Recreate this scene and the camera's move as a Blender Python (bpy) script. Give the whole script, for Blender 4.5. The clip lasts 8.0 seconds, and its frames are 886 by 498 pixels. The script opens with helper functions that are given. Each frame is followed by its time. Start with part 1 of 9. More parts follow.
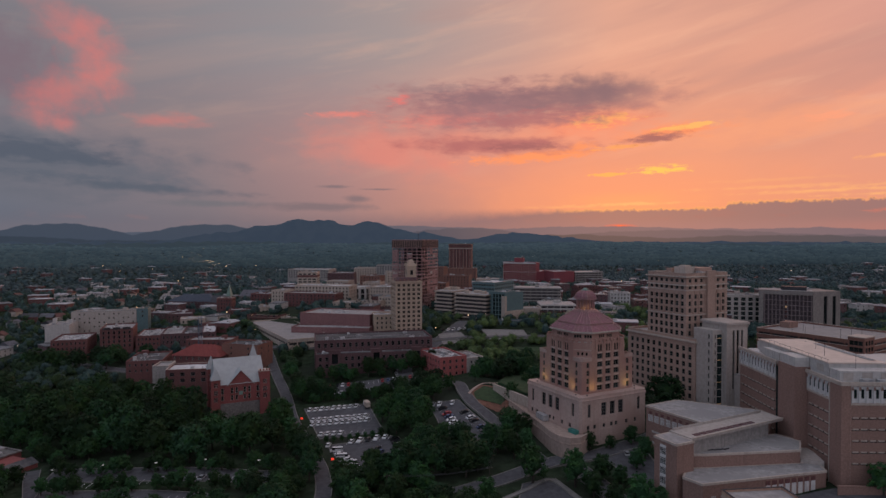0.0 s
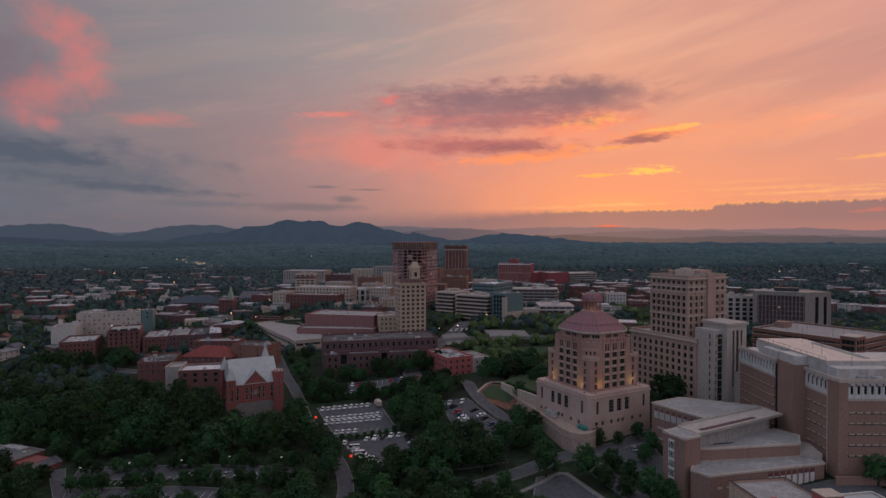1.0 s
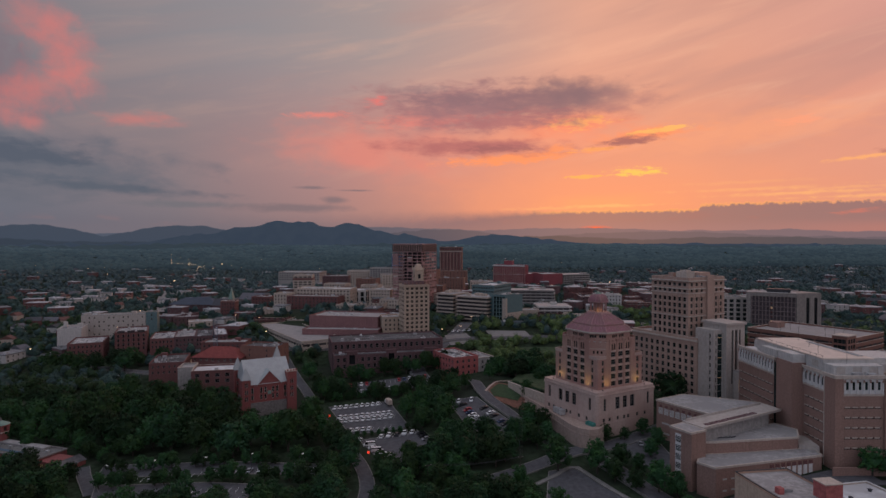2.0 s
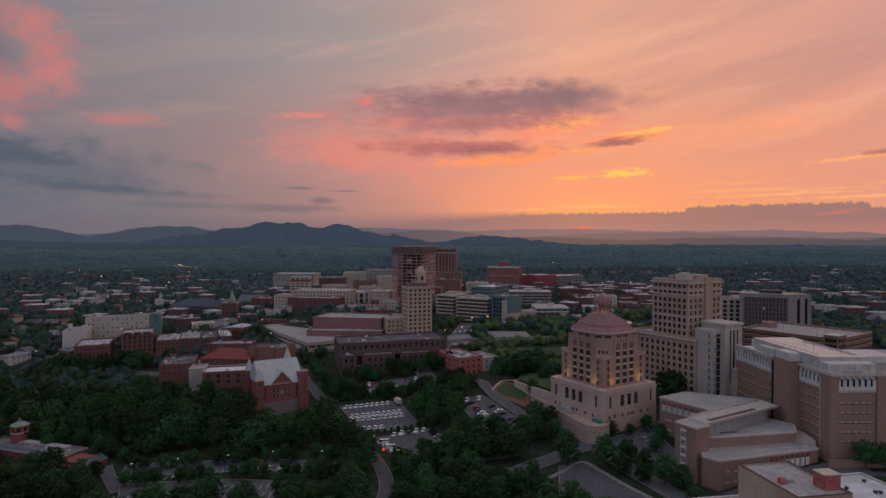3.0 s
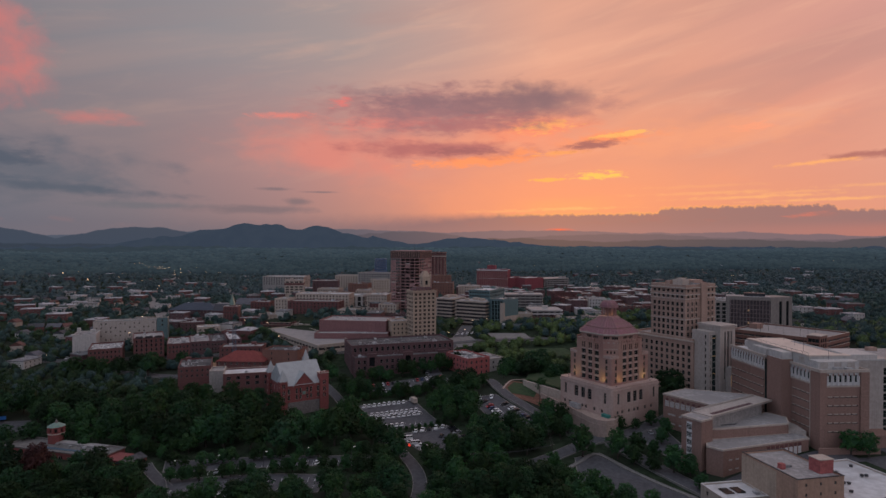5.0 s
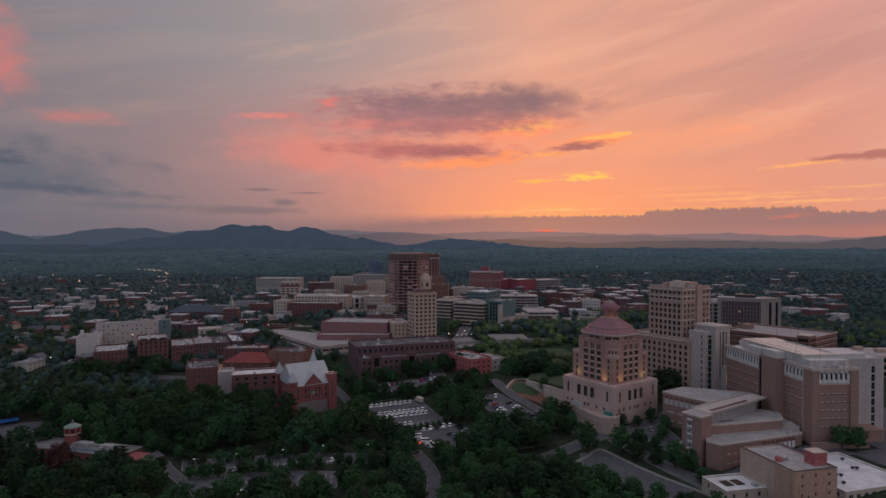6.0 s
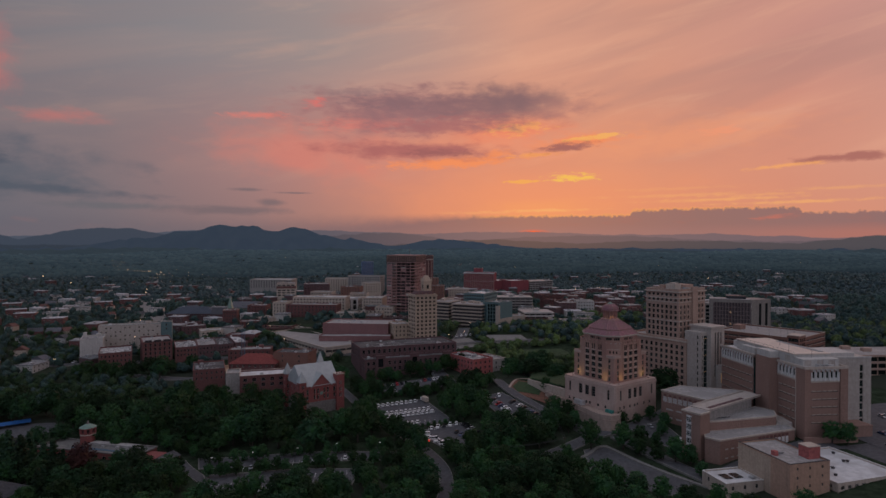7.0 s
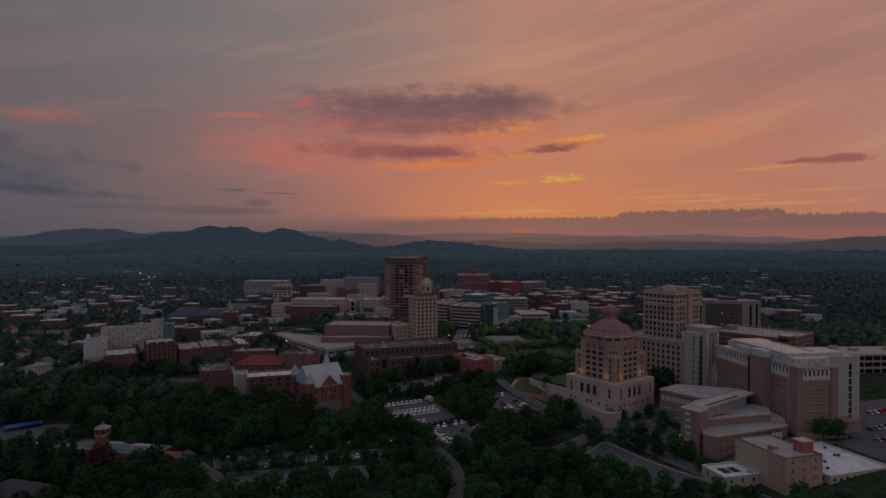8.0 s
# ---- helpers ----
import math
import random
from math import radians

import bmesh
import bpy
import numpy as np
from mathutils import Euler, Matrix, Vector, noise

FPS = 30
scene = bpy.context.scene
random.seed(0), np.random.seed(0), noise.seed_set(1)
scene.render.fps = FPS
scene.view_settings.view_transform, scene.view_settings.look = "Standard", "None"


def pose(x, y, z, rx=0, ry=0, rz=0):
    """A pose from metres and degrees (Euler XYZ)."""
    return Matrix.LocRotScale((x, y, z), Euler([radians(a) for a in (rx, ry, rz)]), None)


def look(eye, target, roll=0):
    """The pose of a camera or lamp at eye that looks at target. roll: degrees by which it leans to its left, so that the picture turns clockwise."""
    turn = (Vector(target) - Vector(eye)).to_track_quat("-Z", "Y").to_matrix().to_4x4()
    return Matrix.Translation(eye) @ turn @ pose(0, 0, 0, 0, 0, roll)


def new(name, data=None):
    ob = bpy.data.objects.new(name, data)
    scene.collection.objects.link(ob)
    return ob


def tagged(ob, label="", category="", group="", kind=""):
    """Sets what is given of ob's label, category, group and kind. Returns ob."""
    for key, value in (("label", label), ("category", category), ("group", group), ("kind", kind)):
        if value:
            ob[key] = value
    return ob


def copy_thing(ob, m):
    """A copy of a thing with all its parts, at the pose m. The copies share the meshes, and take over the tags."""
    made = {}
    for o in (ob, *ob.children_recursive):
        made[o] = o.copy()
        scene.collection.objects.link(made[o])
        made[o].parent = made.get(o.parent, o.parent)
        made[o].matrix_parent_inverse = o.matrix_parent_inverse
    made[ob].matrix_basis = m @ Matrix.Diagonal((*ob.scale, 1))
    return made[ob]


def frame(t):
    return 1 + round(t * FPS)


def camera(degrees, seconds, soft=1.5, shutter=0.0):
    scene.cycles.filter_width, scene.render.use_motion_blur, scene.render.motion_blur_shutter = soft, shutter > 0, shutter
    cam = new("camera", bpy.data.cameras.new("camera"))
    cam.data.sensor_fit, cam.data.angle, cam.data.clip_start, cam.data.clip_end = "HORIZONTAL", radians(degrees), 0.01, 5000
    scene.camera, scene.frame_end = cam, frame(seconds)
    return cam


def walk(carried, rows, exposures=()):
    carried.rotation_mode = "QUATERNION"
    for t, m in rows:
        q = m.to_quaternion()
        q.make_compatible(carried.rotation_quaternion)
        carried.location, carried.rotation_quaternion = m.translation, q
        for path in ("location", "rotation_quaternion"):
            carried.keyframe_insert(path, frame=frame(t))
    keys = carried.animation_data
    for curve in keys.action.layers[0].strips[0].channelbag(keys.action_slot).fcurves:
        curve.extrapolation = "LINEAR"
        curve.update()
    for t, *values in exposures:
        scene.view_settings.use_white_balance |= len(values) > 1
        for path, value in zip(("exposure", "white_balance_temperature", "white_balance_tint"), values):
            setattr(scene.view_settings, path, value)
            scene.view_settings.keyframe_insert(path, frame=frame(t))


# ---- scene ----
cam = camera(73.8, 8.0)
METRES, EYE, TILT, LEAN, TURN = 120.0, 85.0, -1.0, 0.0, 0.0
ROWS = [
    (0.0, 0.0, 0.0, 0.0, 0.0, 0.0, -0.0),
    (0.5, -0.046, -0.0397, 0.0061, -0.52, 0.04, 0.01),
    (1.0, -0.0928, -0.079, 0.0121, -1.06, 0.05, 0.01),
    (1.5, -0.1408, -0.1191, 0.0169, -1.6, 0.09, 0.01),
    (3.0, -0.2882, -0.2376, 0.0345, -3.31, 0.21, 0.03),
    (3.5, -0.3359, -0.2742, 0.0415, -3.85, 0.24, 0.03),
    (4.0, -0.3851, -0.3113, 0.0482, -4.41, 0.29, 0.02),
    (4.5, -0.4344, -0.3493, 0.0553, -4.96, 0.31, 0.02),
    (6.0, -0.5865, -0.4633, 0.0744, -6.78, 0.45, 0.02),
    (6.5, -0.6376, -0.5005, 0.082, -7.38, 0.46, 0.02),
    (7.0, -0.6872, -0.5364, 0.0903, -7.98, 0.48, 0.03),
    (7.5, -0.7367, -0.5723, 0.0972, -8.58, 0.51, 0.04),
    (8.0, -0.7865, -0.6078, 0.1047, -9.12, 0.56, 0.04),
]
# The fade at the end of the shot is carried by the exposure.
walk(cam, [(t, pose(0, 0, EYE, TILT, LEAN, TURN) @ pose(METRES * x, METRES * y, METRES * z, 90 + pitch, roll, yaw)) for t, x, y, z, yaw, pitch, roll in ROWS],
     exposures=[(0.0, 0.05), (6.0, 0.05), (6.5, 0.0), (7.0, -0.2), (7.5, -0.42), (8.0, -0.76)])


# ------------------------------------------------------------------ small tools
def lin(r, g, b):
    """Linear colour from 8-bit values."""
    def f(v):
        v /= 255
        return v / 12.92 if v < 0.04045 else ((v + 0.055) / 1.055) ** 2.4
    return (f(r), f(g), f(b), 1)


def smooth(a, b, v):
    u = min(1.0, max(0.0, (v - a) / (b - a)))
    return u * u * (3 - 2 * u)


class Graph:
    """Short hand for node trees."""

    def __init__(self, tree):
        self.t = tree

    def node(self, kind, **kw):
        n = self.t.nodes.new(kind)
        for k, v in kw.items():
            if k == "op":
                n.operation = v
            elif k == "blend":
                n.blend_type = v
        return n

    def link(self, a, b):
        self.t.links.new(a, b)

    def val(self, sock, v):
        if isinstance(v, (int, float)):
            sock.default_value = v
        elif isinstance(v, tuple):
            sock.default_value = v
        else:
            self.link(v, sock)

    def m(self, op, a, b=0.0, c=None):
        n = self.node("ShaderNodeMath", op=op)
        self.val(n.inputs[0], a)
        self.val(n.inputs[1], b)
        if c is not None:
            self.val(n.inputs[2], c)
        return n.outputs[0]

    def mix(self, f, a, b, blend="MIX"):
        n = self.t.nodes.new("ShaderNodeMix")
        n.data_type, n.blend_type = "RGBA", blend
        self.val(n.inputs[0], f)
        self.val(n.inputs[6], a)
        self.val(n.inputs[7], b)
        return n.outputs[2]

    def noise(self, vec, scale, detail=3.0, rough=0.5, distort=0.0):
        n = self.t.nodes.new("ShaderNodeTexNoise")
        n.inputs["Scale"].default_value, n.inputs["Detail"].default_value = scale, detail
        n.inputs["Roughness"].default_value, n.inputs["Distortion"].default_value = rough, distort
        if vec is not None:
            self.link(vec, n.inputs["Vector"])
        return n.outputs[0]

    def ramp(self, f, stops, ease=False):
        n = self.t.nodes.new("ShaderNodeValToRGB")
        e = n.color_ramp.elements
        while len(e) < len(stops):
            e.new(0.5)
        for el, (p, c) in zip(e, stops):
            el.position, el.color = p, c
        n.color_ramp.interpolation = "EASE" if ease else "LINEAR"
        self.link(f, n.inputs[0])
        return n.outputs[0]

    def span(self, v, a, b, c=0.0, d=1.0):
        n = self.t.nodes.new("ShaderNodeMapRange")
        n.interpolation_type = "SMOOTHSTEP"
        for i, q in enumerate((v, a, b, c, d)):
            self.val(n.inputs[i], q)
        return n.outputs[0]

    def vec(self, x, y, z=0.0):
        n = self.t.nodes.new("ShaderNodeCombineXYZ")
        for i, q in enumerate((x, y, z)):
            self.val(n.inputs[i], q)
        return n.outputs[0]


# ------------------------------------------------------------------ sky and sun
SUN_AZ, SUN_EL = 16.7, 2.2          # degrees right of +Y, and up


def make_sky():
    w = bpy.data.worlds.new("sunset_sky")
    scene.world = w
    w.use_nodes = True
    g = Graph(w.node_tree)
    w.node_tree.nodes.clear()
    tc = g.node("ShaderNodeTexCoord")
    sep = g.node("ShaderNodeSeparateXYZ")
    g.link(tc.outputs["Generated"], sep.inputs[0])
    x, y, z = sep.outputs
    az = g.m("MULTIPLY", g.m("ARCTAN2", x, y), 57.2958)
    el = g.m("MULTIPLY", g.m("ARCSINE", z), 57.2958)
    azn = g.m("ADD", g.m("MULTIPLY", az, 1 / 360), 0.5)

    def band(*stops):
        return g.ramp(azn, [((a + 180) / 360, lin(*c)) for a, c in stops])
    back = (182, 189, 210)
    low = band((-180, back), (-90, (112, 130, 162)), (-36, (98, 104, 118)), (-22, (120, 112, 120)), (-10, (152, 122, 122)), (0, (190, 134, 120)), (8, (228, 146, 114)), (17, (247, 152, 106)), (30, (234, 150, 114)), (50, (222, 152, 130)), (100, (168, 154, 162)), (180, back))
    mid = band((-180, back), (-90, (118, 136, 166)), (-36, (122, 116, 124)), (-22, (138, 122, 126)), (-10, (172, 132, 130)), (2, (214, 142, 126)), (14, (236, 152, 120)), (24, (238, 156, 122)), (38, (226, 152, 128)), (60, (216, 166, 152)), (110, (170, 162, 172)), (180, back))
    high = band((-180, back), (-90, (126, 140, 168)), (-36, (124, 120, 127)), (-16, (144, 138, 142)), (-4, (164, 148, 146)), (6, (192, 156, 146)), (16, (226, 166, 142)), (28, (222, 160, 138)), (40, (210, 152, 140)), (70, (206, 168, 160)), (110, (170, 166, 176)), (180, back))
    top = lin(186, 192, 211)
    col = g.mix(g.span(el, 0.5, 8), low, mid)
    col = g.mix(g.span(el, 7, 19), col, high)
    col = g.mix(g.span(el, 24, 60), col, top)

    # long soft streaks of thin cloud, rising to the right
    tilt = g.m("SUBTRACT", el, g.m("MULTIPLY", az, 0.20))
    wisp = g.noise(g.vec(g.m("MULTIPLY", az, 0.030), g.m("MULTIPLY", tilt, 0.20)), 1.0, 4.0, 0.5, 0.5)
    fine = g.noise(g.vec(g.m("MULTIPLY", az, 0.10), g.m("MULTIPLY", tilt, 0.55), 4.0), 1.0, 5.0, 0.55, 0.5)
    amt = g.span(el, 3, 12)
    warm = g.m("MULTIPLY", amt, g.span(az, -24, 14, 0.25, 1.0))
    col = g.mix(g.m("MULTIPLY", g.span(wisp, 0.50, 0.72), g.m("MULTIPLY", warm, 0.40)), col, lin(250, 184, 152))
    col = g.mix(g.m("MULTIPLY", g.span(wisp, 0.52, 0.30), g.m("MULTIPLY", warm, 0.40)), col, lin(176, 134, 128))
    col = g.mix(g.m("MULTIPLY", g.span(fine, 0.50, 0.75), g.m("MULTIPLY", warm, 0.20)), col, lin(255, 196, 160))

    puff = g.noise(g.vec(g.m("MULTIPLY", az, 0.24), g.m("MULTIPLY", el, 0.50), 7.0), 1.0, 5.0, 0.52, 0.25)
    puff2 = g.noise(g.vec(g.m("MULTIPLY", az, 0.42), g.m("MULTIPLY", el, 1.15), 2.0), 1.0, 6.0, 0.56, 0.25)
    puff3 = g.noise(g.vec(g.m("MULTIPLY", az, 0.75), g.m("MULTIPLY", el, 2.6), 12.0), 1.0, 7.0, 0.62, 0.4)
    curl = g.noise(g.vec(g.m("MULTIPLY", az, 0.55), g.m("MULTIPLY", el, 0.55), 5.0), 1.0, 6.0, 0.55, 0.2)

    def blob(a, e, ra, re, slope=0.0, ragged=1.0, tex=None):
        """A ragged mask round the direction (a, e), in degrees."""
        da = g.m("DIVIDE", g.m("SUBTRACT", az, a), ra)
        de = g.m("DIVIDE", g.m("SUBTRACT", g.m("SUBTRACT", el, e), g.m("MULTIPLY", g.m("SUBTRACT", az, a), slope)), re)
        r = g.m("SQRT", g.m("ADD", g.m("MULTIPLY", da, da), g.m("MULTIPLY", de, de)))
        n = g.m("MULTIPLY", g.m("SUBTRACT", tex if tex is not None else puff, 0.5), 2.6 * ragged)
        return g.m("ADD", g.m("SUBTRACT", 1.0, r), n)

    def lay(c, mask, a, b, colour, strength):
        return g.mix(g.m("MULTIPLY", g.span(mask, a, b), strength), c, colour)

    def soften(c, a, e, ra, re, colour, strength, slope=0.0, ragged=0.5, tex=None, lo=-0.1, hi=1.0):
        return lay(c, blob(a, e, ra, re, slope, ragged, tex), lo, hi, lin(*colour), strength)

    # warm air round the sun, and the salmon veil left of the big cloud
    col = soften(col, 17, 4.6, 20, 3.4, (252, 156, 112), 0.5, 0.0, 0.3)
    col = soften(col, 17.5, 3.4, 8, 1.2, (255, 168, 104), 0.4, 0.0, 0.4)
    col = soften(col, 12, 9.6, 14, 1.8, (250, 152, 118), 0.45, 0.0, 0.5)
    col = soften(col, -5, 8.7, 12, 3.0, (236, 132, 114), 0.55, -0.04, 0.6)
    col = soften(col, 30, 9.5, 12, 2.0, (250, 164, 120), 0.4, 0.06, 0.7, puff2)
    # the big cloud: rosy and thin on one side, dense and grey-violet on the other, burning along its lower rim
    col = soften(col, 14.0, 11.0, 6.5, 1.5, (255, 142, 104), 0.85, 0.05, 0.7, puff2, -0.3, 1.0)
    col = soften(col, 15.0, 10.9, 4.2, 0.7, (255, 172, 104), 0.8, 0.07, 1.3, puff3, 0.1, 0.8)
    col = soften(col, 3.0, 12.1, 10.5, 2.2, (186, 124, 121), 0.8, 0.02, 0.6, puff2, -0.5, 1.0)
    col = soften(col, 0.5, 11.3, 7.0, 0.9, (232, 128, 116), 0.6, 0.04, 1.0, puff3)
    col = soften(col, 5.0, 12.7, 9.5, 2.0, (150, 111, 116), 0.85, 0.0, 0.8, puff2, -0.4, 0.9)
    col = soften(col, 3.5, 13.4, 6.5, 0.8, (138, 108, 114), 0.6, 0.03, 1.2, puff3, -0.2, 0.9)
    col = soften(col, 13.5, 13.1, 7.2, 1.75, (144, 108, 112), 0.85, -0.02, 0.7, puff2, -0.4, 0.8)
    col = soften(col, 14.5, 13.8, 5.2, 1.3, (134, 105, 110), 0.65, -0.05, 0.8, curl, -0.3, 1.0)
    col = soften(col, 8.0, 11.3, 6.0, 0.8, (176, 112, 112), 0.8, 0.06, 1.0, puff3, -0.2, 0.8)
    col = soften(col, 12.0, 12.2, 6.0, 0.5, (170, 112, 112), 0.5, 0.0, 1.2, puff3)
    col = soften(col, 19.5, 12.6, 4.0, 1.4, (196, 136, 124), 0.5, 0.1, 0.9, puff2)
    col = soften(col, -9.6, 11.7, 3.2, 0.34, (246, 130, 114), 0.6, 0.06, 1.1, puff3, -0.2, 1.0)
    col = soften(col, -4.2, 13.2, 1.2, 0.55, (240, 118, 110), 0.65, 0.2, 1.1, puff3, -0.2, 0.9)
    col = soften(col, -1.0, 14.2, 5.5, 0.5, (152, 122, 124), 0.6, 0.06, 1.0, puff3)
    # the band below it
    col = soften(col, 9.0, 7.8, 7.0, 0.6, (255, 150, 98), 0.95, 0.06, 0.9, puff3, -0.2, 0.7)
    col = soften(col, 4.8, 8.9, 9.0, 0.85, (180, 108, 106), 0.95, -0.01, 0.8, puff2, -0.4, 0.8)
    col = soften(col, 7.5, 8.75, 4.2, 0.5, (158, 98, 99), 0.7, 0.0, 1.1, puff3, 0.0, 0.9)
    col = soften(col, 13.4, 8.7, 1.6, 0.4, (255, 150, 96), 0.7, 0.0, 1.0, puff3)
    # the small one nearer the sun, lit from above, and the yellow streak under it
    col = soften(col, 21.2, 9.6, 4.8, 0.75, (255, 148, 98), 0.85, 0.07, 0.9, puff2, -0.2, 0.9)
    col = soften(col, 22.6, 9.95, 3.2, 0.3, (255, 184, 104), 0.9, 0.08, 1.0, puff3, -0.1, 0.6)
    col = soften(col, 17.0, 8.5, 3.2, 0.26, (255, 166, 96), 0.8, 0.06, 1.0, puff3, -0.1, 0.7)
    col = soften(col, 19.6, 9.1, 3.2, 0.52, (164, 102, 99), 0.9, 0.10, 0.9, puff3, -0.2, 0.8)
    col = soften(col, 20.2, 6.3, 3.0, 0.42, (255, 196, 96), 1.0, 0.0, 1.2, puff3, 0.0, 0.7)
    col = soften(col, 15.6, 5.95, 1.8, 0.2, (255, 178, 92), 0.9, 0.02, 0.9, puff3, -0.1, 0.5)
    # right of the sun: wisps, level bars and one dull cloud
    col = soften(col, 33.0, 9.9, 2.0, 0.5, (255, 160, 122), 0.6, 0.0, 1.2, puff3)
    col = soften(col, 42.5, 7.0, 3.8, 0.42, (178, 112, 104), 0.9, 0.03, 0.8, puff2, -0.1, 0.6)
    col = soften(col, 38.0, 6.6, 3.2, 0.24, (255, 176, 110), 0.8, 0.05, 0.9, puff3, -0.1, 0.8)
    for a, e, w, k in ((33, 3.95, 8, 0.8), (39, 3.55, 7, 0.85), (30, 4.4, 8, 0.5), (42, 4.6, 6, 0.5), (18, 3.2, 5.5, 0.95), (29, 5.0, 7, 0.3), (36, 4.25, 5, 0.5), (12, 3.0, 5, 0.5)):
        col = soften(col, a, e, w, 0.2, (255, 182, 116), k * 0.8, 0.01, 0.9, puff3, -0.1, 1.0)
    # rose cloud with a bright edge, and slate banks on the far side
    col = soften(col, -36.5, 13.5, 5.5, 4.5, (124, 106, 116), 0.85, -0.1, 0.6, curl)
    for a, e, ra, re, k in ((-32.2, 17.2, 3.0, 1.8, 0.75), (-30.4, 15.4, 2.4, 2.2, 0.9), (-30.0, 13.4, 2.2, 1.6, 0.95), (-31.6, 12.2, 2.8, 1.3, 0.8), (-33.4, 11.2, 2.0, 1.3, 0.8), (-34.2, 9.9, 1.8, 1.1, 0.85), (-32.9, 9.4, 1.4, 0.8, 0.75)):
        col = soften(col, a, e, ra, re, (212, 120, 115), k * 0.62, -0.2, 0.7, curl, -0.4, 1.1)
    col = soften(col, -25.0, 10.3, 3.6, 0.8, (206, 122, 116), 0.6, 0.05, 0.8, puff2, -0.2, 1.1)
    col = soften(col, -34.0, 6.2, 12.0, 2.8, (98, 102, 114), 0.85, -0.04, 0.8, None, -0.3, 0.7)
    col = soften(col, -35.5, 7.0, 8.5, 1.2, (80, 88, 103), 0.75, -0.03, 1.0, puff2, -0.2, 0.8)
    col = soften(col, -27.0, 4.4, 8.5, 0.55, (84, 92, 106), 0.8, -0.05, 0.8, puff2, -0.2, 0.9)
    col = soften(col, -33.0, 5.2, 7.0, 0.4, (88, 95, 109), 0.6, -0.03, 1.0, puff3)
    col = soften(col, -21.0, 3.2, 7.0, 0.4, (104, 106, 114), 0.6, 0.0, 0.8, puff2)
    for a, e, w, h in ((-10.4, 4.95, 1.6, 0.2), (-6.2, 4.75, 1.8, 0.13), (-8.2, 3.85, 1.6, 0.4), (-12.5, 3.0, 6, 0.5)):
        col = soften(col, a, e, w, h, (120, 106, 112), 0.75, 0.0, 0.6, puff2, -0.2, 0.8)

    # cloud bank on the horizon: fading out on one side, taller and lit along its crest on the other
    crest = g.noise(g.vec(g.m("MULTIPLY", az, 0.95), g.m("MULTIPLY", el, 1.2), 3.0), 1.0, 6.0, 0.62)
    tuft = g.noise(g.vec(g.m("MULTIPLY", az, 2.6), g.m("MULTIPLY", el, 2.2), 8.0), 1.0, 4.0, 0.6)
    step = g.m("ADD", g.span(az, 25.2, 26.0, 0.0, 0.5), g.m("MULTIPLY", g.m("SUBTRACT", tuft, 0.5), g.span(az, 4, 24, 0.0, 0.75)))
    bank = g.m("ADD", g.m("ADD", g.span(az, -16, 14, 1.6, 2.62), step), g.m("MULTIPLY", g.m("SUBTRACT", crest, 0.5), 0.6))
    bank = g.m("SUBTRACT", bank, g.span(az, 38.6, 39.6, 0.0, 0.5))
    above = g.m("SUBTRACT", el, bank)
    rim = g.m("MULTIPLY", g.span(above, 0.30, 0.0), g.m("MULTIPLY", g.span(az, 8, 13), g.span(az, 46, 30, 0.35, 1.0)))
    col = g.mix(g.m("MULTIPLY", g.m("MULTIPLY", rim, rim), 0.9), col, lin(255, 172, 100))

    def at_az(*stops):
        return g.ramp(azn, [((a + 180) / 360, lin(*c)) for a, c in stops])
    bankcol = at_az((-60, (92, 100, 116)), (-14, (116, 106, 114)), (3, (140, 109, 112)), (16, (166, 118, 110)), (32, (156, 116, 112)), (44, (154, 116, 114)), (90, (116, 114, 128)))
    bankcol = g.mix(g.m("MULTIPLY", g.span(puff2, 0.5, 0.75), 0.35), bankcol, lin(172, 112, 104))
    under = at_az((-60, (98, 104, 118)), (-14, (118, 108, 116)), (3, (146, 112, 112)), (16, (166, 120, 116)), (30, (162, 120, 116)), (44, (182, 120, 110)), (90, (118, 116, 128)))
    bankcol = g.mix(g.span(el, 2.0, 0.9), bankcol, under)
    soft = g.span(az, -6, 17, 1.2, 0.14)
    col = g.mix(g.span(g.m("DIVIDE", above, soft), 1.0, -1.0), col, bankcol)
    col = soften(col, 37.0, 2.3, 1.8, 0.22, (214, 118, 100), 0.6, 0.1, 1.0, puff3)
    # the sun's last edge, red in the haze
    sun = g.m("ADD", g.m("POWER", g.m("DIVIDE", g.m("SUBTRACT", az, 16.7), 0.8), 2.0), g.m("POWER", g.m("DIVIDE", g.m("SUBTRACT", el, 1.12), 0.15), 2.0))
    col = g.mix(g.span(sun, 5.0, 0.8, 0.0, 0.5), col, lin(232, 104, 82))
    col = g.mix(g.span(sun, 1.0, 0.4), col, lin(255, 100, 62))

    # far blue ridges, painted into the sky with haze in their tones
    def hump(c, w, h):
        d = g.m("DIVIDE", g.m("SUBTRACT", az, c), w)
        return g.m("MULTIPLY", g.m("MAXIMUM", g.m("SUBTRACT", 1.0, g.m("MULTIPLY", d, d)), 0.0), h)
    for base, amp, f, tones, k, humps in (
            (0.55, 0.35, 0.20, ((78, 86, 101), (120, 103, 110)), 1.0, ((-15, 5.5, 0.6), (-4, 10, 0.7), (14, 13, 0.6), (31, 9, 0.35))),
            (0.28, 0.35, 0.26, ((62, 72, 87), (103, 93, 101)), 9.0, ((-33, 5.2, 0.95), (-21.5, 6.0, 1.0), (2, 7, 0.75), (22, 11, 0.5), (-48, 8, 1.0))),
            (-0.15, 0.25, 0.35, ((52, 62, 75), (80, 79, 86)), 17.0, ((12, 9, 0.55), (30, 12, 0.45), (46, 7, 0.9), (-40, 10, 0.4)))):
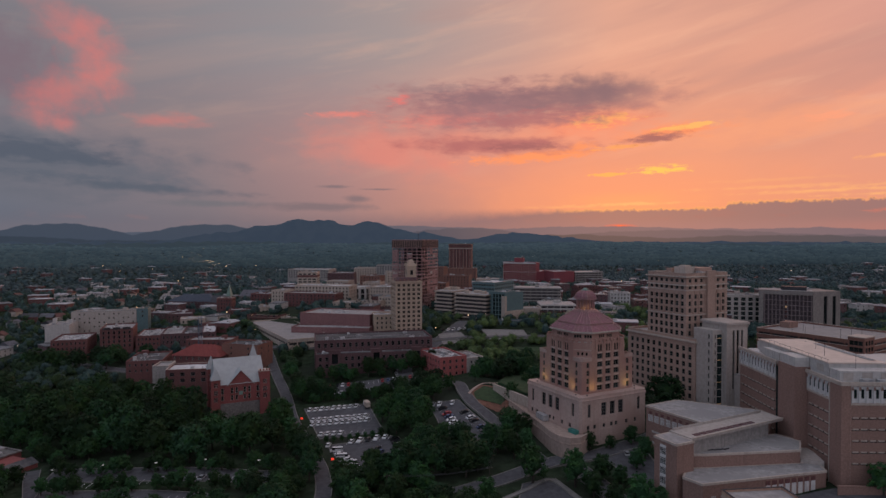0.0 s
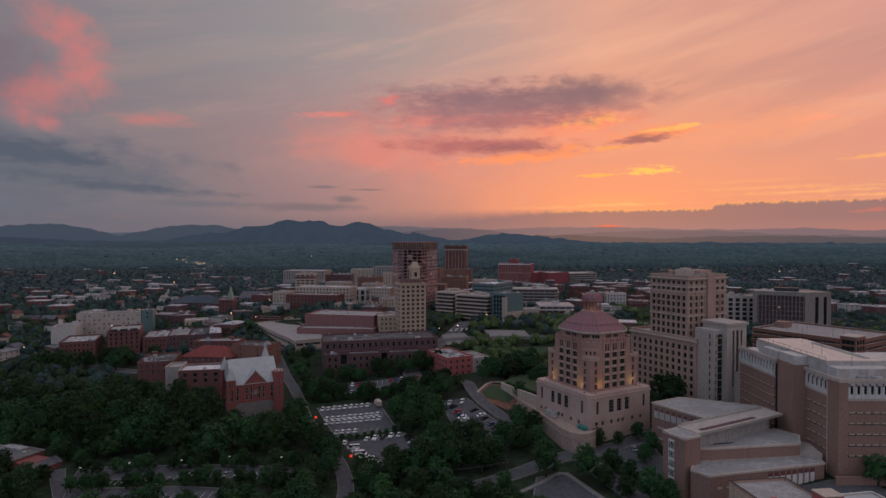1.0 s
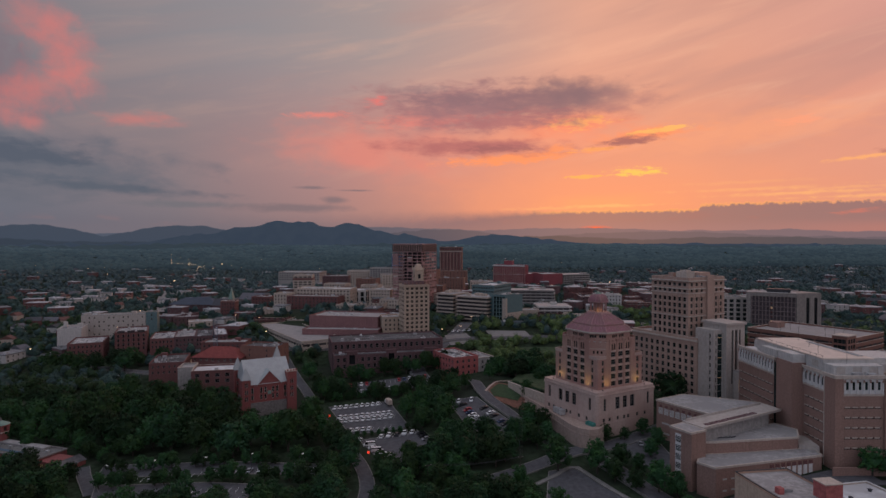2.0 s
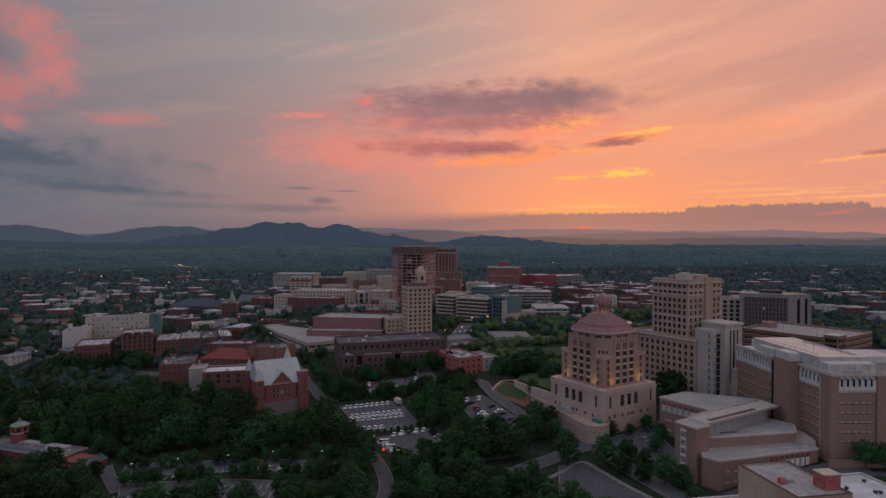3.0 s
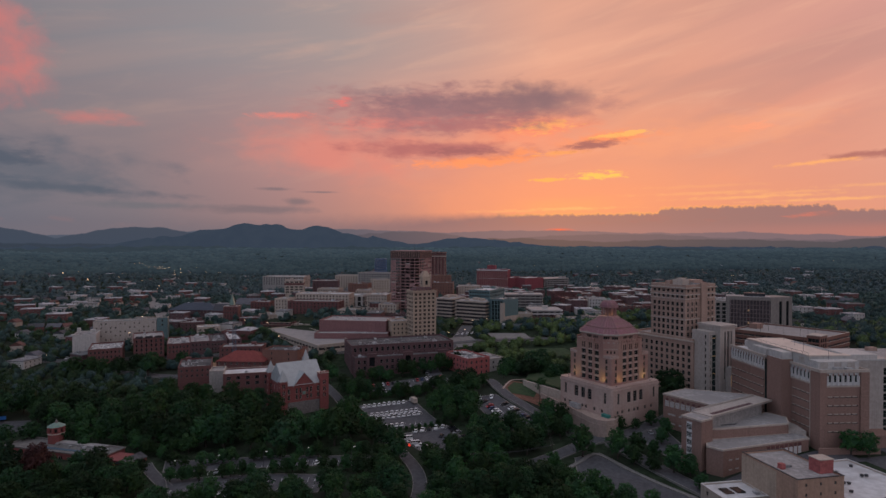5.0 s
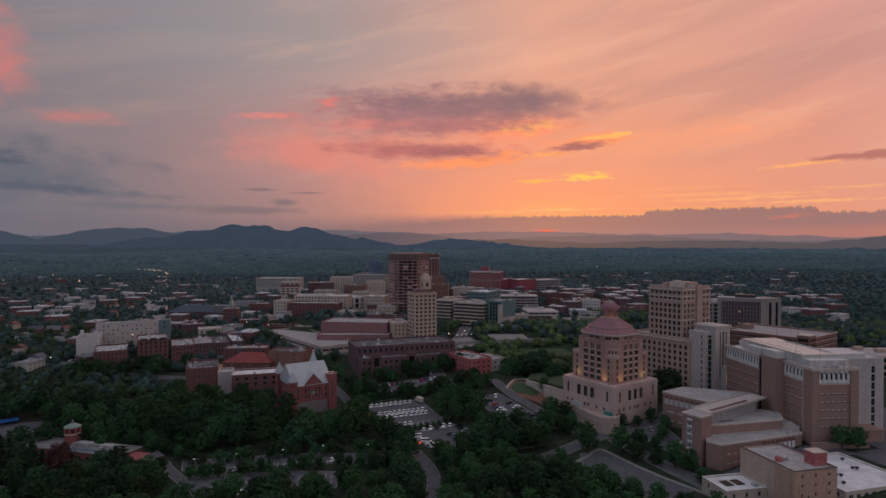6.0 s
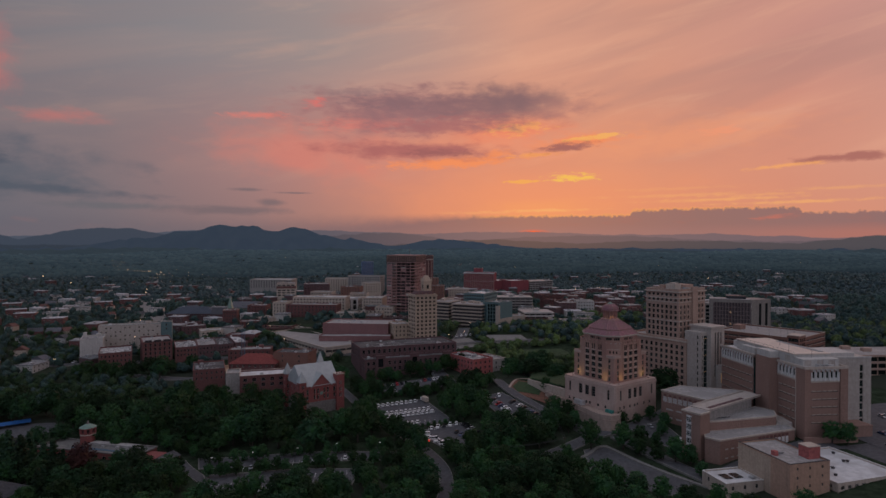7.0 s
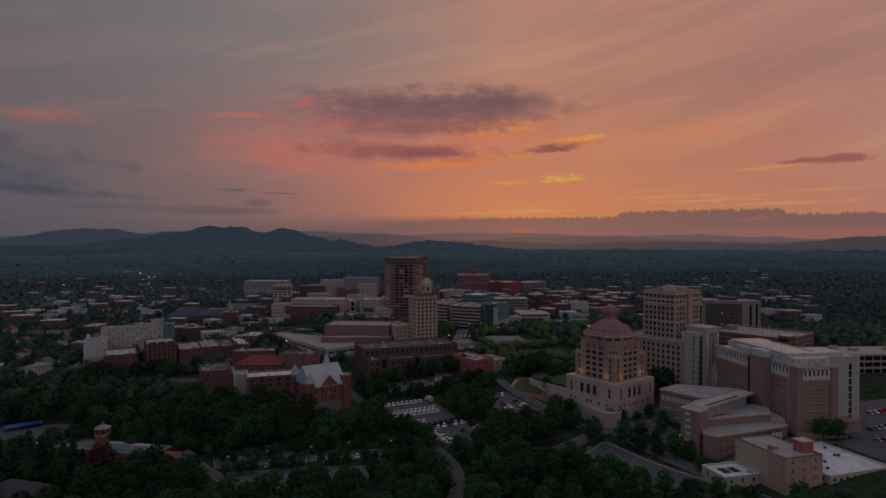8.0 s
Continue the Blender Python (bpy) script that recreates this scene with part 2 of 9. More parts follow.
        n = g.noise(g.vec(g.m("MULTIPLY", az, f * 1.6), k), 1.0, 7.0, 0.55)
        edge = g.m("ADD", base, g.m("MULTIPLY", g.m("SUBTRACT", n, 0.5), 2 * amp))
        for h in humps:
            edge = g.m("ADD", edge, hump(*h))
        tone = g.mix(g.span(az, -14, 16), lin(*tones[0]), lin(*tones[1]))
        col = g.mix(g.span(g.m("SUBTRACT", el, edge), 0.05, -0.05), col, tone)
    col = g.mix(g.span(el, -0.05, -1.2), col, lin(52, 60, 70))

    sky = g.node("ShaderNodeTexSky")
    sky.sky_type, sky.sun_disc = "NISHITA", False
    sky.sun_elevation, sky.sun_rotation = radians(SUN_EL), radians(SUN_AZ)
    bg = g.node("ShaderNodeBackground")
    g.link(g.mix(0.002, col, sky.outputs[0]), bg.inputs[0])
    bg.inputs[1].default_value = 1.0
    out = g.node("ShaderNodeOutputWorld")
    g.link(bg.outputs[0], out.inputs[0])


make_sky()
sun_lamp = new("sun", bpy.data.lights.new("sun", "SUN"))
sun_lamp.data.energy, sun_lamp.data.angle, sun_lamp.data.color = 0.5, radians(12), (1.0, 0.55, 0.35)
sun_lamp.matrix_world = look((300 * math.sin(radians(SUN_AZ)), 300 * math.cos(radians(SUN_AZ)), 90 + 300 * math.tan(radians(SUN_EL + 2))), (0, 0, 90))


# ------------------------------------------------------------------ materials
MATS = {}


def mat(name, colour, rough=0.85, var=0.25, scale=0.6, streak=0.0, bump=0.0, metal=0.0, spec=0.3, per_object=0.0, second=None, blotch=0.06):
    """A surface with variation at two scales, and rain streaks where asked."""
    if name in MATS:
        return MATS[name]
    ma = bpy.data.materials.new(name)
    ma.use_nodes = True
    g = Graph(ma.node_tree)
    p = ma.node_tree.nodes["Principled BSDF"]
    tc = g.node("ShaderNodeTexCoord")
    ob = tc.outputs["Object"]
    c = colour if len(colour) == 4 else (*colour, 1)
    fine = g.noise(ob, scale, 5.0, 0.6)
    wide = g.noise(ob, blotch, 4.0, 0.55)
    dark = tuple(v * (1 - var) for v in c[:3]) + (1,)
    light = tuple(min(1, v * (1 + var)) for v in c[:3]) + (1,)
    col = g.mix(g.span(fine, 0.3, 0.7), dark, light)
    if second:
        col = g.mix(g.span(wide, 0.45, 0.62), col, (*second, 1))
    else:
        col = g.mix(g.span(wide, 0.35, 0.7), col, g.mix(1.0, col, (1 - 0.6 * var, 1 - 0.6 * var, 1 - 0.55 * var, 1), "MULTIPLY"))
    if streak:
        mp = g.node("ShaderNodeMapping")
        g.link(ob, mp.inputs[0])
        mp.inputs["Scale"].default_value = (0.9, 0.9, 0.05)
        st = g.noise(mp.outputs[0], 1.0, 4.0, 0.6)
        col = g.mix(g.m("MULTIPLY", g.span(st, 0.5, 0.75), streak), col, (0.06, 0.055, 0.05, 1))
    if per_object:
        oi = g.node("ShaderNodeObjectInfo")
        hv = g.node("ShaderNodeHueSaturation")
        g.link(col, hv.inputs["Color"])
        g.link(g.span(oi.outputs["Random"], 0, 1, 1 - per_object, 1 + per_object), hv.inputs["Value"])
        g.link(g.span(oi.outputs["Random"], 0, 1, 0.5 - 0.06 * per_object, 0.5 + 0.06 * per_object), hv.inputs["Hue"])
        col = hv.outputs[0]
    g.link(col, p.inputs["Base Color"])
    p.inputs["Roughness"].default_value, p.inputs["Metallic"].default_value = rough, metal
    p.inputs["Specular IOR Level"].default_value = spec
    if bump:
        b = g.node("ShaderNodeBump")
        b.inputs["Strength"].default_value, b.inputs["Distance"].default_value = bump, 0.05
        g.link(fine, b.inputs["Height"])
        g.link(b.outputs[0], p.inputs["Normal"])
    MATS[name] = ma
    return ma


def glow(name, colour, strength):
    if name in MATS:
        return MATS[name]
    ma = bpy.data.materials.new(name)
    ma.use_nodes = True
    p = ma.node_tree.nodes["Principled BSDF"]
    p.inputs["Base Color"].default_value = (*colour, 1)
    p.inputs["Emission Color"].default_value, p.inputs["Emission Strength"].default_value = (*colour, 1), strength
    MATS[name] = ma
    return ma


def leaf_mat(name, colour, island=0.30, warm=0.35, patch=0.0, rough_leaf=0.0, vary=True):
    """Foliage: each leaf spray a little different, each tree a little different; thin, so light passes."""
    ma = bpy.data.materials.new(name)
    ma.use_nodes = True
    g = Graph(ma.node_tree)
    p = ma.node_tree.nodes["Principled BSDF"]
    geo, oi, tc = g.node("ShaderNodeNewGeometry"), g.node("ShaderNodeObjectInfo"), g.node("ShaderNodeTexCoord")
    r = geo.outputs["Random Per Island"]
    a, b = tuple(v * (1 - island) for v in colour) + (1,), tuple(v * (1 + island) for v in colour) + (1,)
    if rough_leaf:
        r = g.m("ADD", g.m("MULTIPLY", r, 0.4), g.m("MULTIPLY", g.span(g.noise(tc.outputs["Object"], rough_leaf, 4.0, 0.7), 0.3, 0.7), 0.6))
    col = g.mix(r, a, b)
    n = g.noise(tc.outputs["Object"], 0.35, 3.0)
    col = g.mix(g.span(n, 0.4, 0.7), col, g.mix(1.0, col, (1 + warm, 1 + 0.6 * warm, 1 - 0.7 * warm, 1), "MULTIPLY"))
    if patch:
        crown = g.noise(tc.outputs["Object"], 0.085, 2.0)
        stand = g.noise(tc.outputs["Object"], 0.012, 3.0)
        col = g.mix(g.span(crown, 0.35, 0.68), col, g.mix(1.0, col, (1 + patch, 1 + patch, 1 + 0.7 * patch, 1), "MULTIPLY"))
        col = g.mix(g.span(stand, 0.38, 0.62), col, g.mix(1.0, col, (1 - 0.4 * patch, 1 - 0.35 * patch, 1 - 0.2 * patch, 1), "MULTIPLY"))
    if vary:
        hv = g.node("ShaderNodeHueSaturation")
        g.link(col, hv.inputs["Color"])
        g.link(g.span(oi.outputs["Random"], 0, 1, 0.6, 1.5), hv.inputs["Value"])
        g.link(g.span(oi.outputs["Random"], 0, 1, 0.485, 0.52), hv.inputs["Hue"])
        col = hv.outputs[0]
    g.link(col, p.inputs["Base Color"])
    p.inputs["Roughness"].default_value, p.inputs["Specular IOR Level"].default_value = 0.7, 0.15
    if rough_leaf:
        tuft = g.noise(tc.outputs["Object"], rough_leaf, 4.0, 0.7)
        b = g.node("ShaderNodeBump")
        b.inputs["Strength"].default_value, b.inputs["Distance"].default_value = 1.0, 1.7
        g.link(tuft, b.inputs["Height"])
        g.link(b.outputs[0], p.inputs["Normal"])
    MATS[name] = ma
    return ma


HOTEL_RED = mat("crimson_brick", (0.24, 0.062, 0.072), var=0.15, scale=1.0)
BRICK_RED = mat("brick_red", (0.165, 0.074, 0.070), var=0.22, scale=1.6, streak=0.25, bump=0.3)
BRICK_DARK = mat("brick_dark", (0.130, 0.073, 0.076), var=0.25, scale=1.4, streak=0.3, bump=0.3)
BRICK_BROWN = mat("brick_brown", (0.285, 0.176, 0.142), var=0.16, scale=1.8, streak=0.2, bump=0.3)
BRICK_ORANGE = mat("brick_orange", (0.225, 0.115, 0.090), var=0.2, scale=1.5, streak=0.25, bump=0.3)
CHURCH_BRICK = mat("church_brick", (0.245, 0.078, 0.072), var=0.16, scale=1.7, streak=0.15, bump=0.3)
PAINT_RED = mat("red_painted_wall", (0.37, 0.112, 0.105), var=0.22, scale=0.8, streak=0.3)
PINK_MARBLE = mat("pink_marble", (0.455, 0.335, 0.288), var=0.10, scale=0.9, streak=0.15, bump=0.3, second=(0.41, 0.285, 0.242))
ORANGE_STONE = mat("orange_buff_brick", (0.375, 0.232, 0.188), var=0.14, scale=1.6, streak=0.12, bump=0.2, second=(0.335, 0.188, 0.156))
PINK_STONE = mat("pink_museum_stone", (0.245, 0.125, 0.122), var=0.16, scale=0.8, streak=0.25)
TAN_BRICK = mat("tan_brick", (0.405, 0.28, 0.226), var=0.15, scale=1.4, streak=0.25, bump=0.2)
LIMESTONE = mat("limestone", (0.43, 0.355, 0.295), var=0.13, scale=0.8, streak=0.3)
CREAM = mat("cream_stucco", (0.47, 0.39, 0.325), var=0.10, scale=0.7, streak=0.3)
CREAM_ORANGE = mat("peach_stucco", (0.43, 0.275, 0.20), var=0.12, scale=0.7, streak=0.3)
BUFF = mat("buff_terracotta", (0.455, 0.345, 0.262), var=0.12, scale=0.9, streak=0.25)
WHITE_WALL = mat("white_painted_wall", (0.50, 0.475, 0.45), var=0.10, scale=0.7, streak=0.3)
GREY_WALL = mat("pale_grey_precast", (0.43, 0.38, 0.34), var=0.10, scale=0.7, streak=0.25)
CONCRETE = mat("concrete", (0.33, 0.305, 0.285), var=0.16, scale=0.8, streak=0.35)
# dark office glazing; elsewhere the colour stands for shade in open interiors
DARK_GLAZING_SHADE = mat("dark_glazing_and_shade", (0.05, 0.043, 0.046), rough=0.6, var=0.3, scale=0.6)
RED_STEEL = mat("bare_red_steel_frame", (0.36, 0.21, 0.195), var=0.3, scale=0.7, streak=0.3)
RUST_BAND = mat("bare_brown_band", (0.11, 0.072, 0.058), var=0.3, scale=0.6, streak=0.3)
TEAL_PANEL = mat("teal_panel", (0.11, 0.175, 0.18), rough=0.5, var=0.15, scale=0.6)
BLUE_PANEL = mat("blue_panel", (0.11, 0.17, 0.30), rough=0.5, var=0.15)
STONE_GREY = mat("rough_grey_stone", (0.20, 0.18, 0.17), var=0.3, scale=1.2, streak=0.2, bump=0.4)
TILE_ROOF = mat("rose_clay_roof_tile", (0.235, 0.104, 0.122), rough=0.6, var=0.3, scale=2.2, blotch=0.4, second=(0.21, 0.11, 0.11))
TILE_RIB = mat("green_edged_roof_rib", (0.33, 0.185, 0.175), rough=0.6, var=0.25, scale=2.0)
METAL_GREEN = mat("patinated_copper", (0.16, 0.24, 0.20), rough=0.5, var=0.2)
ROOF_WHITE = mat("white_membrane_roof", (0.58, 0.575, 0.575), var=0.12, scale=0.35, blotch=0.12, second=(0.47, 0.455, 0.45))
ROOF_GREY = mat("grey_gravel_roof", (0.32, 0.305, 0.295), var=0.22, scale=0.6, blotch=0.1, second=(0.275, 0.262, 0.255))
ROOF_DARK = mat("dark_tar_roof", (0.070, 0.070, 0.074), var=0.35, scale=0.5, blotch=0.11, second=(0.12, 0.115, 0.115))
ROOF_PATCH = mat("patched_white_and_tar_roof", (0.50, 0.49, 0.48), var=0.2, scale=0.5, blotch=0.42, second=(0.07, 0.07, 0.07))
ROOF_METAL = mat("pale_standing_seam_metal", (0.36, 0.375, 0.375), rough=0.5, var=0.08, scale=0.3, streak=0.12)
ROOF_RED = mat("red_shingle_roof", (0.20, 0.048, 0.042), var=0.25, scale=1.0)
ROOF_RUST = mat("dull_red_shingle", (0.13, 0.065, 0.055), var=0.25, scale=1.0)
KERB = mat("weathered_kerb", (0.21, 0.20, 0.185), var=0.25, scale=1.2)
STEEL_BLUE = mat("blue_grey_steel", (0.10, 0.14, 0.19), rough=0.5, var=0.15)
ROOF_SLATE = mat("slate_shingle_roof", (0.085, 0.085, 0.095), var=0.3, scale=1.0, per_object=0.4)
ROOF_BLUE = mat("slate_blue_roof", (0.062, 0.074, 0.096), var=0.2, scale=0.6)
TRIM = mat("pale_stone_trim", (0.48, 0.405, 0.345), var=0.1, scale=0.9, streak=0.25)
WHITE_TRIM = mat("white_trim", (0.62, 0.60, 0.58), var=0.08, scale=0.9, streak=0.15)
UNIT = mat("galvanised_roof_unit", (0.42, 0.42, 0.42), rough=0.5, var=0.2, metal=0.3, per_object=0.3)
DARK_METAL = mat("dark_metal", (0.04, 0.04, 0.045), rough=0.5, var=0.2)
FRAME = mat("window_frame_grey", (0.18, 0.165, 0.155), rough=0.6, var=0.1)
FRAME_PALE = mat("window_frame_pale", (0.45, 0.42, 0.38), rough=0.6, var=0.1)
GLASS = mat("window_glass", (0.016, 0.018, 0.019), rough=0.2, var=0.3, scale=0.3, spec=0.14, per_object=0.4)
GLASS_GREEN = mat("greenish_window_glass", (0.016, 0.024, 0.022), rough=0.2, var=0.3, scale=0.3, spec=0.14, per_object=0.5)
GLASS_LIT = glow("lit_window", (1.0, 0.62, 0.28), 0.05)
ASPHALT = mat("asphalt", (0.085, 0.085, 0.092), var=0.22, scale=0.5, blotch=0.08)
PAVING = mat("concrete_pavement", (0.21, 0.20, 0.19), var=0.18, scale=0.7, blotch=0.2)
PAINT_LINE = mat("white_road_paint", (0.55, 0.55, 0.53), var=0.25, scale=1.5)
GRASS = mat("mown_grass", (0.033, 0.060, 0.024), var=0.3, scale=0.4, blotch=0.08)
EARTH = mat("red_clay_earth", (0.16, 0.075, 0.05), var=0.3, scale=0.6)
TERRACE = mat("buff_terrace_stone", (0.40, 0.30, 0.25), var=0.13, scale=0.8, streak=0.35)
ROOF_DECK = mat("pale_deck_concrete", (0.285, 0.27, 0.26), var=0.12, scale=0.3, blotch=0.08)
BARK = mat("bark", (0.06, 0.048, 0.04), var=0.3, scale=2.0)
TYRE = mat("tyre_rubber", (0.02, 0.02, 0.02), var=0.1)
CAR_WHITE = mat("white_car_paint", (0.68, 0.68, 0.68), rough=0.3, var=0.03, spec=0.5)
CAR_SILVER = mat("silver_car_paint", (0.36, 0.37, 0.39), rough=0.3, var=0.03, metal=0.4, spec=0.5)
CAR_BLACK = mat("black_car_paint", (0.015, 0.016, 0.02), rough=0.25, var=0.03, spec=0.5)
CAR_RED = mat("red_car_paint", (0.35, 0.02, 0.03), rough=0.3, var=0.03, spec=0.5)
CAR_BLUE = mat("blue_car_paint", (0.03, 0.06, 0.14), rough=0.3, var=0.03, spec=0.5)
TARP = mat("blue_tarpaulin", (0.02, 0.10, 0.29), rough=0.6, var=0.15)
LEAF = leaf_mat("summer_leaves", (0.0215, 0.054, 0.0205), 0.30)
LEAF_DARK = leaf_mat("dark_leaves", (0.0140, 0.039, 0.0165), 0.30)
LEAF_RED = leaf_mat("copper_leaves", (0.046, 0.020, 0.021), 0.3)
NEEDLE = leaf_mat("conifer_needles", (0.014, 0.034, 0.018))


# ------------------------------------------------------------------ mesh building
class Shape:
    """Collects faces for one mesh."""

    def __init__(self):
        self.v, self.f, self.m = [], [], []

    def face(self, pts, slot=0):
        n = len(self.v)
        self.v += [tuple(p) for p in pts]
        self.f.append(tuple(range(n, n + len(pts))))
        self.m.append(slot)
        return self

    def box(self, x0, y0, z0, x1, y1, z1, slot=0, m=None, bottom=True):
        c = [Vector((x, y, z)) for z in (z0, z1) for y in (y0, y1) for x in (x0, x1)]
        if m is not None:
            c = [m @ p for p in c]
        n = len(self.v)
        self.v += [tuple(p) for p in c]
        q = [(4, 5, 7, 6), (0, 1, 5, 4), (1, 3, 7, 5), (3, 2, 6, 7), (2, 0, 4, 6)] + ([(0, 2, 3, 1)] if bottom else [])
        self.f += [tuple(n + i for i in f) for f in q]
        self.m += [slot] * len(q)
        return self

    def prism(self, ring, z0, z1, slot=0, scale=1.0, cap=True, centre=None, bottom=False):
        """A ring of (x, y), from z0 up to z1, where it is scaled about its centre."""
        k = len(ring)
        cx, cy = centre or (sum(p[0] for p in ring) / k, sum(p[1] for p in ring) / k)
        n = len(self.v)
        self.v += [(x, y, z0) for x, y in ring] + [(cx + (x - cx) * scale, cy + (y - cy) * scale, z1) for x, y in ring]
        self.f += [(n + i, n + (i + 1) % k, n + k + (i + 1) % k, n + k + i) for i in range(k)]
        self.m += [slot] * k
        if cap:
            self.f.append(tuple(range(n + k, n + 2 * k)))
            self.m.append(slot)
        if bottom:
            self.f.append(tuple(range(n + k - 1, n - 1, -1)))
            self.m.append(slot)
        return self

    def tube(self, a, b, ra, rb, sides=6, slot=0):
        a, b = Vector(a), Vector(b)
        q = (b - a).to_track_quat("Z", "Y")
        n = len(self.v)
        for p, r in ((a, ra), (b, rb)):
            self.v += [tuple(p + q @ Vector((r * math.cos(t * math.tau / sides), r * math.sin(t * math.tau / sides), 0))) for t in range(sides)]
        self.f += [(n + i, n + (i + 1) % sides, n + sides + (i + 1) % sides, n + sides + i) for i in range(sides)]
        self.f.append(tuple(range(n + sides, n + 2 * sides)))
        self.m += [slot] * (sides + 1)
        return self

    def mesh(self, name, *mats, smooth_faces=False):
        me = bpy.data.meshes.new(name)
        me.from_pydata(self.v, [], self.f)
        for ma in mats:
            me.materials.append(ma)
        if len(mats) > 1:
            me.polygons.foreach_set("material_index", self.m)
        if smooth_faces:
            me.polygons.foreach_set("use_smooth", [True] * len(me.polygons))
        me.update()
        return me


def part(name, shape, material, parent, label="", at=None):
    """Links one mesh object under a thing or a part."""
    me = shape if isinstance(shape, bpy.types.Mesh) else shape.mesh(name, *(material if isinstance(material, tuple) else (material,)))
    ob = new(name, me)
    ob.parent = parent
    if at is not None:
        ob.matrix_basis = at
    if label:
        ob["label"] = label
    return ob


def thing(name, label, category, at, group="", kind=""):
    e = tagged(new(name), label, category, group, kind)
    e.empty_display_size = 1
    e.matrix_basis = at
    return e


# ------------------------------------------------------------------ foliage
def ico_points():
    bm = bmesh.new()
    bmesh.ops.create_icosphere(bm, subdivisions=1, radius=1.0)
    pts, tris = [v.co.copy() for v in bm.verts], [tuple(v.index for v in f.verts) for f in bm.faces]
    bm.free()
    return pts, tris


ICO = ico_points()


def leaf_cloud(rnd, centres, per, size, squash=0.8, core=None):
    """Small leaf sprays through a set of boughs (x, y, z, radius), round an uneven dense core (z, radius, height)."""
    s = Shape()
    hearts = [(*c, c[3] * 0.5, c[3] * 0.5 * squash) for c in centres]
    if core:
        hearts.append((0, 0, core[0], 0, core[1], core[2]))
    for cx, cy, cz, _, r, h in hearts:
        n = len(s.v)
        for p in ICO[0]:
            k = rnd.uniform(0.75, 1.2)
            s.v.append((cx + p.x * r * k, cy + p.y * r * k, cz + p.z * h * k))
        s.f += [tuple(n + i for i in t) for t in ICO[1]]
        s.m += [0] * len(ICO[1])
    for cx, cy, cz, r in centres:
        for _ in range(per):
            d = Vector((rnd.gauss(0, 1), rnd.gauss(0, 1), rnd.gauss(0.3, 0.9))).normalized()
            k = r * rnd.uniform(0.5, 1.25)
            p = Vector((cx, cy, cz)) + Vector((d.x * k, d.y * k, d.z * k * squash))
            if core and (p.x ** 2 + p.y ** 2) / core[1] ** 2 + ((p.z - core[0]) / core[2]) ** 2 < 0.8:
                continue
            n = (d * 0.55 + Vector((rnd.uniform(-0.7, 0.7), rnd.uniform(-0.7, 0.7), rnd.uniform(0.1, 0.9)))).normalized()
            q = n.to_track_quat("Z", "Y")
            a = rnd.uniform(0, math.tau)
            w, h = size * rnd.uniform(0.6, 1.3), size * rnd.uniform(0.5, 1.0)
            u = q @ Vector((math.cos(a), math.sin(a), 0)) * w
            v = q @ Vector((-math.sin(a), math.cos(a), 0)) * h
            s.face([p - u, p - v * 0.9, p + u, p + v])
    return s


# ------------------------------------------------------------------ ground
FOOT = []          # building footprints: x, y, angle, width, depth
PAVED = []         # strips and lots kept clear of trees


def ground(x, y):
    left = 1 - 0.35 * smooth(-100, -300, x) if x < -100 else 1
    z = -9.4 + 26.4 * smooth(235, 540, y + 0.35 * x) * left
    z += 9 * smooth(55, 140, x) * (1 - smooth(330, 430, y))
    z += 4.6 * math.exp(-((x - 64) ** 2 + (y - 242) ** 2) / 1150)
    z += 9 * math.exp(-((x - 22) ** 2) / (1568 if x > 22 else 1152) - ((y - 318) ** 2) / (968 if y > 318 else 2888))
    z -= 7 * smooth(475, 545, y) * math.exp(-((x - 50) / 75) ** 2) * (1 - smooth(640, 800, y))
    z -= 3.2 * smooth(-95, -165, x) * (1 - smooth(255, 330, y))
    far = smooth(650, 1500, math.hypot(x, y))
    z += far * (14 * math.sin(x * 0.0031 + 1.3) * math.cos(y * 0.0023 + 0.4) - 10)
    z += 30 * smooth(2600, 4600, math.hypot(x, y))
    return z


def nonuniform(fine_a, fine_b, step, lo, hi):
    c = list(np.arange(fine_a, fine_b + step / 2, step))
    s = step
    while c[-1] < hi:
        s *= 1.25
        c.append(c[-1] + s)
    s = step
    while c[0] > lo:
        s *= 1.25
        c.insert(0, c[0] - s)
    return c


def make_ground():
    xs, ys = nonuniform(-360, 320, 8, -4800, 4800), nonuniform(120, 600, 8, -900, 4900)
    v = [(x, y, ground(x, y)) for y in ys for x in xs]
    k = len(xs)
    f = [(j * k + i, j * k + i + 1, (j + 1) * k + i + 1, (j + 1) * k + i) for j in range(len(ys) - 1) for i in range(k - 1)]
    me = bpy.data.meshes.new("ground")
    me.from_pydata(v, [], f)
    me.polygons.foreach_set("use_smooth", [True] * len(f))
    me.materials.append(mat("woodland_floor", (0.03, 0.043, 0.026), rough=1.0, spec=0.0, var=0.35, scale=0.25, blotch=0.02, second=(0.038, 0.044, 0.033)))
    tagged(new("ground", me), "dark grassy ground rising from the car parks to the downtown hill", "ground", kind="structure")


